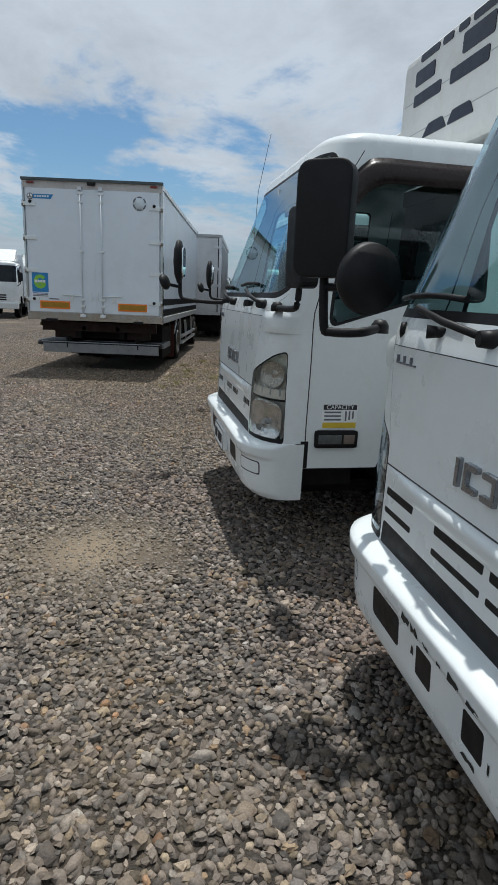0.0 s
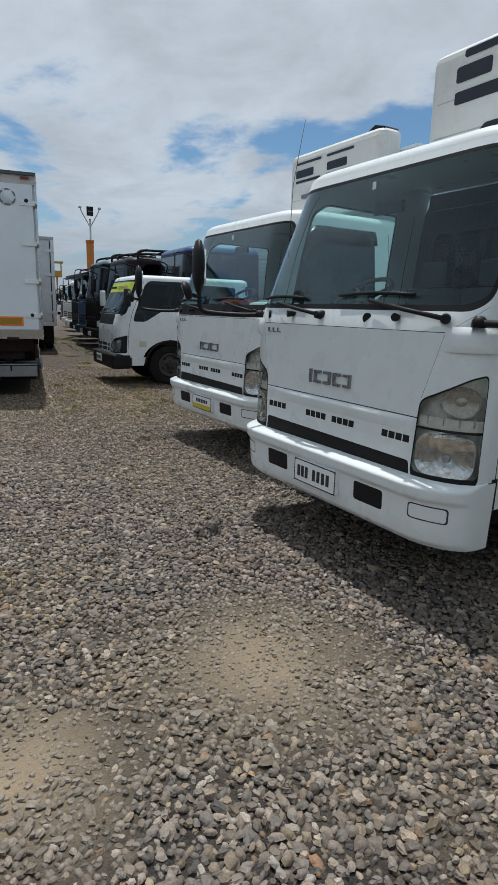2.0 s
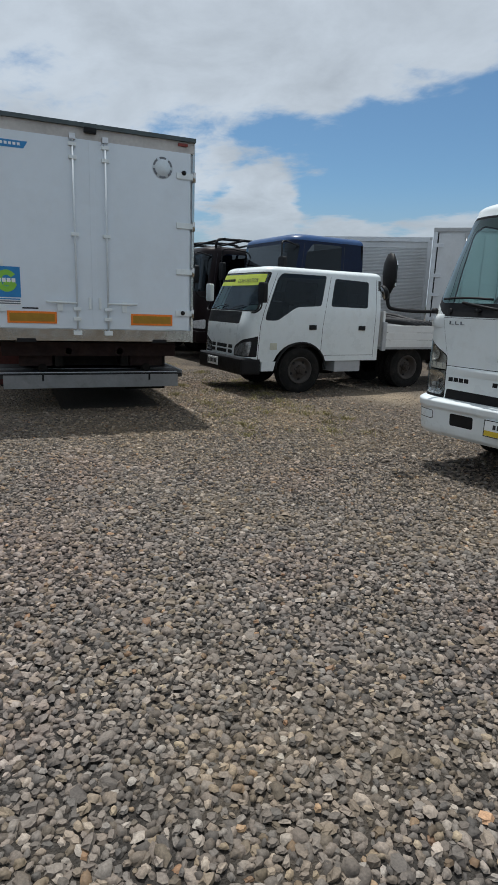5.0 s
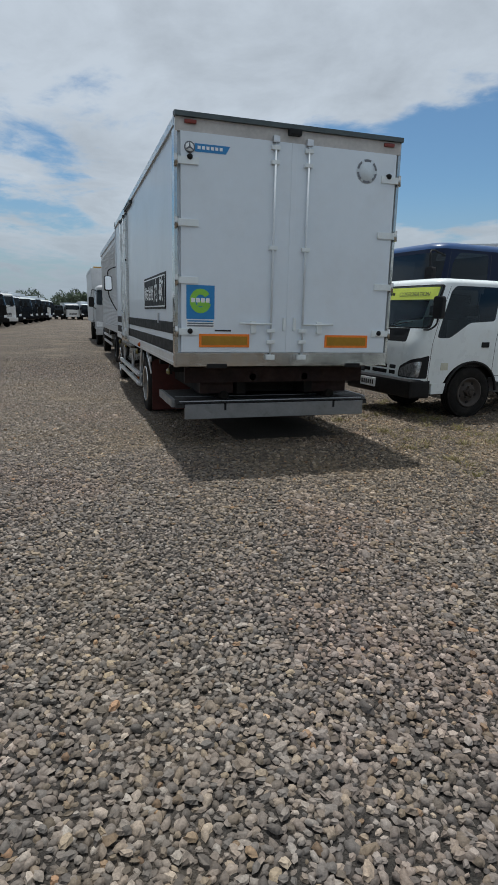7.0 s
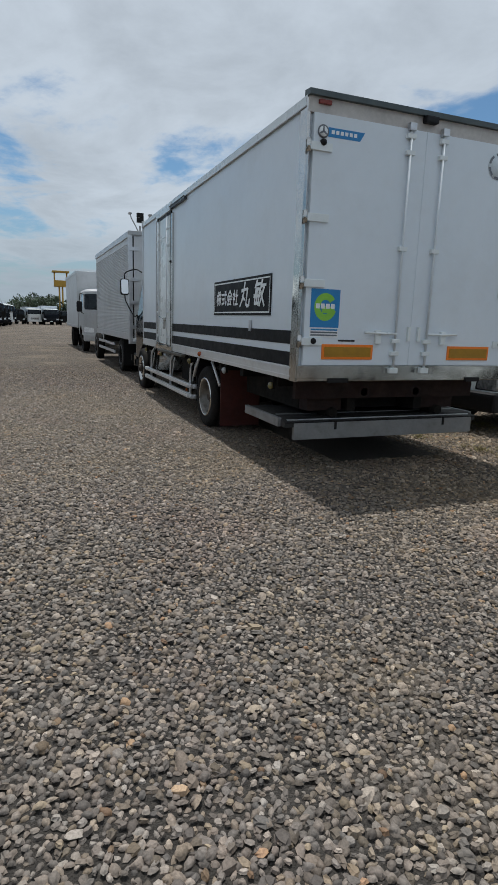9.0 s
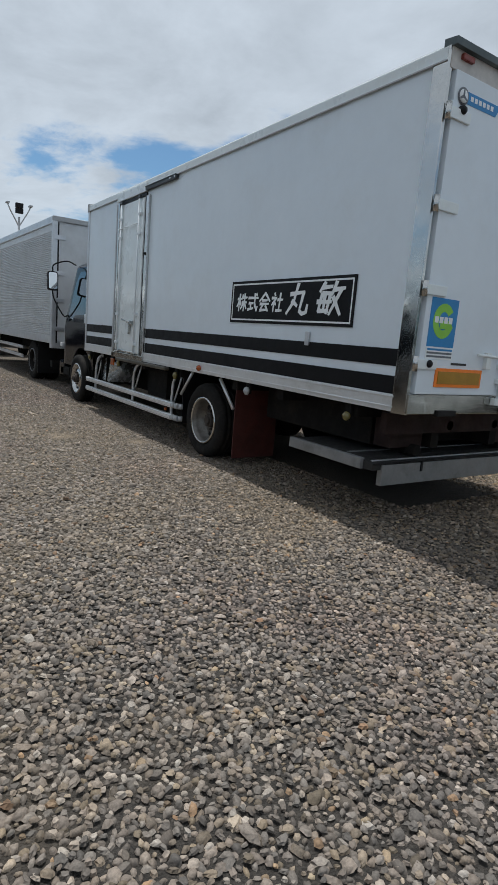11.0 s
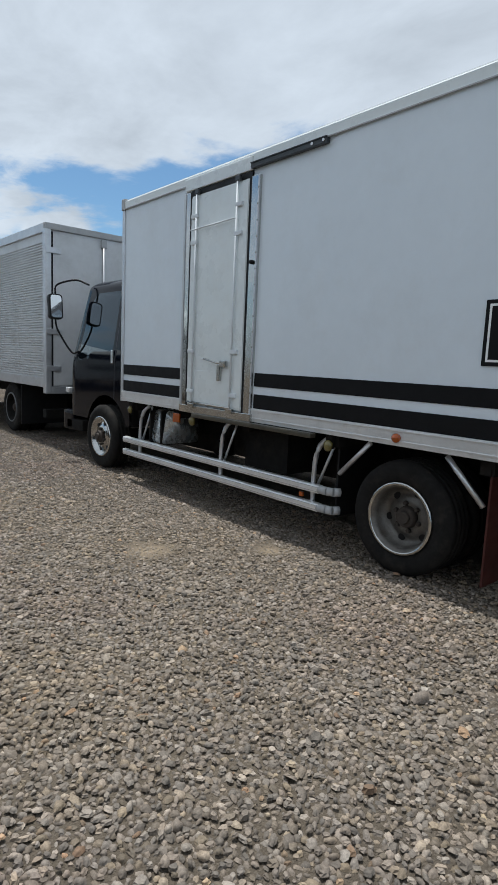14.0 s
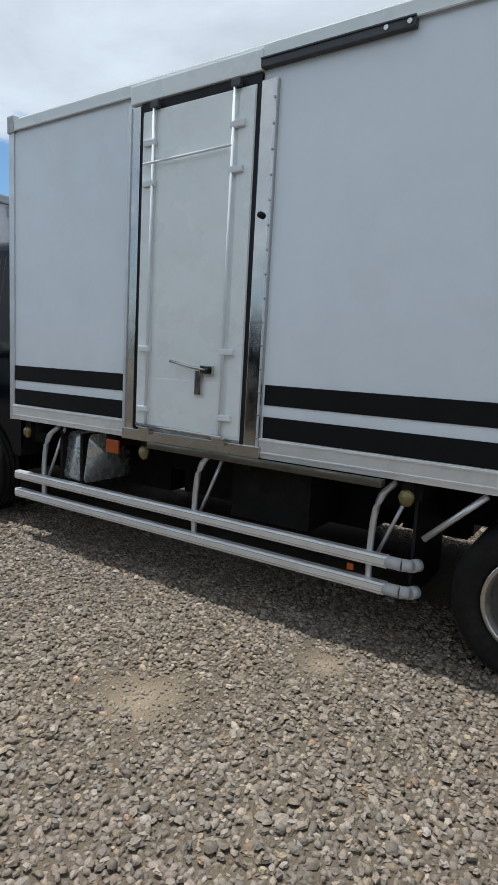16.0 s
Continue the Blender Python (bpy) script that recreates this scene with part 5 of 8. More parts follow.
            bmesh.ops.transform(bm, matrix=Matrix.Translation((-1.11, -0.44, 1.635)) @ Matrix.Rotation(math.pi - 0.55, 4, "Z") @ Matrix.Rotation(-0.35, 4, "X") @ Matrix.Scale(0.78, 4), verts=bm.verts[:])
            rm_ = part("round_mirror", bm, BLACKPL, e, "round black convex mirror")
            bm = B()
            lathe(bm, [(0.0001, 0.026), (0.072, 0.021), (0.078, 0.012)], 20, "y", (0, 0, 0))
            bmesh.ops.transform(bm, matrix=Matrix.Translation((-1.11, -0.44, 1.635)) @ Matrix.Rotation(math.pi - 0.55, 4, "Z") @ Matrix.Rotation(-0.35, 4, "X") @ Matrix.Scale(0.78, 4), verts=bm.verts[:])
            part("mirror_glass", bm, CONVEX, rm_)
            bar(e, "mirror_stay", [(-1.185, -0.305, 1.60), (-1.13, -0.40, 1.615)], 0.014, BLACKPL)
    # smoked visor over the door window
    edge = [(0.43, 2.02), (0.455, 2.12), (0.495, 2.21), (0.55, 2.27), (0.63, 2.305), (0.9, 2.305), (1.34, 2.305)]
    fall = [(0.50, 2.00), (0.545, 2.06), (0.60, 2.12), (0.66, 2.155), (0.74, 2.17), (0.95, 2.17), (1.34, 2.17)]
    bm = B()
    rows = []
    for k, o in ((0.0, 0.010), (0.3, 0.033), (0.65, 0.044), (1.0, 0.047)):
        line = curve_pts([(ya + (yb - ya) * k, za + (zb - za) * k, 0) for (ya, za), (yb, zb) in zip(edge, fall)], 4)
        rows.append([bm.verts.new(cab.place(Y(q_.x, q_.y, 1), q_.y, o)) for q_ in line])
    for ra, rb in zip(rows, rows[1:]):
        for i in range(len(ra) - 1):
            bm.faces.new((ra[i], ra[i + 1], rb[i + 1], rb[i])).smooth = True
    part("window_visor", solid(bm, 0.004), VISOR, e, "smoked brown wind visor over the window")
    if plate == "paper":
        part("dash_cloth", box(B(), -0.14, 0.38, 0.22, 0.34, 1.525, 1.618, 0.02), mat("faded_red_cloth", (0.42, 0.09, 0.05), 0.8, vary=0.15), body, "folded red cloth on the dashboard")
        part("dash_paper", prism(B(), [(0.20, 1.53), (0.36, 1.535), (0.35, 1.62), (0.30, 1.60), (0.22, 1.585)], "x", 0.42, 0.72, 0.004), WHITEFILM, body, "white papers on the dashboard")
    if plate != "none":
        tg = cab.place(F(-0.06), 2.255, 0.003)
        slab(e, "windscreen_tag", (tg.x - 0.014, tg.x + 0.014, tg.y - 0.002, tg.y + 0.002, 2.235, 2.278), WHITEFILM, 0.001, "small white paper tag on the windscreen")
    if plate == "plain":
        bar(e, "antenna", [(-0.93, 0.30, 1.9), (-0.95, 0.33, 2.4), (-0.96, 0.42, 2.85)], 0.0022, BLACKPL, 5)
    # doors: handle, marker lamp, load sticker
    for s in (-1, 1):
        xo = s * 0.996
        lo, hi = sorted((xo - s * 0.01, xo + s * 0.008))
        slab(e, "door_handle", (lo, hi + 0.0, 1.28, 1.44, 1.18, 1.25), BLACKPL, 0.008)
        lp = slab(e, "side_lamp", (min(xo, xo + s * 0.02), max(xo, xo + s * 0.02), 0.335, 0.60, 0.685, 0.79), BLACKPL, 0.02)
        slab(lp, "lamp_lens", (min(xo, xo + s * 0.026), max(xo, xo + s * 0.026), 0.355, 0.50, 0.71, 0.765), mat("smoked_lamp_lens", (0.085, 0.09, 0.09), 0.12, coat=0.6, vary=0.3, scale=25), 0.006)
        slab(lp, "amber_lens", (min(xo, xo + s * 0.026), max(xo, xo + s * 0.026), 0.512, 0.58, 0.71, 0.765), mat("smoked_amber_lens", (0.16, 0.13, 0.11), 0.2, coat=0.4), 0.006)
        # flare above the wheel
        bm = B()
        pts = [Vector((s * 0.997, 1.25 + 0.515 * math.cos(a), 0.44 + 0.545 * math.sin(a))) for a in [math.pi * (0.13 + 0.74 * k / 18) for k in range(19)]]
        tube(bm, pts, 0.022, 6)
        part("wheel_flare", bm, WHITE, e)
    st = slab(e, "load_sticker", (0.992, 1.0005, 0.375, 0.59, 0.802, 0.948), WHITEFILM, 0)
    slab(st, "sticker_head", (1.0, 1.0015, 0.379, 0.586, 0.914, 0.945), DARKTEXT, 0)
    letters("CAPACITY", 0.036, st, Matrix.Translation((1.0022, 0.4825, 0.929)) @ Matrix.Rotation(radians(90), 4, "Z") @ Matrix.Rotation(radians(90), 4, "X"), WHITEFILM, depth=0.0004)
    slab(st, "sticker_foot", (1.0, 1.0015, 0.379, 0.586, 0.805, 0.838), YELLOWFILM, 0)
    for k in range(3):
        slab(st, "text_line", (1.0, 1.0015, 0.386, 0.49, 0.894 - 0.022 * k, 0.904 - 0.022 * k), GREYTEXT, 0)
    for k in range(3):
        slab(st, "table_bar", (1.0, 1.0015, 0.515 + 0.022 * k, 0.525 + 0.022 * k, 0.848 + 0.006 * k, 0.906), GREYTEXT, 0)
    if plate != "paper":
        bm = B()
        cyl(bm, cab.place(F(0.90), 2.20, 0.002), cab.place(F(0.90), 2.20, -0.001), 0.034, None, 18)
        part("round_sticker", bm, mat("teal_film", (0.06, 0.40, 0.30), 0.4), e, "round green sticker on the windscreen")
    # chassis, wheels and van body behind
    bm = B()
    for s in (-1, 1):
        box(bm, s * 0.40 - 0.04, s * 0.40 + 0.04, 0.35, 5.4, 0.50, 0.70)
    box(bm, -0.40, 0.40, 0.40, 1.6, 0.34, 0.72)
    box(bm, -0.9, 0.9, 0.30, 0.62, 0.42, 0.66)
    part("chassis", bm, CHASSIS, e)
    # unseen blocks, added to keep sky light from under the lorry
    part("undertray", box(B(), -0.62, 0.62, 0.34, 1.75, 0.27, 0.36, 0.03), CHASSIS, e)
    for s in (-1, 1):
        part("side_box", box(B(), min(s * 0.5, s * 0.93), max(s * 0.5, s * 0.93), 1.85, 3.55, 0.34, 0.84, 0.03), CHASSIS, e)
    bm = B()
    cyl(bm, (-0.7, 1.25, 0.42), (0.7, 1.25, 0.42), 0.06)
    part("axle", bm, CHASSIS, e)
    for s in (-1, 1):
        wheel(e, s * 0.84, 1.25, 0.375, 0.375, 0.21, 0.215, s, WHEELSTEEL, holes=5, deep=0.03, lip_mat=WHEELSTEEL)
        wheel(e, s * 0.80, 4.30, 0.375, 0.375, 0.20, 0.215, s, WHEELSTEEL, True, 5, 0.07)
        bm = B()
        pts = [(1.25 + 0.46 * math.cos(a), 0.42 + 0.50 * math.sin(a)) for a in [math.pi * (0.02 + 0.96 * k / 14) for k in range(15)]]
        pin = [(1.25 + 0.44 * math.cos(a), 0.42 + 0.48 * math.sin(a)) for a in [math.pi * (0.98 - 0.96 * k / 14) for k in range(15)]]
        prism(bm, pts + pin, "x", min(s * 0.62, s * 0.955), max(s * 0.62, s * 0.955))
        part("wheel_housing", bm, BLACKPL, e)
    vb = part("van_body", box(B(), -0.95, 0.95, 1.80, 5.6, 0.92, 2.95 if fridge == 1 else 3.20, 0.03), WHITEBOX, e, "white insulated van body")
    # refrigerating unit on the van's front wall
    if fridge == 1:
        top, bot, f = 3.42, 2.60, 1.47
        wins = [(-0.55, -0.25, 3.17, 3.275), (-0.55, -0.13, 3.025, 3.11), (0.13, 0.50, 3.17, 3.295), (0.0, 0.47, 3.025, 3.12)]
        slots = [(-0.49, -0.21, 3.325, 3.375), (-0.16, -0.02, 3.325, 3.375), (0.05, 0.18, 3.325, 3.375), (0.23, 0.56, 3.325, 3.375)]
        lows = [[(-0.26, 2.85), (-0.06, 2.85), (0.01, 2.765), (-0.35, 2.765)], [(0.08, 2.85), (0.30, 2.85), (0.36, 2.765), (0.02, 2.765)]]
    else:
        top, bot, f = 3.36, 2.60, 1.50
        wins = [(-0.62, -0.30, 3.08, 3.165), (-0.06, 0.26, 3.08, 3.165)]
        slots = [(-0.62, -0.17, 3.225, 3.25), (-0.07, 0.36, 3.225, 3.25), (-0.62, -0.17, 3.025, 3.05), (-0.07, 0.36, 3.025, 3.05)]
        lows = []
    hw = 0.80 if fridge == 1 else 0.76
    bm = box(B(), -hw, hw, f, 1.80, bot, top, 0.10 if fridge == 1 else 0.13, 5)
    fu = part("fridge_unit", bm, WHITEOLD, e, "white roof refrigerating unit with dark vents")
    for x0, x1, z0, z1 in wins + slots:
        part("vent", prism(B(), rounded([(x0, z0), (x1, z0), (x1, z1), (x0, z1)], 0.02), "y", f - 0.006, f + 0.004), mat("dark_vent_mesh", (0.012, 0.014, 0.028), 0.35, vary=0.2), fu)
    for poly in lows:
        part("vent", prism(B(), rounded(poly, 0.02), "y", f - 0.006, f + 0.004), MATS["dark_vent_mesh"], fu)
    for z in (3.07 if fridge == 1 else 3.02, 2.83):
        slab(fu, "unit_seam", (-hw + 0.08, hw - 0.08, f - 0.002, f + 0.01, z - 0.003, z + 0.003), GREYPAINT, 0)
    if fridge == 2:
        slab(fu, "marker_lamp", (-0.45, 0.36, f - 0.05, f, 2.83, 2.875), mat("grey_lamp_bar", (0.17, 0.18, 0.19), 0.3, metal=0.4, vary=0.5, scale=14), 0.012)
        part("roof_fitting", prism(B(), [(0.44, top - 0.004), (0.72, top - 0.004), (0.70, top + 0.012), (0.56, top + 0.05)], "y", f + 0.08, f + 0.26), BLACKPL, fu)
        slab(vb, "red_marker", (-0.93, -0.84, 1.77, 1.80, 3.09, 3.12), REDLENS, 0.004)
    return e


elf(pose(2.775, -6.875, 0, 0, 0, -79), "white refrigerated lorry with wide cab and chrome-marked hood on gravel", "plain", 1)
elf(pose(2.86, -3.98, 0, 0, 0, -79) @ Matrix.Diagonal((1.06, 1, 1, 1)), "white refrigerated lorry with yellow-banded paper plate on gravel", "paper", 2)
elf(pose(3.52, -9.745, -0.045, 0, 0, -81), "white refrigerated lorry with scuffed bumper and open plate holes", "none", 1)

# ---- the long white van lorry ----
van = thing("van_lorry", "long white box lorry with black stripes and tail lift", "truck", pose(0, 0, 0))
XL, XR, YF, ZB, ZT = -1.25, 1.25, 7.10, 0.97, 3.40
vbody = part("van_body", box(B(), XL + 0.004, XR - 0.004, 0.03, YF - 0.02, ZB, ZT, 0.02), WHITEBOX, van, "white flat-panelled van body")
for s, nm in ((-1, "l"), (1, "r")):
    xo = s * 1.25

    def X(a, b):
        return tuple(sorted((xo - s * a, xo + s * b)))
    spans = ((0.14, 4.63), (5.80, 7.05)) if s < 0 else ((0.14, 7.05),)
    for y0, y1 in spans:
        slab(vbody, "stripe", (*X(0.006, 0.002), y0, y1, 1.307, 1.432), BLACKSTRIPE, 0)
        slab(vbody, "stripe", (*X(0.006, 0.002), y0, y1, 1.102, 1.234), BLACKSTRIPE, 0)
        sk = slab(vbody, "side_skirt", (*X(0.01, 0.012), y0 - 0.02, y1 + 0.02, 0.972, 1.10), RAILALU, 0.004, "brushed aluminium side rail")
        for z in (1.007, 1.085):
            slab(sk, "rail_ridge", (*X(0.0, 0.019), y0 - 0.02, y1 + 0.02, z - 0.006, z + 0.006), RAILALU, 0.002)
    # roof rail along the top edge
    bm = prism(B(), [(xo - s * 0.05, 3.318), (xo + s * 0.012, 3.318), (xo + s * 0.016, 3.395), (xo - s * 0.03, 3.425), (xo - s * 0.08, 3.425)], "y", 0.02, YF)
    rr = part("roof_rail", bm, WHITE, vbody)
    slab(rr, "drip_edge", (*X(-0.011, 0.020), 0.02, YF, 3.309, 3.319), GREYPAINT, 0.001)
    slab(vbody, "rear_post", (*X(0.02, 0.012), -0.002, 0.13, 0.965, 3.40), STEEL, 0.004, "stainless rear corner post")
    slab(vbody, "front_post", (*X(0.02, 0.010), YF - 0.05, YF + 0.01, 0.965, 3.40), ALU, 0.006)
    slab(vbody, "corner_cap", (*X(0.05, 0.022), YF - 0.06, YF + 0.02, 3.30, 3.435), GREYPAINT, 0.015)
part("roof", box(B(), XL + 0.03, XR - 0.03, 0.02, YF, 3.40, 3.435, 0.012), WHITE, vbody)

# side door with steel posts and lock rods
XD = -1.25
sdoor = slab(van, "side_door", (XD - 0.022, XD + 0.02, 4.787, 5.660, 1.06, 3.19), WHITE, 0.006, "white side door with lock rods")
slab(sdoor, "kick_plate", (XD - 0.026, XD - 0.02, 4.795, 5.651, 1.065, 1.42), WHITE, 0.002)
for y in (4.845, 5.602):
    slab(sdoor, "edge_fold", (XD - 0.030, XD - 0.02, y - 0.055, y + 0.055, 1.08, 3.17), WHITE, 0.006)
slab(van, "door_seal", (XD - 0.018, XD + 0.01, 4.755, 4.787, 1.03, 3.24), BLACKPL, 0.004)
slab(van, "door_seal", (XD - 0.018, XD + 0.01, 5.660, 5.687, 1.03, 3.20), BLACKPL, 0.004)
slab(van, "door_seal", (XD - 0.014, XD + 0.01, 4.755, 5.687, 3.19, 3.25), BLACKPL, 0.004)
p1 = slab(van, "door_post", (XD - 0.020, XD + 0.01, 4.645, 4.755, 0.985, 3.20), STEEL, 0.005, "polished stainless door post with rivets")
p2 = slab(van, "door_post", (XD - 0.024, XD + 0.01, 5.687, 5.785, 0.965, 3.235), STEEL, 0.005, "polished stainless door post")
slab(p2, "post_fold", (XD - 0.034, XD - 0.02, 5.762, 5.786, 0.97, 3.23), ALU, 0.003)
slab(p1, "post_fold", (XD - 0.028, XD - 0.018, 4.647, 4.662, 1.0, 3.19), ALU, 0.003)
for k in range(15):
    bm = B()
    z = 1.1 + k * 0.142
    lathe(bm, [(0.009, 0.0), (0.008, -0.004), (0.0001, -0.007)], 8, "x", (XD - 0.028, 4.655, z))
    part("rivet", bm, STEEL, p1)
bm = B()
lathe(bm, [(0.020, 0.0), (0.019, -0.02), (0.012, -0.03), (0.0001, -0.032)], 14, "x", (XD - 0.02, 4.71, 2.44))
part("rubber_stop", bm, BLACKPL, p1)
slab(van, "door_header", (XD - 0.030, XD + 0.0, 4.755, 5.776, 3.255, 3.375), WHITE, 0.008, "white header over the side door")
slab(van, "door_sill", (XD - 0.036, XD + 0.0, 4.63, 5.785, 0.965, 1.045), STEEL, 0.005)
rl = slab(van, "door_rail", (XD - 0.042, XD - 0.0, 3.87, 4.755, 3.262, 3.306), DARKRAIL, 0.004, "dark steel runner under the roof edge")
for y in (3.90, 4.02):
    bm = B()
    cyl(bm, (XD - 0.05, y, 3.285), (XD - 0.035, y, 3.285), 0.013, None, 8)
    part("bolt", bm, STEEL, rl)
slab(rl, "rail_shadow_lip", (XD - 0.05, XD - 0.03, 3.87, 4.755, 3.303, 3.312), DARKRAIL, 0.002)
for y in (4.925, 5.553):
    rod = bar(sdoor, "lock_rod", [(XD - 0.045, y, 1.06), (XD - 0.045, y, 3.20)], 0.0095, RODWHITE, 10)
    for z in (1.20, 1.62, 2.72, 2.98):
        slab(rod, "rod_bracket", (XD - 0.055, XD - 0.028, y - 0.08 if y < 5.287 else y - 0.02, y + 0.02 if y < 5.287 else y + 0.08, z - 0.02, z + 0.02), RODWHITE, 0.008)
    slab(rod, "rod_foot", (XD - 0.06, XD - 0.03, y - 0.05, y + 0.05, 1.02, 1.07), STEEL, 0.005)
    slab(rod, "rod_keeper", (XD - 0.06, XD - 0.03, y - 0.045, y + 0.02, 3.19, 3.235), DARKRAIL, 0.006)
bar(sdoor, "cross_rod", [(XD - 0.055, 4.925, 2.86), (XD - 0.055, 5.625, 2.845)], 0.008, RODWHITE, 8)
bar(sdoor, "cross_rod", [(XD - 0.055, 4.90, 1.075), (XD - 0.055, 5.625, 1.085)], 0.011, STEEL, 8)
hd = slab(sdoor, "lock_lever", (XD - 0.052, XD - 0.03, 5.082, 5.136, 1.33, 1.50), STEEL, 0.01, "steel lock lever")
bar(hd, "lever_arm", [(XD - 0.05, 5.038, 1.50), (XD - 0.06, 5.144, 1.51), (XD - 0.075, 5.322, 1.545)], 0.010, STEEL, 8)
slab(hd, "lever_hasp", (XD - 0.06, XD - 0.03, 4.993, 5.091, 1.47, 1.53), STEEL, 0.006)
slab(van, "door_step", (XD - 0.075, XD - 0.01, 3.83, 5.509, 0.925, 0.968), mat("worn_bronze_steel", (0.10, 0.09, 0.07), 0.45, metal=0.6, vary=0.2), 0.012, "worn steel edge step")

# black company board with white writing
sg = slab(van, "name_board", (XD - 0.006, XD + 0.001, 0.64, 2.475, 1.572, 1.985), BLACKSTRIPE, 0, "black board with white brush writing")
bmb = skin(lambda u, z: Vector((XD - 0.0075, u, z)), 0.665, 2.45, 1.597, 1.96, 0.5, 0.2, [("-", [(0.68, 1.612), (2.435, 1.612), (2.435, 1.945), (0.68, 1.945)])])[""]
part("board_line", bmb, WHITEFILM, sg)


def strokes(parent, y0, z0, w, h, segs, thick, name="stroke", lean=0.12):
    """A character drawn with flat brush strokes; y runs to the reader's left."""
    for i, (a, b, c, d) in enumerate(segs):
        pa, pb = Vector((a, b)), Vector((c, d))
        t = (pb - pa).normalized()
        n = Vector((-t.y, t.x)) * thick
        quad = [pa + n * 1.15 - t * 0.02, pb + n * 0.75 + t * 0.03, pb - n * 0.75 + t * 0.03, pa - n * 1.15 - t * 0.02]
        bm = B()
        vs = [bm.verts.new((XD - 0.0085 - 0.0005 * i, y0 - (q.x + lean * q.y) * w, z0 + q.y * h)) for q in quad]
        bm.faces.new(vs)
        part(name, bm, WHITEFILM, parent)


GLYPHS = [
    (2.36, 1.69, 0.17, 0.17, [(0.0, 0.7, 0.45, 0.7), (0.22, 1, 0.22, 0), (0.2, 0.6, 0.0, 0.25), (0.25, 0.6, 0.42, 0.35), (0.5, 0.78, 1, 0.78), (0.5, 0.5, 1.0, 0.5), (0.75, 1, 0.75, 0), (0.72, 0.5, 0.45, 0.12), (0.78, 0.5, 1.02, 0.12), (0.58, 0.95, 0.5, 0.7)]),
    (2.165, 1.69, 0.17, 0.17, [(0, 0.75, 1, 0.75), (0.1, 0.45, 0.55, 0.45), (0.32, 0.45, 0.32, 0.1), (0.05, 0.08, 0.6, 0.16), (0.65, 1, 0.72, 0.4), (0.72, 0.4, 0.95, 0.02), (0.95, 0.02, 1.02, 0.25), (0.8, 0.98, 0.9, 0.88)]),
    (1.965, 1.69, 0.17, 0.17, [(0.5, 1, 0.0, 0.55), (0.5, 1, 1, 0.55), (0.25, 0.6, 0.75, 0.6), (0.08, 0.4, 0.92, 0.4), (0.42, 0.4, 0.15, 0.05), (0.15, 0.05, 0.85, 0.08), (0.65, 0.3, 0.92, 0.0)]),
    (1.765, 1.69, 0.17, 0.17, [(0.2, 1, 0.28, 0.85), (0.0, 0.72, 0.42, 0.72), (0.4, 0.72, 0.05, 0.35), (0.24, 0.5, 0.24, 0), (0.28, 0.5, 0.42, 0.35), (0.55, 0.62, 1, 0.62), (0.77, 0.98, 0.77, 0.04), (0.5, 0.04, 1.04, 0.04)]),
    (1.515, 1.665, 0.28, 0.27, [(0.08, 0.66, 0.75, 0.72), (0.42, 1, 0.3, 0.4), (0.3, 0.4, 0.0, 0.02), (0.75, 0.72, 0.66, 0.12), (0.66, 0.12, 0.8, 0.02), (0.8, 0.02, 1.0, 0.06), (1.0, 0.06, 1.02, 0.3), (0.22, 0.45, 0.5, 0.28)]),
    (1.09, 1.665, 0.29, 0.27, [(0.18, 1, 0.0, 0.72), (0.1, 0.84, 0.5, 0.86), (0.12, 0.66, 0.05, 0.12), (0.12, 0.66, 0.5, 0.66), (0.48, 0.66, 0.42, 0.05), (-0.05, 0.4, 0.56, 0.4), (0.05, 0.12, 0.48, 0.12), (0.26, 0.6, 0.28, 0.2), (0.68, 1, 0.56, 0.62), (0.62, 0.76, 1.05, 0.8), (0.92, 0.76, 0.56, 0.02), (0.62, 0.55, 1.02, 0.02)]),
]
for y0, z0, w, h, segs in GLYPHS:
    strokes(sg, y0, z0, w, h, segs, 0.075 if w < 0.2 else 0.066)
slab(van, "board_hook", (XD - 0.02, XD, 1.15, 1.20, 1.40, 1.52), ALU, 0.006)

# under the left edge: marker lamps, side guard, struts, flaps
for y, z, mt, r in ((3.05, 1.03, AMBER, 0.036), (2.10, 0.885, GREYPAINT, 0.04), (3.72, 0.88, YELLOWLENS, 0.045), (5.62, 0.875, YELLOWLENS, 0.045), (6.92, 0.875, YELLOWLENS, 0.04), (0.62, 0.86, YELLOWLENS, 0.04)):
    bm = B()
    x = XD - 0.012 if z > 1 else XD + 0.03
    lathe(bm, [(r, 0.0), (r * 0.95, -0.018), (r * 0.6, -0.034), (0.0001, -0.04)], 16, "x", (x, y, z))
    lp = part("marker_lamp", bm, mt, van, smooth=True)
    if z < 1:
        slab(lp, "lamp_mount", (XD + 0.03, XD + 0.06, y - 0.035, y + 0.035, z - 0.03, 0.97), CHASSIS, 0.004)
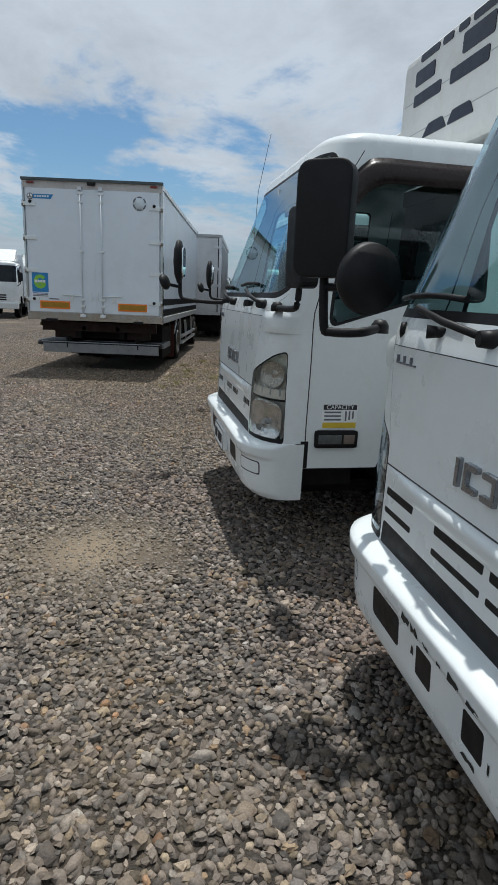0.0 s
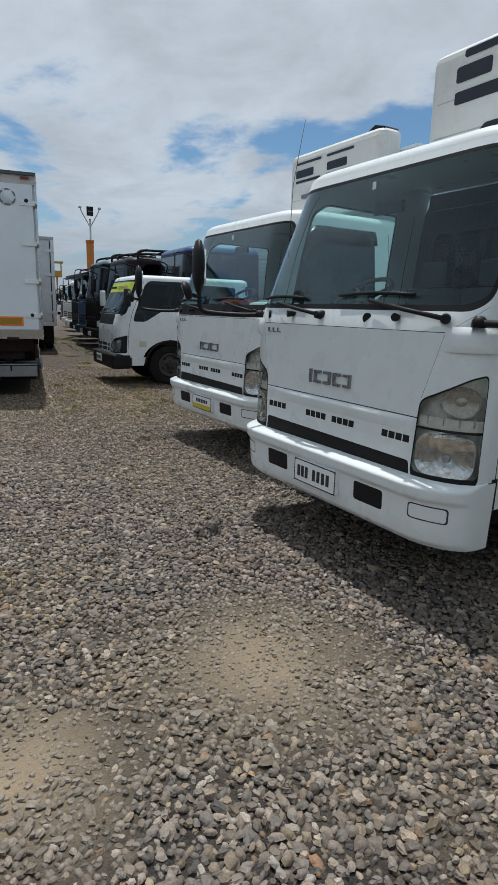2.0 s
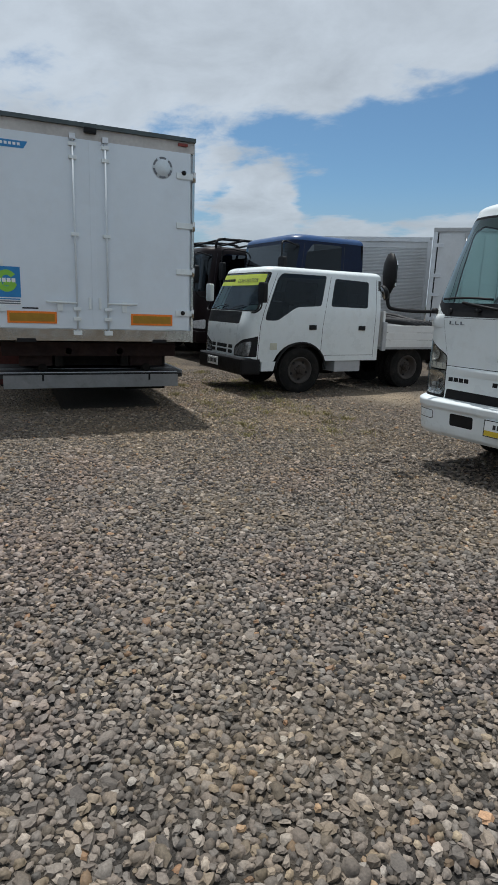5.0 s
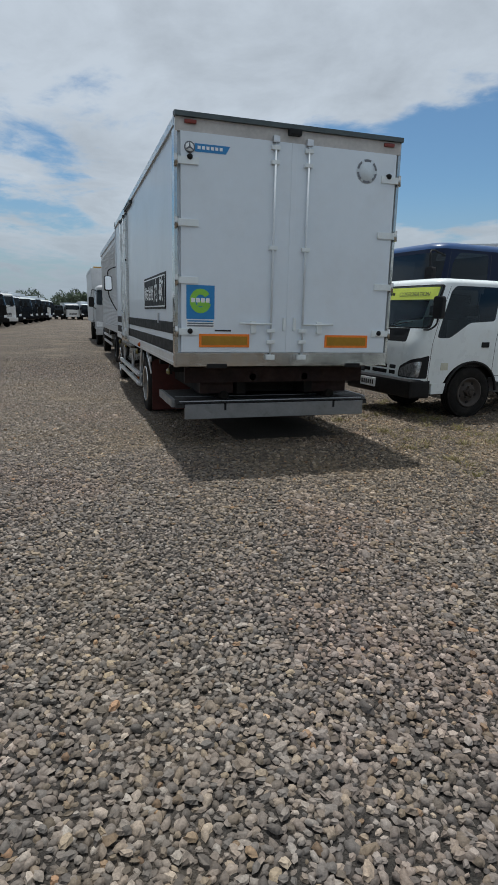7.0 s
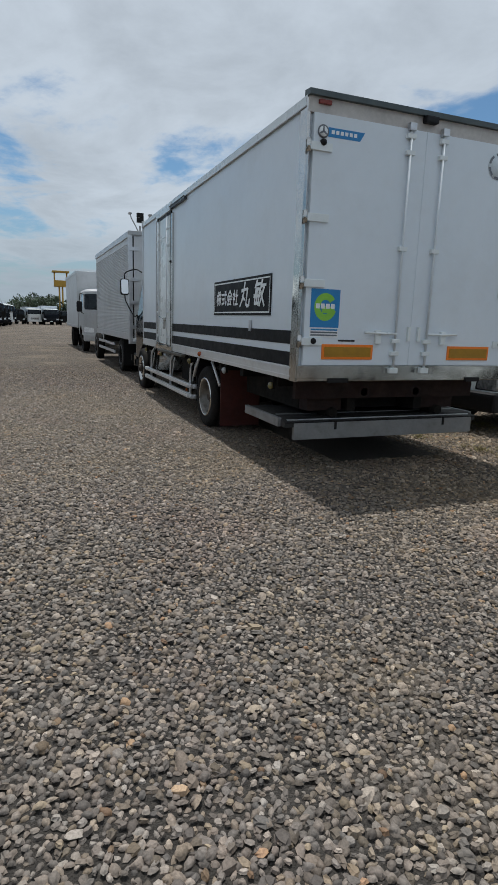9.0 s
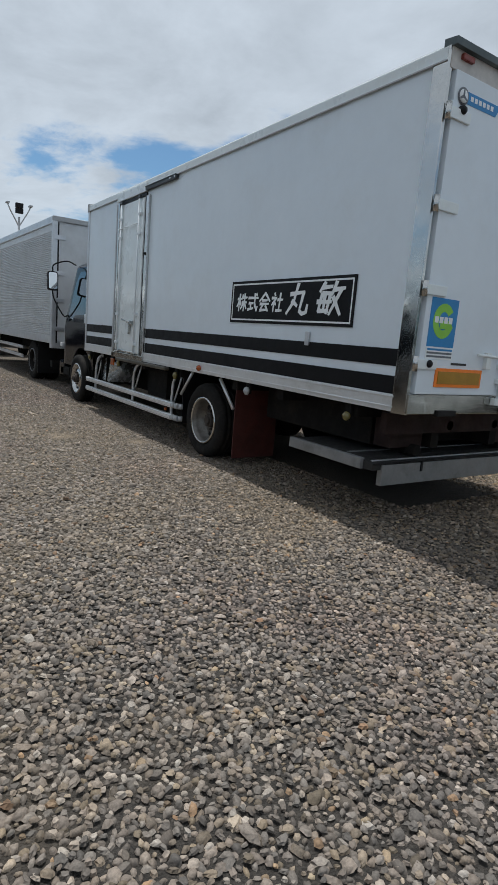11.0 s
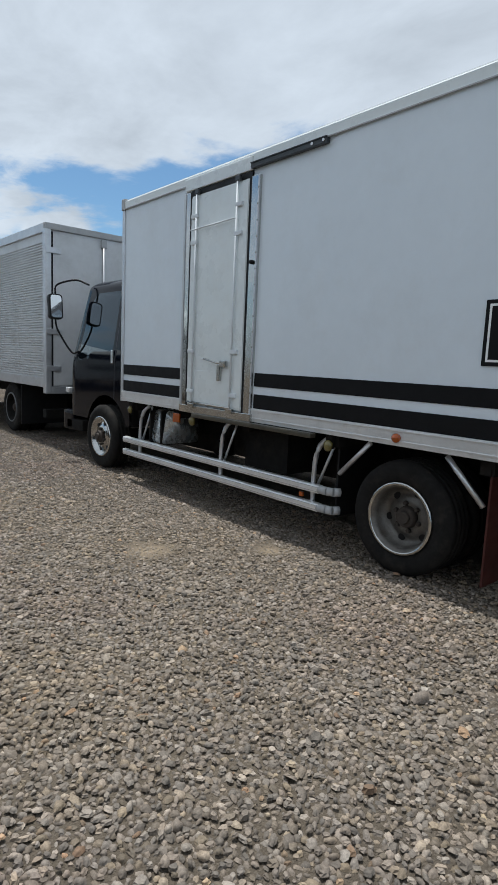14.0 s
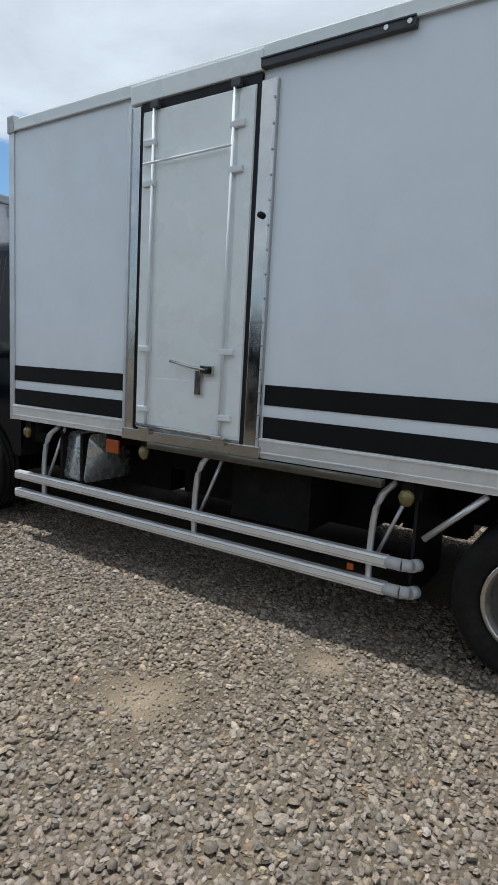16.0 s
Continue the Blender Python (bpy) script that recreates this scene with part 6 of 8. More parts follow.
for s in (-1, 1):
    g = new("side_guard")
    g.parent = van
    xg = s * 1.19
    for z in (0.50, 0.345):
        bm = prism(B(), [(xg + s * 0.028, z - 0.034), (xg + s * 0.034, z - 0.015), (xg + s * 0.034, z + 0.015), (xg + s * 0.028, z + 0.034), (xg - s * 0.02, z + 0.034), (xg - s * 0.02, z - 0.034)], "y", 3.80, 7.10)
        gb = part("guard_bar", bm, RAILALU, g, "grooved aluminium guard bar")
        for zz in (-0.018, 0.018):
            slab(gb, "bar_groove", (min(xg + s * 0.03, xg + s * 0.0352), max(xg + s * 0.03, xg + s * 0.0352), 3.80, 7.10, z + zz - 0.002, z + zz + 0.002), GREYPAINT, 0)
        bm = B()
        pts = [(xg + s * 0.007, 3.81, z), (xg + s * 0.007, 3.72, z), (xg - s * 0.01, 3.67, z), (xg - s * 0.06, 3.645, z)]
        for (a, b) in zip(pts, pts[1:]):
            cyl(bm, a, b, 0.036, None, 12)
        part("bar_end", bm, GREYPAINT, gb)
    for y in (6.80, 5.20, 3.92):
        pts = curve_pts([(xg - s * 0.04, y, 0.31), (xg - s * 0.04, y + 0.005, 0.6), (xg - s * 0.05, y - 0.02, 0.82), (xg - s * 0.10, y - 0.10, 0.93)], 5)
        bar(g, "guard_post", pts, 0.021, ALU, 8)
        bar(g, "guard_brace", [(xg - s * 0.05, y - 0.03, 0.50), (xg - s * 0.08, y - 0.20, 0.93)], 0.013, ALU, 6)
    bar(van, "mud_strut", [(s * 1.20, 3.32, 0.95), (s * 1.18, 3.62, 0.665)], 0.020, ALU, 6)
    bar(van, "mud_strut", [(s * 1.20, 2.68, 0.95), (s * 1.18, 2.40, 0.655)], 0.020, ALU, 6)
    slab(van, "mud_flap", (min(s * 0.62, s * 1.18), max(s * 0.62, s * 1.18), 2.36, 2.375, 0.12, 0.92), mat("dark_red_rubber", (0.055, 0.011, 0.008), 0.7, vary=0.25), 0.004, "dark red mud flap")
    slab(van, "mud_panel", (min(s * 0.5, s * 1.12), max(s * 0.5, s * 1.12), 3.68, 3.70, 0.28, 0.95), BLACKPL, 0.004)
    wheel(van, s * 1.06, 3.03, 0.43, 0.43, 0.27, 0.262, s, mat("silver_wheel_steel", (0.145, 0.137, 0.125), 0.4, metal=0.5, vary=0.3, scale=9, dirt=(0.06, 0.05, 0.04), dirt_amount=0.8, dirt_scale=8), True, 6, 0.13, lip_mat=STEEL)
    wheel(van, s * 1.03, 7.86, 0.43, 0.43, 0.25, 0.262, s, STEEL, False, 6, 0.02, lip_mat=STEEL)
tk = new("fuel_tank")
tk.parent = van
bm = prism(B(), rounded([(-1.12, 0.52), (-0.60, 0.52), (-0.60, 0.90), (-1.06, 0.90)], 0.05, 6), "y", 6.36, 6.64)
part("tank_shell", bm, mat("grey_tank_steel", (0.52, 0.55, 0.56), 0.25, metal=0.7, vary=0.15), tk, smooth=True)
for y in (6.38, 6.62):
    slab(tk, "tank_strap", (-1.128, -0.6, y - 0.016, y + 0.016, 0.510, 0.908), CHASSIS, 0.004)
slab(van, "side_reflector", (XD + 0.05, XD + 0.07, 5.90, 6.03, 0.83, 0.92), AMBER, 0.01)
slab(van, "amber_marker", (XD + 0.05, XD + 0.07, 4.0, 4.04, 0.40, 0.44), AMBER, 0.006)
bm = B()
for s in (-1, 1):
    box(bm, s * 0.42 - 0.05, s * 0.42 + 0.05, 0.35, 8.9, 0.62, 0.90)
for y in (0.6, 1.6, 2.4, 3.7, 4.8, 6.0, 6.9):
    box(bm, -1.18, 1.18, y - 0.05, y + 0.05, 0.86, 0.97)
box(bm, -0.40, 0.40, 4.2, 5.9, 0.42, 0.75)
# reaches low and long, to block light from the far side
box(bm, 0.45, 1.05, 4.27, 5.38, 0.26, 0.86)
box(bm, -1.0, -0.5, 4.4, 5.0, 0.5, 0.86)
# unseen far-side boxes, added to keep light from under the van
box(bm, 0.5, 1.12, 5.4, 6.9, 0.24, 0.86)
box(bm, 0.5, 1.12, 3.72, 4.25, 0.24, 0.86)
box(bm, 0.55, 1.12, 0.95, 2.3, 0.22, 0.86)
box(bm, -0.35, 0.35, 6.1, 7.6, 0.38, 0.9)
for piece in pieces(bm):
    part("chassis_member", piece, CHASSIS, van)
part("axle", cyl(B(), (-0.95, 7.86, 0.43), (0.95, 7.86, 0.43), 0.09), CHASSIS, van)
bm = B()
cyl(bm, (-0.95, 3.03, 0.43), (0.95, 3.03, 0.43), 0.09)
lathe(bm, [(0.05, -0.2), (0.2, -0.12), (0.22, 0.0), (0.2, 0.12), (0.05, 0.2)], 16, "x", (0.05, 3.03, 0.43))
part("axle", bm, CHASSIS, van)
bm = B()
box(bm, -0.9, -0.5, 0.42, 0.60, 0.62, 0.96)
box(bm, 0.5, 0.95, 0.42, 0.60, 0.62, 0.96)
box(bm, -1.1, 1.1, 0.30, 0.36, 0.76, 0.93)
part("lift_frame", bm, REDRUST, van, "rusty red lift frame")
# plain box for unseen lift gear, added to block light under the rear
slab(van, "lift_machinery", (-0.88, 0.88, 0.66, 2.2, 0.60, 0.93), CHASSIS, 0.02)
for x in (-0.62, 0.72):
    bm = B()
    box(bm, x - 0.06, x + 0.06, 0.44, 0.60, 0.52, 0.90, 0.01)
    cyl(bm, (x, 0.36, 0.60), (x, 0.95, 0.60), 0.05)
    part("lift_arm", bm, CHASSIS, van)
lf = part("lift_platform", prism(B(), [(0.30, 0.475), (0.30, 0.52), (0.42, 0.555), (1.30, 0.555), (1.30, 0.50), (0.42, 0.475)], "x", -1.20, 1.20), mat("black_lift_deck", (0.022, 0.022, 0.022), 0.6, vary=0.2), van, "folded tail lift platform with black deck and grey lip")
slab(lf, "platform_lip", (-1.10, 1.14, 0.285, 0.335, 0.345, 0.515), LIFTALU, 0.006)
slab(lf, "platform_side", (-1.235, -1.19, 0.40, 1.32, 0.47, 0.56), LIFTALU, 0.006)
slab(lf, "platform_side", (1.19, 1.235, 0.40, 1.32, 0.47, 0.56), LIFTALU, 0.006)
slab(lf, "deck_strip", (-1.15, 1.15, 0.352, 0.372, 0.53, 0.545), ALU, 0.002)
slab(lf, "deck_strip", (-1.15, 1.15, 0.62, 0.65, 0.55, 0.562), LIFTALU, 0.002)
slab(lf, "platform_seam", (-1.19, 1.19, 0.283, 0.30, 0.520, 0.530), BLACKPL, 0)
for x in (-0.63, 0.74):
    slab(lf, "platform_catch", (x - 0.012, x + 0.012, 0.275, 0.30, 0.44, 0.53), BLACKPL, 0.003)
for x in (-0.3, 0.35):
    bm = B()
    cyl(bm, (x, 0.30, 0.82), (x, 0.34, 0.82), 0.04)
    part("work_lamp", bm, LAMPREF, van)

# rear: frame, two doors, furniture
slab(vbody, "rear_sill", (XL, XR, -0.012, 0.05, 0.972, 1.118), STEEL, 0.004, "stainless rear sill")
for x0, x1 in ((-0.92, -0.70), (0.72, 0.90)):
    slab(vbody, "sill_step", (x0, x1, -0.03, 0.02, 0.955, 1.0), BLACKPL, 0.004)
slab(vbody, "door_astragal", (-0.03, 0.03, -0.027, -0.018, 1.125, 3.265), WHITEBOX, 0.002)
slab(vbody, "rear_header", (XL, XR, -0.006, 0.05, 3.27, 3.40), mat("dusty_white_panel", (0.50, 0.475, 0.45), 0.5, vary=0.15, scale=3), 0.004)
part("top_gutter", prism(B(), [(-0.045, 3.395), (-0.045, 3.44), (0.06, 3.45), (0.06, 3.395)], "x", XL - 0.01, XR + 0.01), mat("dark_grey_gutter", (0.07, 0.09, 0.095), 0.5, vary=0.15), vbody, "dark grey roof edge gutter")
for s in (-1, 1):
    d = slab(van, "rear_door", (min(0.004 * s, 1.20 * s), max(0.004 * s, 1.20 * s), -0.022, 0.03, 1.122, 3.268), WHITEBOX, 0.006, "white rear door with lock rod")
    rx = s * 0.185 - 0.03
    rod = bar(d, "lock_rod", [(rx, -0.045, 1.10), (rx, -0.045, 3.30)], 0.012, RODWHITE, 10)
    for z in (3.20, 3.06, 2.22, 1.36, 1.24):
        slab(rod, "rod_bracket", (rx - 0.045, rx + 0.045, -0.06, -0.02, z - 0.02, z + 0.02), WHITE, 0.006)
    slab(rod, "rod_cam", (rx - 0.035, rx + 0.035, -0.07, -0.02, 3.245, 3.31), ALU, 0.008)
    slab(rod, "rod_foot", (rx - 0.05, rx + 0.05, -0.06, -0.014, 1.045, 1.10), WHITE, 0.008)
    lv = bar(d, "lock_lever", [(rx, -0.06, 1.43), (rx + s * 0.17, -0.062, 1.43), (rx + s * 0.36, -0.06, 1.435)], 0.012, WHITE, 8)
    slab(lv, "lever_keeper", (rx + s * 0.20 - 0.03, rx + s * 0.20 + 0.03, -0.055, -0.02, 1.33, 1.46), WHITE, 0.006)
    slab(d, "hasp", (s * 0.06 - 0.015, s * 0.06 + 0.015, -0.05, -0.02, 1.36, 1.50), WHITE, 0.006)
    for z in (3.0, 2.42, 1.86, 1.34):
        hg = slab(d, "hinge", (min(s * 1.02, s * 1.262), max(s * 1.02, s * 1.262), -0.042, -0.018, z - 0.035, z + 0.035), WHITE, 0.006)
        bm = B()
        cyl(bm, (s * 1.245, -0.03, z - 0.055), (s * 1.245, -0.03, z + 0.055), 0.02, None, 10)
        part("hinge_pin", bm, STEEL, hg)
    for z in (3.035, 1.345):
        bm = B()
        lathe(bm, [(0.03, -0.02), (0.028, -0.05), (0.018, -0.062), (0.0001, -0.064)], 12, "y", (s * 1.11, 0, z))
        part("rubber_stop", bm, BLACKPL, d)
    rf = slab(d, "reflector", (min(s * 0.455, s * 1.01) if s < 0 else 0.44, max(s * 0.455, s * 1.01) if s < 0 else 0.975, -0.032, -0.02, 1.178, 1.318), ORANGE, 0.003, "orange-edged amber rear reflector")
    slab(rf, "reflector_field", (-0.985 if s < 0 else 0.465, -0.48 if s < 0 else 0.95, -0.036, -0.03, 1.202, 1.294), AMBERDARK, 0)
    slab(vbody, "top_marker", (s * 1.10 - 0.06, s * 1.10 + 0.06, -0.03, 0.0, 3.34, 3.375), REDLENS, 0.008)
slab(van, "rear_camera", (-0.08, 0.06, -0.07, 0.0, 3.335, 3.395), BLACKPL, 0.015)
# stickers on the rear
st = slab(van, "green_sticker", (-1.145, -0.845, -0.0255, -0.0215, 1.47, 1.815), BLUEFILM, 0, "blue and green square sticker")
bm = B()
pts = [(-0.995 + 0.115 * math.cos(a), 1.655 + 0.125 * math.sin(a)) for a in [radians(35 + 310 * k / 26) for k in range(27)]]
pin = [(-0.995 + 0.055 * math.cos(a), 1.655 + 0.065 * math.sin(a)) for a in [radians(345 - 310 * k / 26) for k in range(27)]]
prism(bm, pts + pin, "y", -0.0275, -0.0262)
part("sticker_mark", bm, GREENFILM, st)
slab(st, "sticker_bar", (-1.03, -0.90, -0.0285, -0.0262, 1.60, 1.66), GREENFILM, 0)
for k in range(4):
    slab(st, "sticker_text", (-1.095 + 0.052 * k, -1.055 + 0.052 * k, -0.0292, -0.0286, 1.64, 1.685), WHITEFILM, 0)
slab(st, "sticker_foot", (-1.145, -0.845, -0.0255, -0.0215, 1.38, 1.466), WHITEFILM, 0)
for k, mt in enumerate((BLUEFILM, GREYTEXT, GREYTEXT)):
    slab(st, "text_line", (-1.135, -0.855, -0.0275, -0.0262, 1.443 - 0.025 * k, 1.457 - 0.025 * k), mt, 0)
lb = part("blue_badge", prism(B(), [(-1.06, 3.09), (-0.74, 3.09), (-0.695, 3.165), (-1.06, 3.165)], "y", -0.0255, -0.0215), BLUEFILM, van, "blue badge strip with white lettering bars")
for k in range(6):
    slab(lb, "badge_bar", (-1.03 + 0.045 * k, -1.0 + 0.045 * k, -0.0275, -0.0262, 3.115, 3.145), WHITEFILM, 0)
bm = B()
lathe(bm, [(0.055, -0.0235), (0.055, -0.0285), (0.0001, -0.0285)], 20, "y", (-1.11, 0, 3.125))
rd = part("badge_ring", bm, GREYTEXT, lb)
bm = B()
lathe(bm, [(0.042, -0.0287), (0.042, -0.0305), (0.0001, -0.0305)], 20, "y", (-1.11, 0, 3.125))
part("badge_disc", bm, WHITEFILM, rd)
for k in range(3):
    a = radians(90 + 120 * k)
    c, d = math.cos(a), math.sin(a)
    quad = [(-1.11 - 0.009 * d, 3.125 + 0.009 * c), (-1.11 + 0.009 * d, 3.125 - 0.009 * c), (-1.11 + 0.04 * c + 0.006 * d, 3.125 + 0.04 * d - 0.006 * c), (-1.11 + 0.04 * c - 0.006 * d, 3.125 + 0.04 * d + 0.006 * c)]
    part("badge_ray", prism(B(), quad, "y", -0.0318, -0.0306), GREYTEXT, rd)
rk = new("round_mark")
rk.parent = van
bm = B()
lathe(bm, [(0.125, -0.0225), (0.125, -0.026), (0.0001, -0.026)], 28, "y", (0.845, 0, 3.07))
part("mark_disc", bm, mat("pale_blue_film", (0.62, 0.68, 0.72), 0.4), rk, "round pale mark with dark rim pieces")
for k in range(6):
    a0, a1 = radians(60 * k + 8), radians(60 * k + 50)
    pts = [(0.845 + 0.122 * math.cos(a), 3.07 + 0.122 * math.sin(a)) for a in (a0, (a0 + a1) / 2, a1)]
    pin = [(0.845 + 0.098 * math.cos(a), 3.07 + 0.098 * math.sin(a)) for a in (a1, (a0 + a1) / 2, a0)]
    part("mark_arc", prism(B(), pts + pin, "y", -0.0275, -0.0262), GREYTEXT, rk)
nm = slab(van, "maker_strip", (-0.84, -0.66, -0.0255, -0.0215, 1.345, 1.362), DARKTEXT, 0)

# its dark cab, which looks the other way
cabT = Cab([(0.5, 1.06), (1.5, 1.06), (2.5, 0.96)], [(0.45, 0.0), (1.35, 0.02), (1.5, 0.07), (2.5, 0.42)], rx=0.42, ry=0.3, back=1.98, low=0.62, high=2.42, rise=0.14)
ce = new("cab")
ce.parent = van
ce["label"] = "glossy dark navy cab"
ce.matrix_basis = pose(0, 9.22, 0, 0, 0, 180)


DARKGLASS = glass_mat("dark_cab_glass", (0.30, 0.33, 0.35), 0.25, 0.03)


def plain_cab(parent, cab, paint, arch=(1.36, 0.43, 0.53), belt=1.5, glass=None, front_grille=True, win_back=1.45):
    F, S = cab.front, cab.side
    reg, h = [], lerp(cab.half, 1.2)
    top = cab.high - 0.05
    for s in (-1, 1):
        y0 = lerp(cab.nose, belt) + cab.ry
        sw = [(S(y0 + 0.10, s), belt - 0.10), (S(y0 + 0.28, s), belt - 0.08), (S(y0 + 0.52, s), belt + 0.04), (S(win_back, s), belt + 0.05), (S(win_back, s), top), (S(y0 + 0.28, s), top), (S(y0 + 0.12, s), top - 0.2)]
        reg.append(("side_window", rounded(sw, 0.08)))
        for yy in (y0 + 0.04, win_back + 0.08):
            reg.append(("seam", [(S(yy, s) - 0.006, cab.low + 0.15), (S(yy, s) + 0.006, cab.low + 0.15), (S(yy, s) + 0.006, top), (S(yy, s) - 0.006, top)]))
        reg.append(("headlight", rounded([(F(s * h * 0.66), cab.low + 0.12), (F(s * h * 0.98), cab.low + 0.12), (F(s * h * 0.98), cab.low + 0.36), (F(s * h * 0.66), cab.low + 0.30)], 0.05)))
        if arch:
            ya, za, ra = arch
            pts = [(S(ya + ra * math.cos(a), s), za + ra * math.sin(a)) for a in [math.pi * k / 18 for k in range(19)]]
            if za < cab.low:
                pts = [(u, max(z, cab.low - 0.001)) for u, z in pts]
            reg.append(("-", pts))
    if front_grille:
        for k in range(3):
            z = cab.low + 0.16 + 0.11 * k
            reg.append(("grille", rounded([(F(-h * 0.55), z), (F(h * 0.55), z), (F(h * 0.55), z + 0.07), (F(-h * 0.55), z + 0.07)], 0.02)))
    ws = [(F(-h * 0.96), belt + 0.02), (F(h * 0.96), belt + 0.02), (F(h * 0.99), top - 0.02), (F(-h * 0.99), top - 0.02)]
    reg.append(("windscreen", rounded(ws, 0.09)))
    p = cab.panel(reg, 0.09, 0.1)
    body = part("cab_shell", p.pop(""), paint, parent)
    mats = {"side_window": glass or DARKGLASS, "windscreen": glass or DARKGLASS, "seam": DARKTEXT, "headlight": LAMPREF, "grille": BLACKPL}
    for n, q in p.items():
        for piece in pieces(q):
            part(n, piece, mats[n], body)
    part("roof", cab.roof(), paint, body)
    bm = B()
    box(bm, -h + 0.06, h - 0.06, cab.back - 0.05, cab.back - 0.02, cab.low, cab.high)
    box(bm, -h + 0.08, h - 0.08, 0.3, cab.back - 0.06, cab.low, cab.low + 0.05)
    part("rear_wall", bm, CHASSIS, body)
    part("dashboard", box(B(), -h + 0.12, h - 0.12, lerp(cab.nose, belt) + 0.08, lerp(cab.nose, belt) + 0.5, cab.low + 0.3, belt - 0.04, 0.03), DASH, body)
    for x in (-h * 0.5, h * 0.5):
        st = part("seat", box(B(), x - 0.25, x + 0.25, cab.back - 0.45, cab.back - 0.3, belt - 0.5, belt + 0.3, 0.05), SEATCLOTH, body)
        part("headrest", box(B(), x - 0.13, x + 0.13, cab.back - 0.43, cab.back - 0.33, belt + 0.32, belt + 0.5, 0.03), SEATCLOTH, st)
    bp = part("bumper", box(B(), -h, h, -0.06, 0.30, cab.low - 0.24, cab.low + 0.06, 0.05), paint, parent)
    return body


plain_cab(ce, cabT, NAVY, arch=(1.36, 0.43, 0.56), belt=1.53, glass=DARKGLASS, win_back=1.50)
slab(van, "door_handle", (-1.085, -1.06, 7.66, 7.72, 1.42, 1.60), CHROME, 0.01)
slab(van, "corner_lamp", (-1.09, -1.03, 9.0, 9.12, 0.95, 1.02), LAMPREF, 0.01)
slab(van, "front_step", (-1.06, -0.8, 8.6, 9.15, 0.40, 0.56), CHASSIS, 0.02)
for s in (-1,):
    bar(van, "mirror_arm", curve_pts([(s * 0.99, 8.55, 2.50), (s * 1.10, 8.75, 2.57), (s * 1.28, 8.98, 2.50), (s * 1.30, 9.0, 2.36)], 5), 0.014, BLACKPL)
    bar(van, "mirror_arm", curve_pts([(s * 1.30, 9.0, 2.02), (s * 1.27, 8.97, 1.85), (s * 1.12, 8.85, 1.55), (s * 1.06, 8.76, 1.56)], 5), 0.014, BLACKPL)
    mirror(van, s * 1.30, 9.0, 2.19, 0.20, 0.36, 0.08, -1, tilt=0.0, nod=-0.12)
bm = B()
box(bm, -0.95, 0.95, 7.03, 7.2, 0.75, 2.3)
part("bulkhead", bm, CHASSIS, van)

# the load makes the body stand a little nose-down
for ob in van.children_recursive:
    if ob.type != "MESH" or ob.parent is ce or (ob.parent and ob.parent.parent is ce):
        continue
    for v in ob.data.vertices:
        if v.co.z > 0.85 and v.co.y < 7.3:
            v.co.z -= max(0.0, v.co.y / 7.0) * (-0.012 + 0.088 * (v.co.z - 0.97) / 2.4)

# ---- aluminium van ahead of it ----


DARKFRAME = mat("dark_frame_steel", (0.13, 0.135, 0.14), 0.5, metal=0.3, vary=0.15)


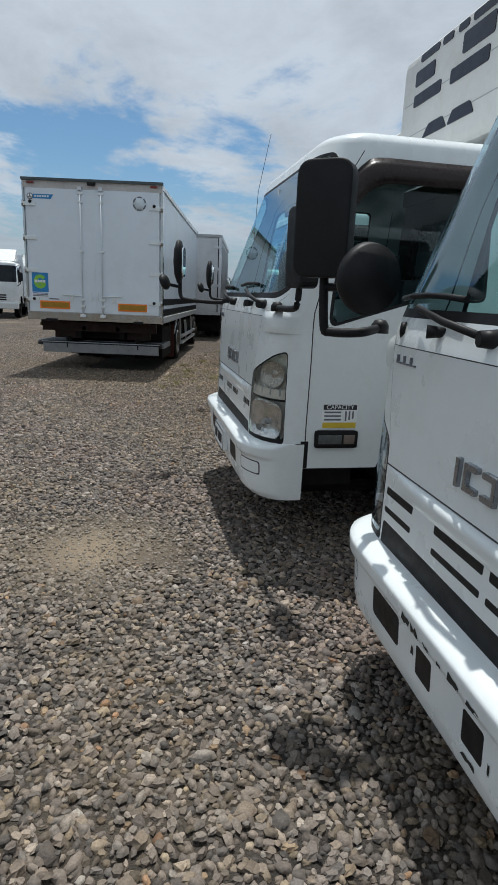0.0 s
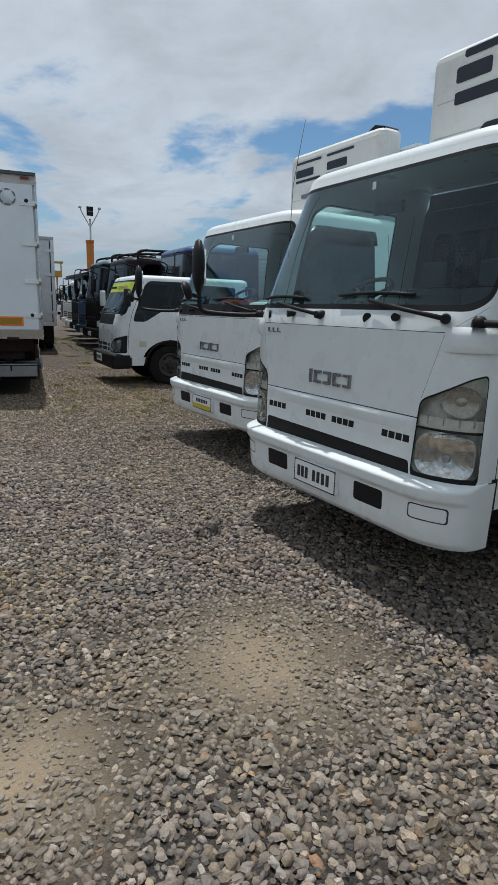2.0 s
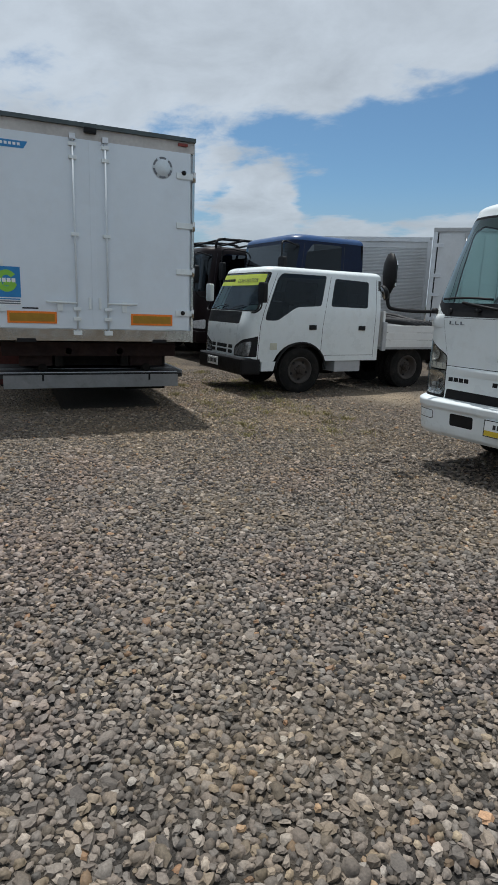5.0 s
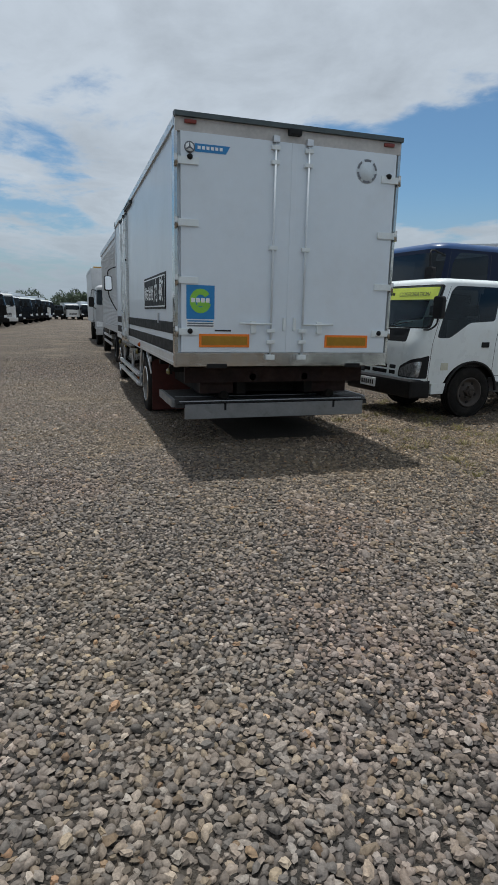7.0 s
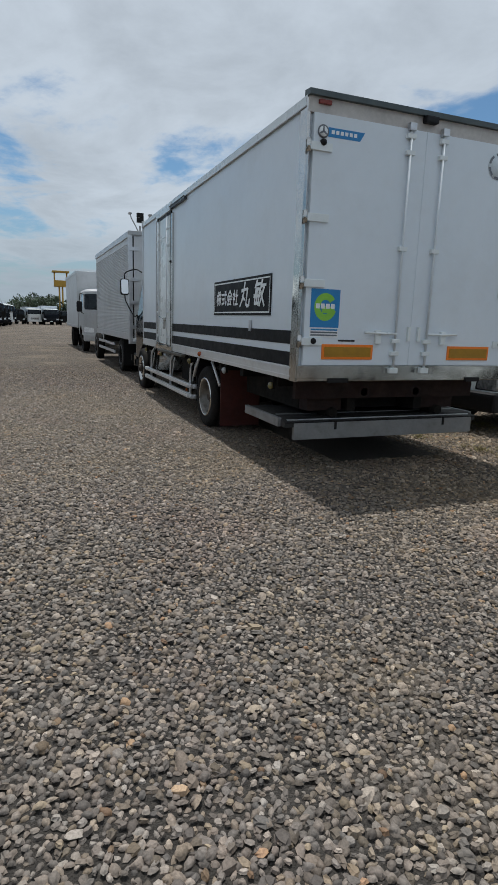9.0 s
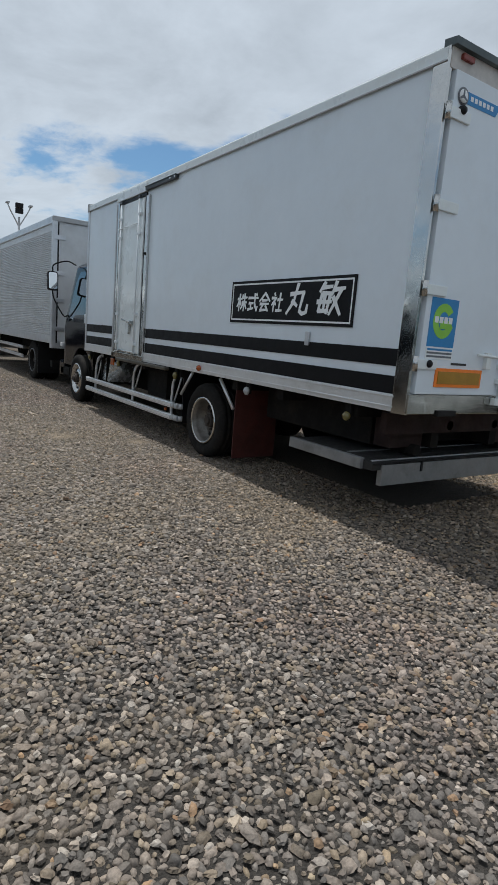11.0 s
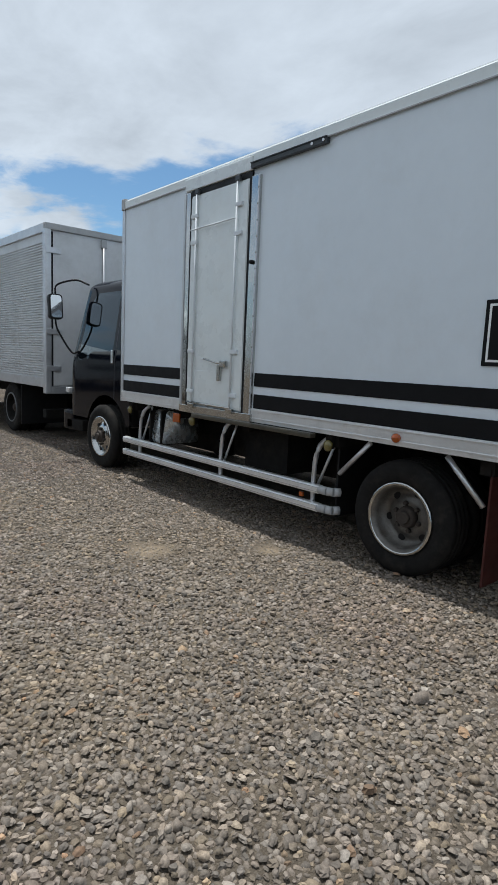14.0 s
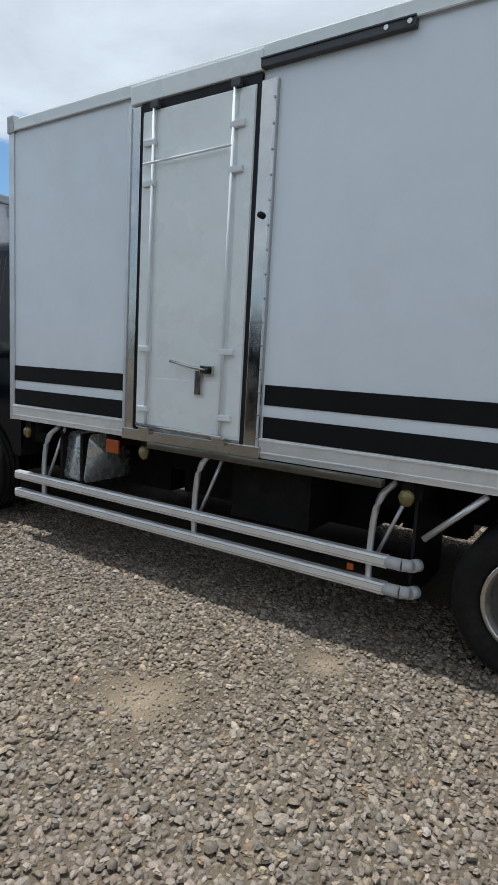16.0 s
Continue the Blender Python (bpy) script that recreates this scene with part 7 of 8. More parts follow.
def alu_van(m, label, w, length, zt, zb, cab_paint, ribs=True, group="", front=True):
    """A box lorry with corrugated sides; its rear stands at y = 0 and it looks along +y."""
    e = thing("box_lorry", label, "truck", m, group)
    h = w / 2
    bd = part("van_body", box(B(), -h + 0.02, h - 0.02, 0.02, length, zb, zt - 0.02, 0.01), ALUSHEET, e, "dull aluminium van body")
    for s in (-1, 1):
        if ribs:
            bm = B()
            n = int((zt - zb - 0.4) / 0.042)
            for k in range(n):
                z = zb + 0.16 + k * 0.042
                x0, x1 = sorted((s * (h - 0.022), s * (h + 0.002)))
                vs = [bm.verts.new((x, y, zz)) for y in (0.1, length - 0.05) for x, zz in ((s * (h - 0.021), z), (s * h, z + 0.01), (s * h, z + 0.026), (s * (h - 0.021), z + 0.036))]
                for i in range(3):
                    bm.faces.new((vs[i], vs[i + 1], vs[i + 5], vs[i + 4]))
            part("side_ribs", bm, ALUSHEET, bd)
        x0, x1 = sorted((s * (h - 0.03), s * (h + 0.012)))
        slab(bd, "top_rail", (x0, x1, 0, length, zt - 0.14, zt), ALU, 0.01)
        slab(bd, "bottom_rail", (x0, x1, 0, length, zb - 0.02, zb + 0.14), ALU, 0.006)
        slab(bd, "frame_post", (min(s * (h - 0.09), s * (h + 0.014)), max(s * (h - 0.09), s * (h + 0.014)), -0.02, 0.1, zb - 0.12, zt - 0.002), ALU, 0.02)
        d = slab(e, "rear_door", (min(s * 0.006, s * (h - 0.12)), max(s * 0.006, s * (h - 0.12)), -0.01, 0.04, zb + 0.02, zt - 0.16), ALUSHEET, 0.006, "grey aluminium rear door")
        slab(d, "door_seal", (min(s * (h - 0.12), s * (h - 0.09)), max(s * (h - 0.12), s * (h - 0.09)), -0.012, 0.03, zb, zt - 0.12), BLACKPL, 0)
        rod = bar(d, "lock_rod", [(s * 0.42, -0.035, zb), (s * 0.42, -0.035, zt - 0.14)], 0.02, ALU, 8)
        slab(rod, "rod_cam", (s * 0.42 - 0.05, s * 0.42 + 0.05, -0.06, -0.01, zt - 0.26, zt - 0.12), GREYPAINT, 0.01)
        for z in (zt - 0.42, zt - 1.15, zb + 0.9, zb + 0.3):
            slab(d, "hinge", (min(s * (h - 0.25), s * (h + 0.01)), max(s * (h - 0.25), s * (h + 0.01)), -0.035, -0.008, z - 0.045, z + 0.045), ALU, 0.008)
        # rims take the black chassis colour, for the shade under the body
        wheel(e, s * (h - 0.2), 1.9, 0.46, 0.46, 0.26, 0.27, s, CHASSIS, True, 6, 0.12, lip_mat=DARKFRAME)
        if front:
            wheel(e, s * (h - 0.2), length + 0.9, 0.46, 0.46, 0.26, 0.27, s, CHASSIS, False, 6, 0.03, lip_mat=DARKFRAME)
        for z in (0.72, 0.50):
            slab(e, "guard_bar", (min(s * (h - 0.06), s * (h - 0.02)), max(s * (h - 0.06), s * (h - 0.02)), 2.7, length - 0.3, z - 0.04, z + 0.04), ALU, 0.01)
        slab(e, "mud_flap", (min(s * 0.5, s * (h - 0.05)), max(s * 0.5, s * (h - 0.05)), 1.28, 1.30, 0.2, 0.92), BLACKPL, 0.004)
    slab(bd, "top_frame", (-h - 0.016, h + 0.016, -0.024, 0.06, zt - 0.10, zt + 0.003), GREYPAINT, 0.02)
    slab(bd, "sill", (-h, h, -0.015, 0.06, zb - 0.12, zb), ALU, 0.006)
    bm = B()
    for s in (-1, 1):
        box(bm, s * 0.42 - 0.05, s * 0.42 + 0.05, 0.2, length + 1.6, 0.60, 0.90)
    box(bm, -h + 0.1, h - 0.1, 0.25, 0.4, 0.42, 0.56)
    box(bm, -0.4, 0.4, 2.6, 5.0, 0.4, 0.8)
    cyl(bm, (-h + 0.2, 1.9, 0.46), (h - 0.2, 1.9, 0.46), 0.09)
    part("chassis", bm, CHASSIS, e)
    pl = slab(e, "number_plate", (-0.85, -0.45, 0.20, 0.22, 0.60, 0.78), WHITEFILM, 0.004)
    for k in range(4):
        slab(pl, "plate_bar", (-0.79 + 0.08 * k, -0.74 + 0.08 * k, 0.195, 0.2005, 0.64, 0.73), DARKTEXT, 0)
    if front:
        c = Cab([(0.5, 1.16), (1.6, 1.16), (2.6, 1.08)], [(0.45, 0.0), (1.5, 0.02), (2.6, 0.3)], rx=0.4, ry=0.3, back=1.7, low=0.66, high=2.55, rise=0.12)
        f = new("cab")
        f.parent = e
        f.matrix_basis = pose(0, length + 1.95, 0, 0, 0, 180)
        plain_cab(f, c, cab_paint, arch=(1.05, 0.46, 0.56), belt=1.6)
    return e


alu_van(pose(0.42, 10.1, 0, 0, 0, 0), "long grey aluminium box lorry with ribbed sides on gravel", 2.84, 6.5, 3.58, 0.97, WHITEOLD)

# ---- crew-cab flatbed beyond the white row ----
crew = thing("crew_cab_lorry", "white crew-cab flatbed lorry with lime sun strip on gravel", "truck", pose(2.47, 2.19, 0, 0, 0, -83.5) @ Matrix.Diagonal((1, 1.055, 1, 1)))
cabD = Cab([(0.4, 0.84), (1.4, 0.85), (2.05, 0.77)], [(0.4, 0.0), (0.7, 0.0), (1.15, 0.03), (1.4, 0.09), (2.04, 0.36)], rx=0.22, ry=0.17, back=2.65, low=0.56, high=2.03, rise=0.09)
F, S = cabD.front, cabD.side
reg = []
for s in (-1, 1):
    reg.append(("lamp_bezel", rounded([(F(s * 0.43), 0.64), (S(0.27, s), 0.64), (S(0.27, s), 0.985), (F(s * 0.70), 0.92), (F(s * 0.45), 0.80)], 0.03)))
    reg.append(("headlight", rounded([(F(s * 0.45), 0.66), (F(s * 0.81), 0.655), (F(s * 0.825), 0.90), (F(s * 0.70), 0.87), (F(s * 0.47), 0.775)], 0.035)))
    w1 = [(S(0.345, s), 1.24), (S(0.57, s), 1.24), (S(0.88, s), 1.47), (S(1.36, s), 1.50), (S(1.36, s), 2.01), (S(0.40, s), 2.01), (S(0.335, s), 1.93)]
    w2 = [(S(1.56, s), 1.50), (S(2.36, s), 1.49), (S(2.36, s), 1.95), (S(1.56, s), 1.975)]
    reg += [("side_window", rounded(w1, 0.05)), ("side_window", rounded(w2, 0.05))]
    for yy, z0 in ((0.29, 0.57), (1.46, 0.62), (2.55, 0.62)):
        reg.append(("seam", [(S(yy, s) - 0.004, z0), (S(yy, s) + 0.004, z0), (S(yy, s) + 0.004, 2.0), (S(yy, s) - 0.004, 2.0)]))
    reg.append(("seam", [(S(1.46, s), 0.655), (S(2.55, s), 0.655), (S(2.55, s), 0.662), (S(1.46, s), 0.662)]))
    reg.append(("-", [(S(1.05 + 0.50 * math.cos(a), s), max(0.559, 0.42 + 0.47 * math.sin(a))) for a in [math.pi * k / 18 for k in range(19)]]))
reg.append(("front_panel", rounded([(F(-0.70), 1.17), (F(0.52), 1.17), (F(0.54), 1.37), (F(-0.72), 1.37)], 0.03)))
for xa, xb in ((-0.44, -0.29), (-0.23, 0.15), (0.21, 0.36)):
    for j in range(2):
        za = 0.665 + 0.085 * j
        reg.append(("grille_slot", rounded([(F(xa), za), (F(xb), za), (F(xb), za + 0.06), (F(xa), za + 0.06)], 0.015)))
ws = [(F(-0.832), 1.375), (F(0.832), 1.375), (F(0.834), 2.02), (F(-0.834), 2.02)]
reg.append(("windscreen_seal", rounded(ws, 0.05)))
reg.append(("windscreen", rounded([(F(-0.815), 1.395), (F(0.815), 1.395), (F(0.82), 2.00), (F(-0.82), 2.00)], 0.05)))
reg.append(("sun_strip", [(F(-0.80), 1.80), (F(0.80), 1.80), (F(0.80), 1.985), (F(-0.80), 1.985)]))
p = cabD.panel(reg)
cd = part("cab", p.pop(""), WHITE, crew, "white crew cab shell")
for n, q in p.items():
    for piece in pieces(q):
        part(n, piece, {"headlight": mat("smoked_lamp", (0.42, 0.43, 0.44), 0.12, metal=0.7, vary=0.6, scale=22), "side_window": DARKGLASS, "seam": DARKTEXT, "lamp_bezel": BLACKPL, "front_panel": BLACKPL, "grille_slot": BLACKPL, "windscreen_seal": BLACKPL, "windscreen": GLASS, "sun_strip": LIMEFILM}[n],
             crew if n in ("headlight", "windscreen", "side_window") else cd)
part("roof", cabD.roof(), WHITE, cd)
for k in range(8):
    u = F(-0.70 + 0.07 * k)
    a = cabD.place(u, 1.885, 0.004)
    slab(cd, "strip_bar", (a.x - 0.024, a.x + 0.024, a.y - 0.003, a.y + 0.003, 1.86, 1.91), DARKTEXT, 0)
mt = Matrix.Translation(cabD.place(F(0.33), 1.877, 0.012)) @ Matrix.Rotation(radians(70), 4, "X")
letters("CORPORATION", 0.100, cd, mt, DARKTEXT, depth=0.0005)
part("rear_wall", box(B(), -0.80, 0.80, 2.60, 2.64, 0.58, 1.98), CABIN, cd)
part("dashboard", box(B(), -0.62, 0.62, 0.30, 0.60, 0.9, 1.37, 0.03), DASH, cd)
for x in (-0.42, 0.42):
    for y in (1.25, 2.35):
        st = part("seat", box(B(), x - 0.24, x + 0.24, y, y + 0.14, 0.95, 1.55, 0.05), SEATCLOTH, cd)
        part("headrest", box(B(), x - 0.12, x + 0.12, y + 0.02, y + 0.12, 1.57, 1.74, 0.03), SEATCLOTH, st)
bp = part("bumper", box(B(), -0.85, 0.85, -0.07, 0.29, 0.34, 0.625, 0.06, 3), BLACKPL, crew, "black plastic bumper")
pl = slab(crew, "number_plate", (-0.42, -0.02, -0.085, -0.07, 0.43, 0.57), WHITEFILM, 0.003)
for k in range(6):
    slab(pl, "plate_bar", (-0.385 + 0.058 * k, -0.35 + 0.058 * k, -0.0875, -0.0845, 0.465, 0.535), DARKTEXT, 0)
for s in (-1, 1):
    bar(crew, "mirror_arm", curve_pts([cabD.place(F(s * 0.78), 1.36, 0.02), (s * 0.93, 0.12, 1.37), (s * 1.0, 0.17, 1.45), (s * 1.0, 0.18, 1.6)], 4), 0.014, BLACKPL)
    mirror(crew, s * 1.0, 0.19, 1.68, 0.17, 0.32, 0.07, 1, tilt=0.1, mate=BLACKPL if s > 0 else WHITE)
    for y in (1.24, 2.26):
        x0, x1 = sorted((s * 0.845, s * 0.865))
        slab(crew, "door_handle", (x0, x1, y - 0.07, y + 0.07, 1.10, 1.18), BLACKPL, 0.008)
    wheel(crew, s * 0.72, 1.05, 0.40, 0.40, 0.21, 0.22, s, mat("dull_brown_rim", (0.055, 0.046, 0.040), 0.7, vary=0.2), False, 5, 0.03, lip_mat=MATS["dull_brown_rim"])
    wheel(crew, s * 0.68, 3.45, 0.40, 0.40, 0.21, 0.22, s, MATS["dull_brown_rim"], True, 5, 0.08, lip_mat=MATS["dull_brown_rim"])
    x0, x1 = sorted((s * 0.86, s * 0.90))
    for k in range(3):
        slab(crew, "bed_plank", (x0, x1, 2.78, 5.6, 0.80 + 0.137 * k, 0.93 + 0.137 * k), WHITEOLD, 0.006)
    slab(crew, "bed_post", (min(s * 0.84, s * 0.91), max(s * 0.84, s * 0.91), 2.70, 2.78, 0.74, 1.26), GREYPAINT, 0.008)
    slab(crew, "wheel_housing", (min(s * 0.5, s * 0.80), max(s * 0.5, s * 0.80), 0.62, 1.50, 0.80, 0.88), BLACKPL, 0.01)
for s in (-1, 1):
    x0, x1 = sorted((s * 0.78, s * 0.846))
    bm = prism(B(), [(0.30, 0.40), (0.52, 0.40), (0.56, 0.562), (0.30, 0.562)], "x", x0, x1, 0.008)
    part("side_skirt", bm, WHITE, cd)
    bm = B()
    pts = [(s * 0.835, 1.05 + 0.485 * math.cos(a), 0.42 + 0.455 * math.sin(a)) for a in [math.pi * k / 20 for k in range(21)]]
    bar(crew, "arch_trim", pts, 0.022, BLACKPL, 6)
for x in (-0.50, 0.12):
    a, b = cabD.place(F(x), 1.40, 0.02), cabD.place(F(x + 0.42), 1.47, 0.022)
    bar(crew, "wiper", [a, (a + b) / 2 + Vector((0, -0.01, 0.01)), b], 0.008, BLACKPL, 6)
slab(crew, "load_sticker", (0.843, 0.851, 0.44, 0.57, 0.76, 0.87), mat("pale_sticker", (0.52, 0.52, 0.42), 0.5), 0)
slab(crew, "bed_floor", (-0.88, 0.88, 2.70, 5.6, 0.76, 0.81), GREYPAINT, 0.005)
slab(crew, "head_board", (-0.88, 0.88, 2.70, 2.75, 0.80, 1.45), WHITEOLD, 0.006)
slab(crew, "tail_board", (-0.86, 0.86, 5.55, 5.6, 0.81, 1.2), WHITEOLD, 0.006)
slab(crew, "tool_box", (0.45, 0.82, 1.75, 2.3, 0.36, 0.58), GREYPAINT, 0.01)
bm = B()
for s in (-1, 1):
    box(bm, s * 0.38 - 0.04, s * 0.38 + 0.04, 0.3, 5.5, 0.50, 0.74)
box(bm, -0.38, 0.38, 0.4, 1.8, 0.34, 0.6)
cyl(bm, (-0.6, 1.05, 0.40), (0.6, 1.05, 0.40), 0.06)
cyl(bm, (-0.6, 3.45, 0.40), (0.6, 3.45, 0.40), 0.07)
part("chassis", bm, CHASSIS, crew)
gear = thing("coiled_hoses", "dark rubber hoses heaped on the flatbed", "hoses", pose(2.47, 2.19, 0, 0, 0, -83.5) @ Matrix.Diagonal((1, 1.055, 1, 1)))
for k in range(5):
    y0 = 2.95 + 0.12 * k
    bar(gear, "hose", curve_pts([(-0.6 + 0.2 * k, y0, 0.86), (-0.2, y0 + 0.2, 1.15 + 0.05 * k), (0.4, y0 + 0.1 * k, 1.28), (0.7, y0 + 0.7, 1.20), (0.3, y0 + 1.2, 1.0), (0.2, y0 + 1.3, 0.86)], 6), 0.05, BLACKPL, 8)

# ---- large forward-control lorries ----


def big_lorry(m, label, paint, roof_paint=None, half=1.20, high=2.85, body=None, body_h=3.3, length=6.0, rack=False, deflector=False, group="", visor=False, plain=False):
    """A large lorry that looks along -y from y = 0."""
    e = thing("large_lorry", label, "truck", m, group)
    c = Cab([(0.5, half), (1.7, half), (high, half - 0.09)], [(0.4, 0.0), (1.6, 0.02), (high, 0.22)], rx=0.35, ry=0.28, back=2.1, low=0.72, high=high - 0.12, rise=0.14)
    f = new("cab")
    f.parent = e
    body_ob = plain_cab(f, c, paint, arch=(1.35, 0.48, 0.62), belt=1.75, win_back=1.45)
    if roof_paint:
        part("roof_panel", c.roof(), roof_paint, f).location = (0, 0, 0.006)
    if visor:
        part("sun_visor", prism(B(), [(-0.18, high - 0.30), (-0.14, high - 0.12), (0.25, high - 0.06), (0.25, high - 0.10)], "x", -half + 0.1, half - 0.1), BLACKPL, f)
    if deflector:
        part("wind_deflector", prism(B(), [(0.45, high + 0.02), (1.3, high + 0.62), (1.9, high + 0.66), (1.9, high + 0.02)], "x", -half + 0.15, half - 0.15, 0.06), paint, f, smooth=False)
    for s in (-1, 1):
        bar(e, "mirror_arm", curve_pts([(s * (half - 0.08), 0.35, high - 0.25), (s * (half + 0.12), -0.15, high - 0.2), (s * (half + 0.18), -0.22, high - 0.45), (s * (half + 0.18), -0.2, 1.75), (s * (half - 0.02), 0.2, 1.6)], 5), 0.016, BLACKPL)
        mirror(e, s * (half + 0.18), -0.20, high - 0.72, 0.22, 0.42, 0.09, 1)
        wheel(e, s * (half - 0.2), 1.35, 0.49, 0.49, 0.27, 0.29, s, CHASSIS, False, 6, 0.04, plain, lip_mat=CHASSIS)
        wheel(e, s * (half - 0.2), 2.4 + length * 0.68, 0.49, 0.49, 0.27, 0.29, s, CHASSIS, True, 6, 0.12, plain, lip_mat=CHASSIS)
    slab(e, "number_plate", (-0.2, 0.2, -0.08, -0.06, 0.52, 0.66), WHITEFILM, 0.003)
    bm = B()
    for s in (-1, 1):
        box(bm, s * 0.42 - 0.05, s * 0.42 + 0.05, 0.3, 2.2 + length, 0.68, 0.98)
    box(bm, -half + 0.15, half - 0.15, 2.2, 3.2, 0.5, 0.95)
    part("chassis", bm, CHASSIS, e)
    if body:
        vb = part("load_body", box(B(), -half - 0.03, half + 0.03, 2.3, 2.3 + length, 1.0, body_h, 0.03), body, e)
        for s in (-1, 1):
            slab(vb, "body_rail", (min(s * (half + 0.0), s * (half + 0.05)), max(s * (half + 0.0), s * (half + 0.05)), 2.28, 2.32 + length, body_h - 0.12, body_h + 0.01), ALU, 0.01)
            slab(vb, "body_rail", (min(s * (half + 0.0), s * (half + 0.05)), max(s * (half + 0.0), s * (half + 0.05)), 2.28, 2.32 + length, 0.98, 1.1), ALU, 0.01)
    if rack:
        for x in (-half + 0.15, half - 0.15):
            bar(e, "roof_rack", curve_pts([(x, 0.5, high - 0.03), (x, 0.55, high + 0.16), (x * 0.6, 1.1, high + 0.24), (x * 0.6, 2.0, high + 0.22), (x, 2.2, high - 0.1)], 5), 0.035, BLACKPL)
        for y in (0.8, 1.4, 2.0):
            bar(e, "rack_bar", [(-half + 0.25, y, high + 0.18), (half - 0.25, y, high + 0.22)], 0.028, BLACKPL)
    return e


BLUE = mat("deep_blue_paint", (0.010, 0.055, 0.17), 0.35, vary=0.12, scale=2, coat=0.15)
DARKBLUE = mat("blue_black_paint", (0.003, 0.009, 0.032), 0.35, spec=0.25, vary=0.15, scale=2)
MAROON = mat("maroon_paint", (0.010, 0.005, 0.006), 0.45, spec=0.25, vary=0.2, scale=2)
TEAL = mat("dull_teal_paint", (0.03, 0.085, 0.10), 0.4, vary=0.15, scale=2)
MIDBLUE = mat("faded_blue_paint", (0.02, 0.10, 0.22), 0.45, vary=0.15, scale=2)
ROWD = "row of dark lorries"
big_lorry(pose(4.32, 5.15, 0, 0, 0, -83), "dark blue-black lorry cab with bright blue roof", DARKBLUE, BLUE, high=2.98, body=None, length=1.2, group=ROWD)
big_lorry(pose(3.35, 8.05, 0, 0, 0, -83), "dark maroon lorry with roof rack of bent tubes", MAROON, None, high=2.88, body=CHASSIS, body_h=2.6, length=1.5, rack=True, group=ROWD)
big_lorry(pose(3.0, 10.95, 0, 0, 0, -83), "dull teal and black lorry with roof rack", CHASSIS, TEAL, high=2.95, body=CHASSIS, body_h=2.5, length=2.5, rack=True, group=ROWD)
big_lorry(pose(2.95, 13.9, 0, 0, 0, -83), "black lorry with faded blue bumper", MIDBLUE, CHASSIS, high=2.8, body=CHASSIS, body_h=2.4, visor=True, group=ROWD)
big_lorry(pose(2.9, 17.2, 0, 0, 0, -83), "dark lorry with black sun visor", CHASSIS, None, high=2.9, body=CHASSIS, body_h=2.6, rack=True, visor=True, group=ROWD)
big_lorry(pose(2.9, 21.0, 0, 0, 0, -83), "white lorry far down the row", WHITEOLD, None, high=2.7, body=GREYPAINT, body_h=2.8, group=ROWD)
big_lorry(pose(3.0, 27.0, 0, 0, 0, -83), "white lorry far down the row", WHITEOLD, None, high=2.7, body=GREYPAINT, body_h=2.8, group=ROWD)
big_lorry(pose(3.2, 34.0, 0, 0, 0, -83), "dark lorry far down the row", DARKBLUE, None, high=2.8, body=CHASSIS, body_h=2.8, group=ROWD)

# aluminium vans parked behind the row
alu_van(pose(9.95, 4.2, 0, 0, 0, -40), "grey aluminium box lorry with dark steel corner posts", 2.4, 7.5, 3.52, 1.0, WHITEOLD, ribs=True, front=False)
alu_van(pose(11.45, 8.2, 0, 0, 0, 55), "short grey ribbed aluminium box lorry parked sideways", 2.3, 3.5, 3.62, 1.0, WHITEOLD, ribs=True, front=False)

# the white lorry ahead of the aluminium van, facing back down the lane
big_lorry(pose(0.12, 20.4, 0, 0, 0, 0), "white lorry facing the lane with grey box body", GREYPAINT, None, half=1.18, high=2.6, body=ALUSHEET, body_h=3.45, group="lane lorries")

# lorries along the far side of the lane
LEFT = "row along the far side"
big_lorry(pose(-9.75, 18.2, 0, 0, 0, 14), "white lorry with tall wind deflector", WHITE, None, high=2.75, body=WHITEBOX, body_h=3.2, deflector=True, group=LEFT)
big_lorry(pose(-8.7, 23.0, 0, 0, 0, 14), "white lorry with tall wind deflector", WHITE, None, high=2.75, body=WHITEBOX, body_h=3.2, deflector=True, group=LEFT)
far_white = big_lorry(pose(-7.6, 34.0, 0, 0, 0, 40), "white lorry in the far row", WHITEOLD, None, high=2.7, body=WHITEBOX, body_h=3.0, group=LEFT, plain=True)
far_dark = big_lorry(pose(-7.0, 52.5, 0, 0, 0, 38), "dark lorry with white canopy in the far row", NAVY, WHITE, high=2.6, body=WHITEBOX, body_h=3.1, group=LEFT, plain=True)
far_black = big_lorry(pose(-7.35, 42.0, 0, 0, 0, 40), "black lorry in the far row", CHASSIS, NAVY, high=2.6, body=CHASSIS, body_h=2.7, group=LEFT, plain=True)
for k, (src, y) in enumerate(((far_white, 38.0), (far_white, 46.5), (far_dark, 57.0), (far_dark, 62.0), (far_black, 66.5), (far_dark, 71.0), (far_white, 76.0), (far_dark, 80.5))):
    copy_thing(src, pose(-8.0 + (y - 34) * 0.075, y, 0, 0, 0, 40 - 3 * (k % 3)))
order = (far_black, far_white, far_dark, far_black, far_white, far_black, far_dark, far_black, far_dark)
for k in range(9):
    q = 0.82 + 0.05 * (k % 3)
    copy_thing(order[k], pose(-3.4 + 2.35 * k, 90 + 0.9 * (k % 2), 0, 0, 0, 10 - 3 * k) @ Matrix.Diagonal((q, q, q, 1)))

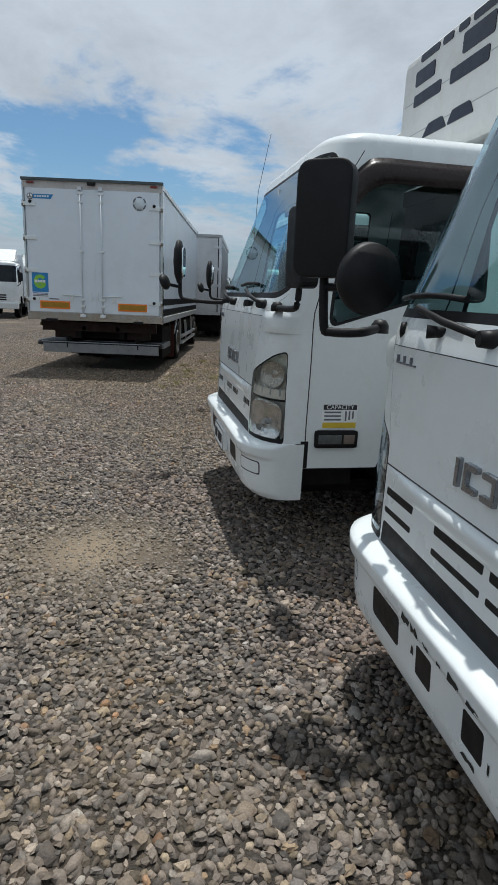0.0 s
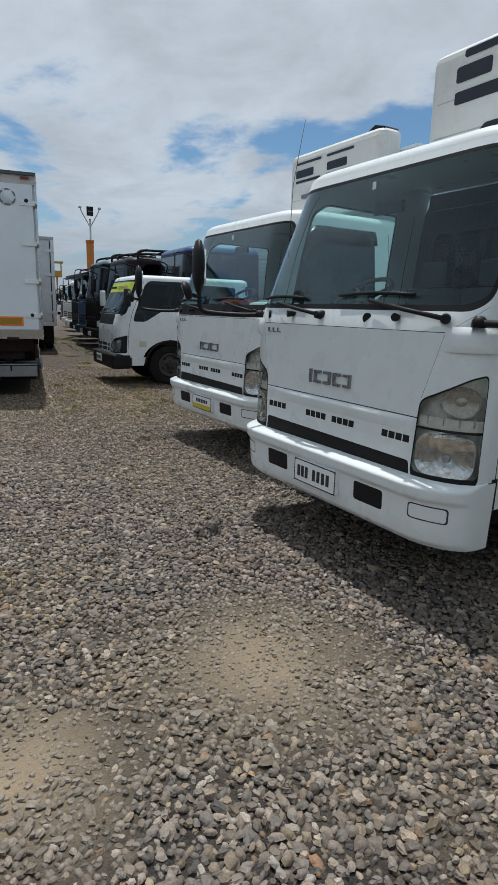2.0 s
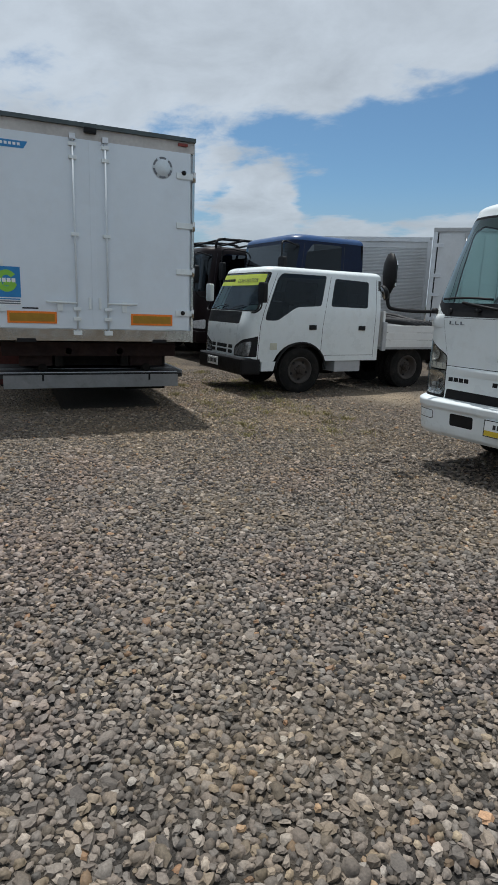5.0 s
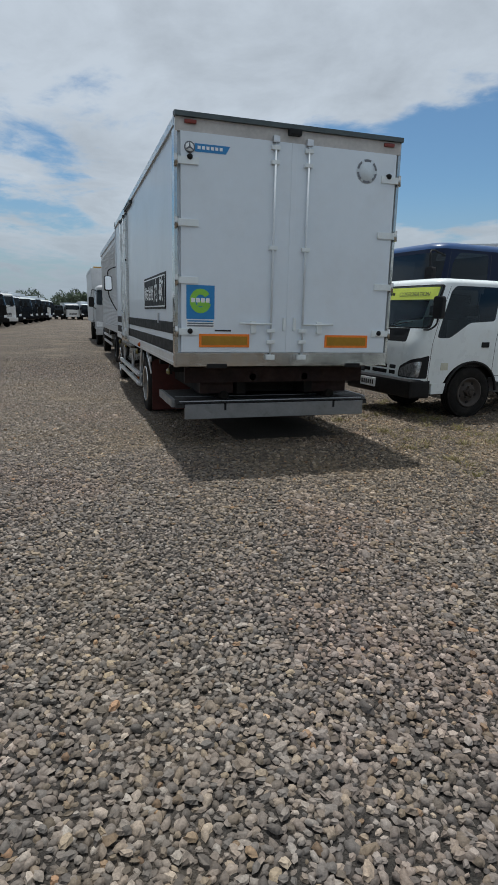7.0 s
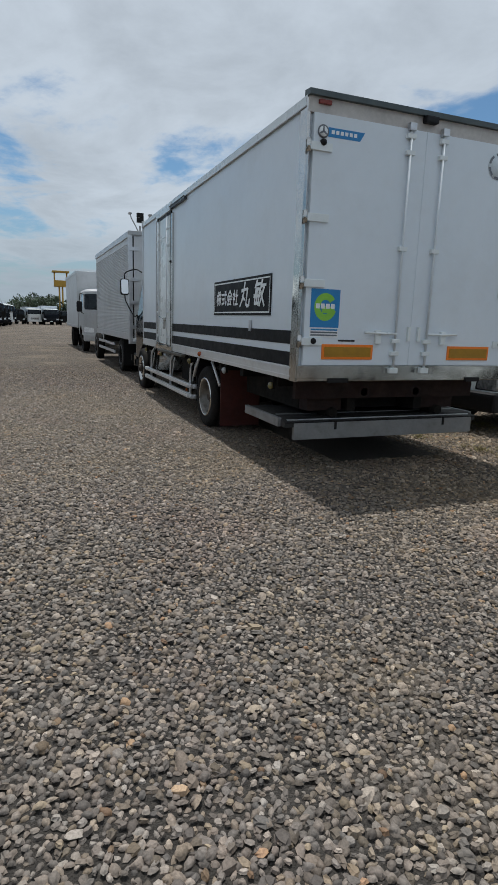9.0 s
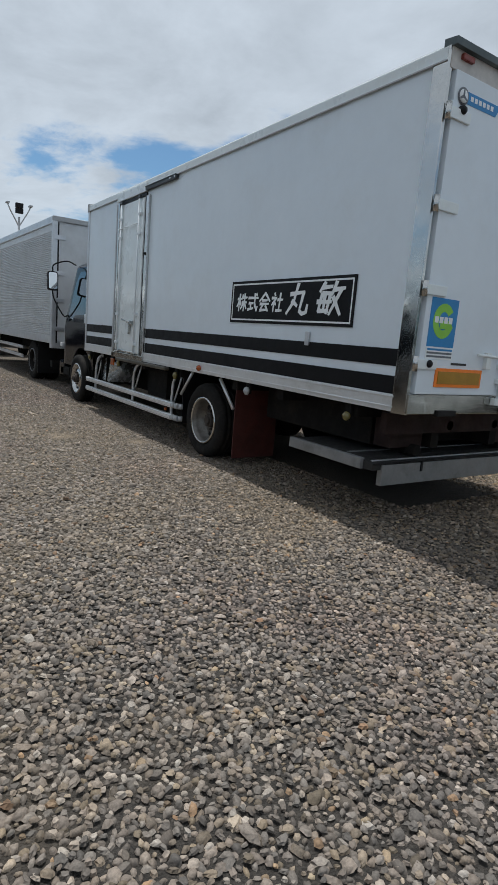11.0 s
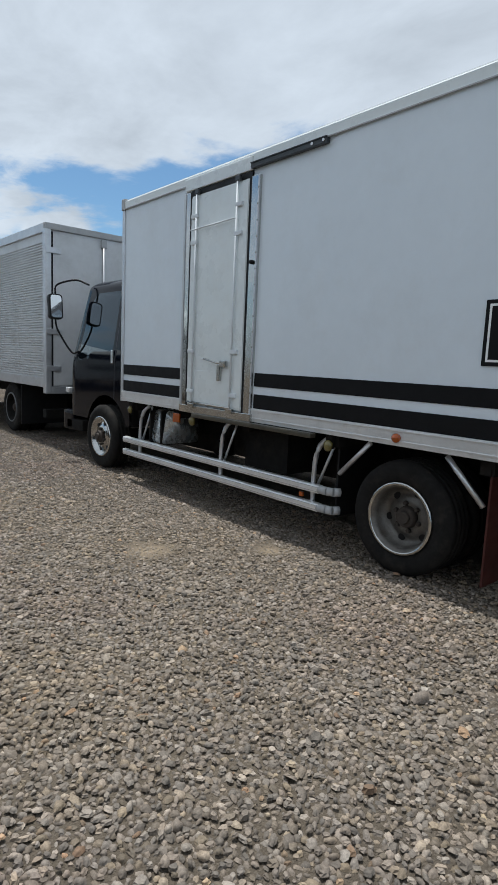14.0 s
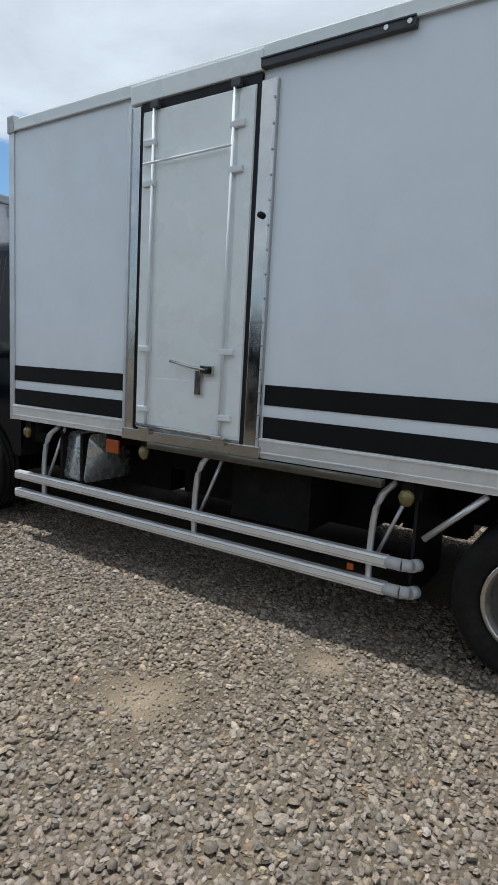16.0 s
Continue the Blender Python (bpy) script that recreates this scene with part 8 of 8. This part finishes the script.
# more of that row across the lane, beside the long van
for k, src in enumerate((far_dark, far_black, far_black, far_dark, far_black)):
    copy_thing(src, pose(-9.3 + 0.2 * (k % 2), -1.5 + 3.3 * k, 0, 0, 0, 88 + 2 * (k % 2)))

# ---- mast, pillar, watch tower ----
mast = thing("floodlight_mast", "grey floodlight mast with forked arms", "mast", pose(6.45, 46.8, 0))
bar(mast, "pole", [(0, 0, 0), (0, 0, 5.0), (0, 0, 9.1)], 0.09, GREYPAINT, 8)
for x in (-0.85, 0.85):
    bar(mast, "arm", curve_pts([(0, 0, 8.4), (x * 0.4, 0, 9.0), (x * 0.8, 0, 9.6), (x, 0, 10.0)], 4), 0.05, GREYPAINT, 6)
    slab(mast, "lamp_head", (x - 0.12, x + 0.12, -0.25, 0.25, 9.98, 10.1), GREYPAINT, 0.02)
for z in (9.55, 9.95):
    slab(mast, "floodlight", (-0.28, 0.28, -0.2, 0.1, z - 0.18, z + 0.18), BLACKPL, 0.03)
pillar = thing("orange_pillar", "tall orange painted steel pillar", "pillar", pose(6.3, 46.0, 0))
part("shaft", box(B(), -0.30, 0.30, -0.3, 0.3, 0, 7.0, 0.03), mat("orange_paint_steel", (0.50, 0.17, 0.03), 0.5, vary=0.12), pillar)
part("cap", box(B(), -0.34, 0.34, -0.34, 0.34, 7.0, 7.2, 0.03), MATS["orange_paint_steel"], pillar)
YEL = mat("yellow_paint_steel", (0.46, 0.27, 0.04), 0.5, vary=0.12)
tower = thing("watch_tower", "yellow steel watch tower with flat roof", "tower", pose(7.6, 160.0, 0))
for x in (-0.4, 0.4):
    bar(tower, "leg", [(x, 0, 0), (x, 0, 9.0)], 0.22, YEL, 8)
slab(tower, "cabin_base", (-1.7, 1.7, -1.2, 1.2, 8.8, 10.4), YEL, 0.05)
for x in (-1.55, 1.55):
    for y in (-1.1, 1.1):
        bar(tower, "corner_post", [(x, y, 10.4), (x, y, 12.4)], 0.12, YEL, 6)
slab(tower, "flat_roof", (-2.1, 2.1, -1.6, 1.6, 12.4, 12.8), YEL, 0.05)

# ---- trees and far woods ----
# leaf green made lighter for the haze over that distance
LEAF = mat("tree_leaves", (0.075, 0.105, 0.065), 0.7, vary=0.25, scale=1.0, island=0.45)
BARK = mat("tree_bark", (0.10, 0.08, 0.06), 0.9, vary=0.2, bump=0.3, bscale=15)


def crown_mesh(rs, h, w, n, leaf):
    v, f = [], []
    lumps = [(rs.uniform(-0.32, 0.32) * w, rs.uniform(-0.32, 0.32) * w, h * rs.uniform(0.42, 0.88), w * rs.uniform(0.16, 0.30)) for _ in range(9)]
    for _ in range(n):
        cx, cy, cz, r = lumps[rs.randint(len(lumps))]
        d = rs.normal(0, 1, 3)
        d = d / np.linalg.norm(d) * r * rs.uniform(0.6, 1.08)
        c = np.array([cx, cy, cz]) + d * [1, 1, 0.8]
        a, b = rs.normal(0, 1, 3), rs.normal(0, 1, 3)
        a, b = a / np.linalg.norm(a) * leaf, b / np.linalg.norm(b) * leaf * 0.6
        o = len(v)
        v += [tuple(c - a), tuple(c + b), tuple(c + a), tuple(c - b)]
        f.append((o, o + 1, o + 2, o + 3))
    me = bpy.data.meshes.new("crown")
    me.from_pydata(v, [], f)
    me.materials.append(LEAF)
    return me, lumps


def tree(m, h, w, seed, n=1400, leaf=0.28):
    rs = np.random.RandomState(seed)
    e = thing("tree", "broadleaf tree with uneven dark green crown", "tree", m, "trees beyond the lot")
    me, lumps = crown_mesh(rs, h, w, n, leaf)
    bm = B()
    cyl(bm, (0, 0, 0), (0.1, 0, h * 0.45), 0.22, 0.13, 8)
    for x, y, z, r in lumps:
        cyl(bm, (0.08, 0, h * 0.35), (x, y, z), 0.09, 0.03, 5)
    part("trunk", bm, BARK, e)
    c = new("crown", me)
    c.parent = e
    return e


rs = np.random.RandomState(5)
kinds = [tree(pose(-2.0, 152, 0), 7.5, 8.0, 1), tree(pose(4.2, 155, 0), 6.6, 7.0, 2), tree(pose(-9.5, 153, 0), 6.0, 7.5, 3)]
for k in range(26):
    x = -75 + 5.2 * k + rs.uniform(-2, 2)
    sc = rs.uniform(0.75, 1.1)
    copy_thing(kinds[k % 3], Matrix.LocRotScale((x, 156 + rs.uniform(-4, 14), 0), Euler((0, 0, rs.uniform(0, 6))), None) @ Matrix.Diagonal((sc, sc, sc, 1)))


def woods():
    """The low green rim far off, all round the lot."""
    rs = np.random.RandomState(11)
    v, f = [], []
    for k in range(26000):
        a = rs.uniform(0, 2 * np.pi)
        r = rs.uniform(150, 240)
        hh = 4.0 + 2.2 * math.sin(a * 13) + 1.6 * math.sin(a * 31 + 1)
        c = np.array([r * math.sin(a), r * math.cos(a), max(0.6, rs.uniform(0.2, hh))])
        p, q = rs.normal(0, 1, 3), rs.normal(0, 1, 3)
        p, q = p / np.linalg.norm(p) * 0.75, q / np.linalg.norm(q) * 0.55
        o = len(v)
        v += [tuple(c - p), tuple(c + q), tuple(c + p), tuple(c - q)]
        f.append((o, o + 1, o + 2, o + 3))
    me = bpy.data.meshes.new("far_woods")
    me.from_pydata(v, [], f)
    me.materials.append(LEAF)
    return tagged(new("far_woods", me), "low dark green woods along the horizon", "woods", kind="stuff")


woods()
# far hills; their haze is painted in as a blue-grey colour
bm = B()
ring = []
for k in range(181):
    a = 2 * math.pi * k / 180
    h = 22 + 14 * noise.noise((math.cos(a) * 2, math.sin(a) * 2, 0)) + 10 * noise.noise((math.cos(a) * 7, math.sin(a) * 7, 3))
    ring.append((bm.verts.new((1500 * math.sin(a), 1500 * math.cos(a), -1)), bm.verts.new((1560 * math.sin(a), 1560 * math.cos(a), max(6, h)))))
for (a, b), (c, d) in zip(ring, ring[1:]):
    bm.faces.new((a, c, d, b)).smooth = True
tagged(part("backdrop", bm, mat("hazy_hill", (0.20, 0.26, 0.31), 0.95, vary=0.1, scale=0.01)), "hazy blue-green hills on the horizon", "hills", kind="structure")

# ---- grass ----
GRASS = mat("grass_blades", (0.125, 0.155, 0.03), 0.6, vary=0.15, scale=8, island=0.35)
DRYGRASS = mat("dry_weeds", (0.22, 0.19, 0.075), 0.7, vary=0.15, scale=8, island=0.35)


def tuft(name, spots, n, h, spread, material, label, seed):
    rs = np.random.RandomState(seed)
    v, f = [], []
    for sx, sy, sr in spots:
        for _ in range(max(4, int(n * sr * sr))):
            a, r = rs.uniform(0, 2 * np.pi), abs(rs.normal(0, 0.45)) * sr
            x, y = sx + r * math.cos(a), sy + r * math.sin(a)
            hh = h * rs.uniform(0.4, 1.1)
            dx, dy = rs.normal(0, spread, 2) * hh
            wx, wy = rs.normal(0, 1, 2)
            k = 0.0028 / max(0.1, math.hypot(wx, wy))
            o = len(v)
            v += [(x - wx * k, y - wy * k, 0), (x + wx * k, y + wy * k, 0), (x + dx * 0.5 + wx * k, y + dy * 0.5 + wy * k, hh * 0.6), (x + dx * 0.5 - wx * k, y + dy * 0.5 - wy * k, hh * 0.6), (x + dx * 1.3, y + dy * 1.3, hh)]
            f += [(o, o + 1, o + 2, o + 3), (o + 3, o + 2, o + 4)]
    me = bpy.data.meshes.new(name)
    me.from_pydata(v, [], f)
    me.materials.append(material)
    return new(name, me)


tagged(tuft("grass_tuft", [(0.76, -6.80, 0.11), (0.82, -6.88, 0.06)], 12000, 0.12, 0.5, GRASS, "", 3), "small tuft of fresh green grass in the gravel", "grass", kind="stuff")
rs = np.random.RandomState(21)
spots = [(rs.uniform(1.4, 3.4), rs.uniform(-1.9, 3.6), rs.uniform(0.08, 0.3)) for _ in range(52)] + [(rs.uniform(1.9, 2.9), rs.uniform(4, 20), rs.uniform(0.1, 0.4)) for _ in range(40)]
tagged(tuft("weeds", spots, 1500, 0.07, 0.7, DRYGRASS, "", 4), "dry yellow-green weeds in the gravel by the lorries", "weeds", kind="stuff")
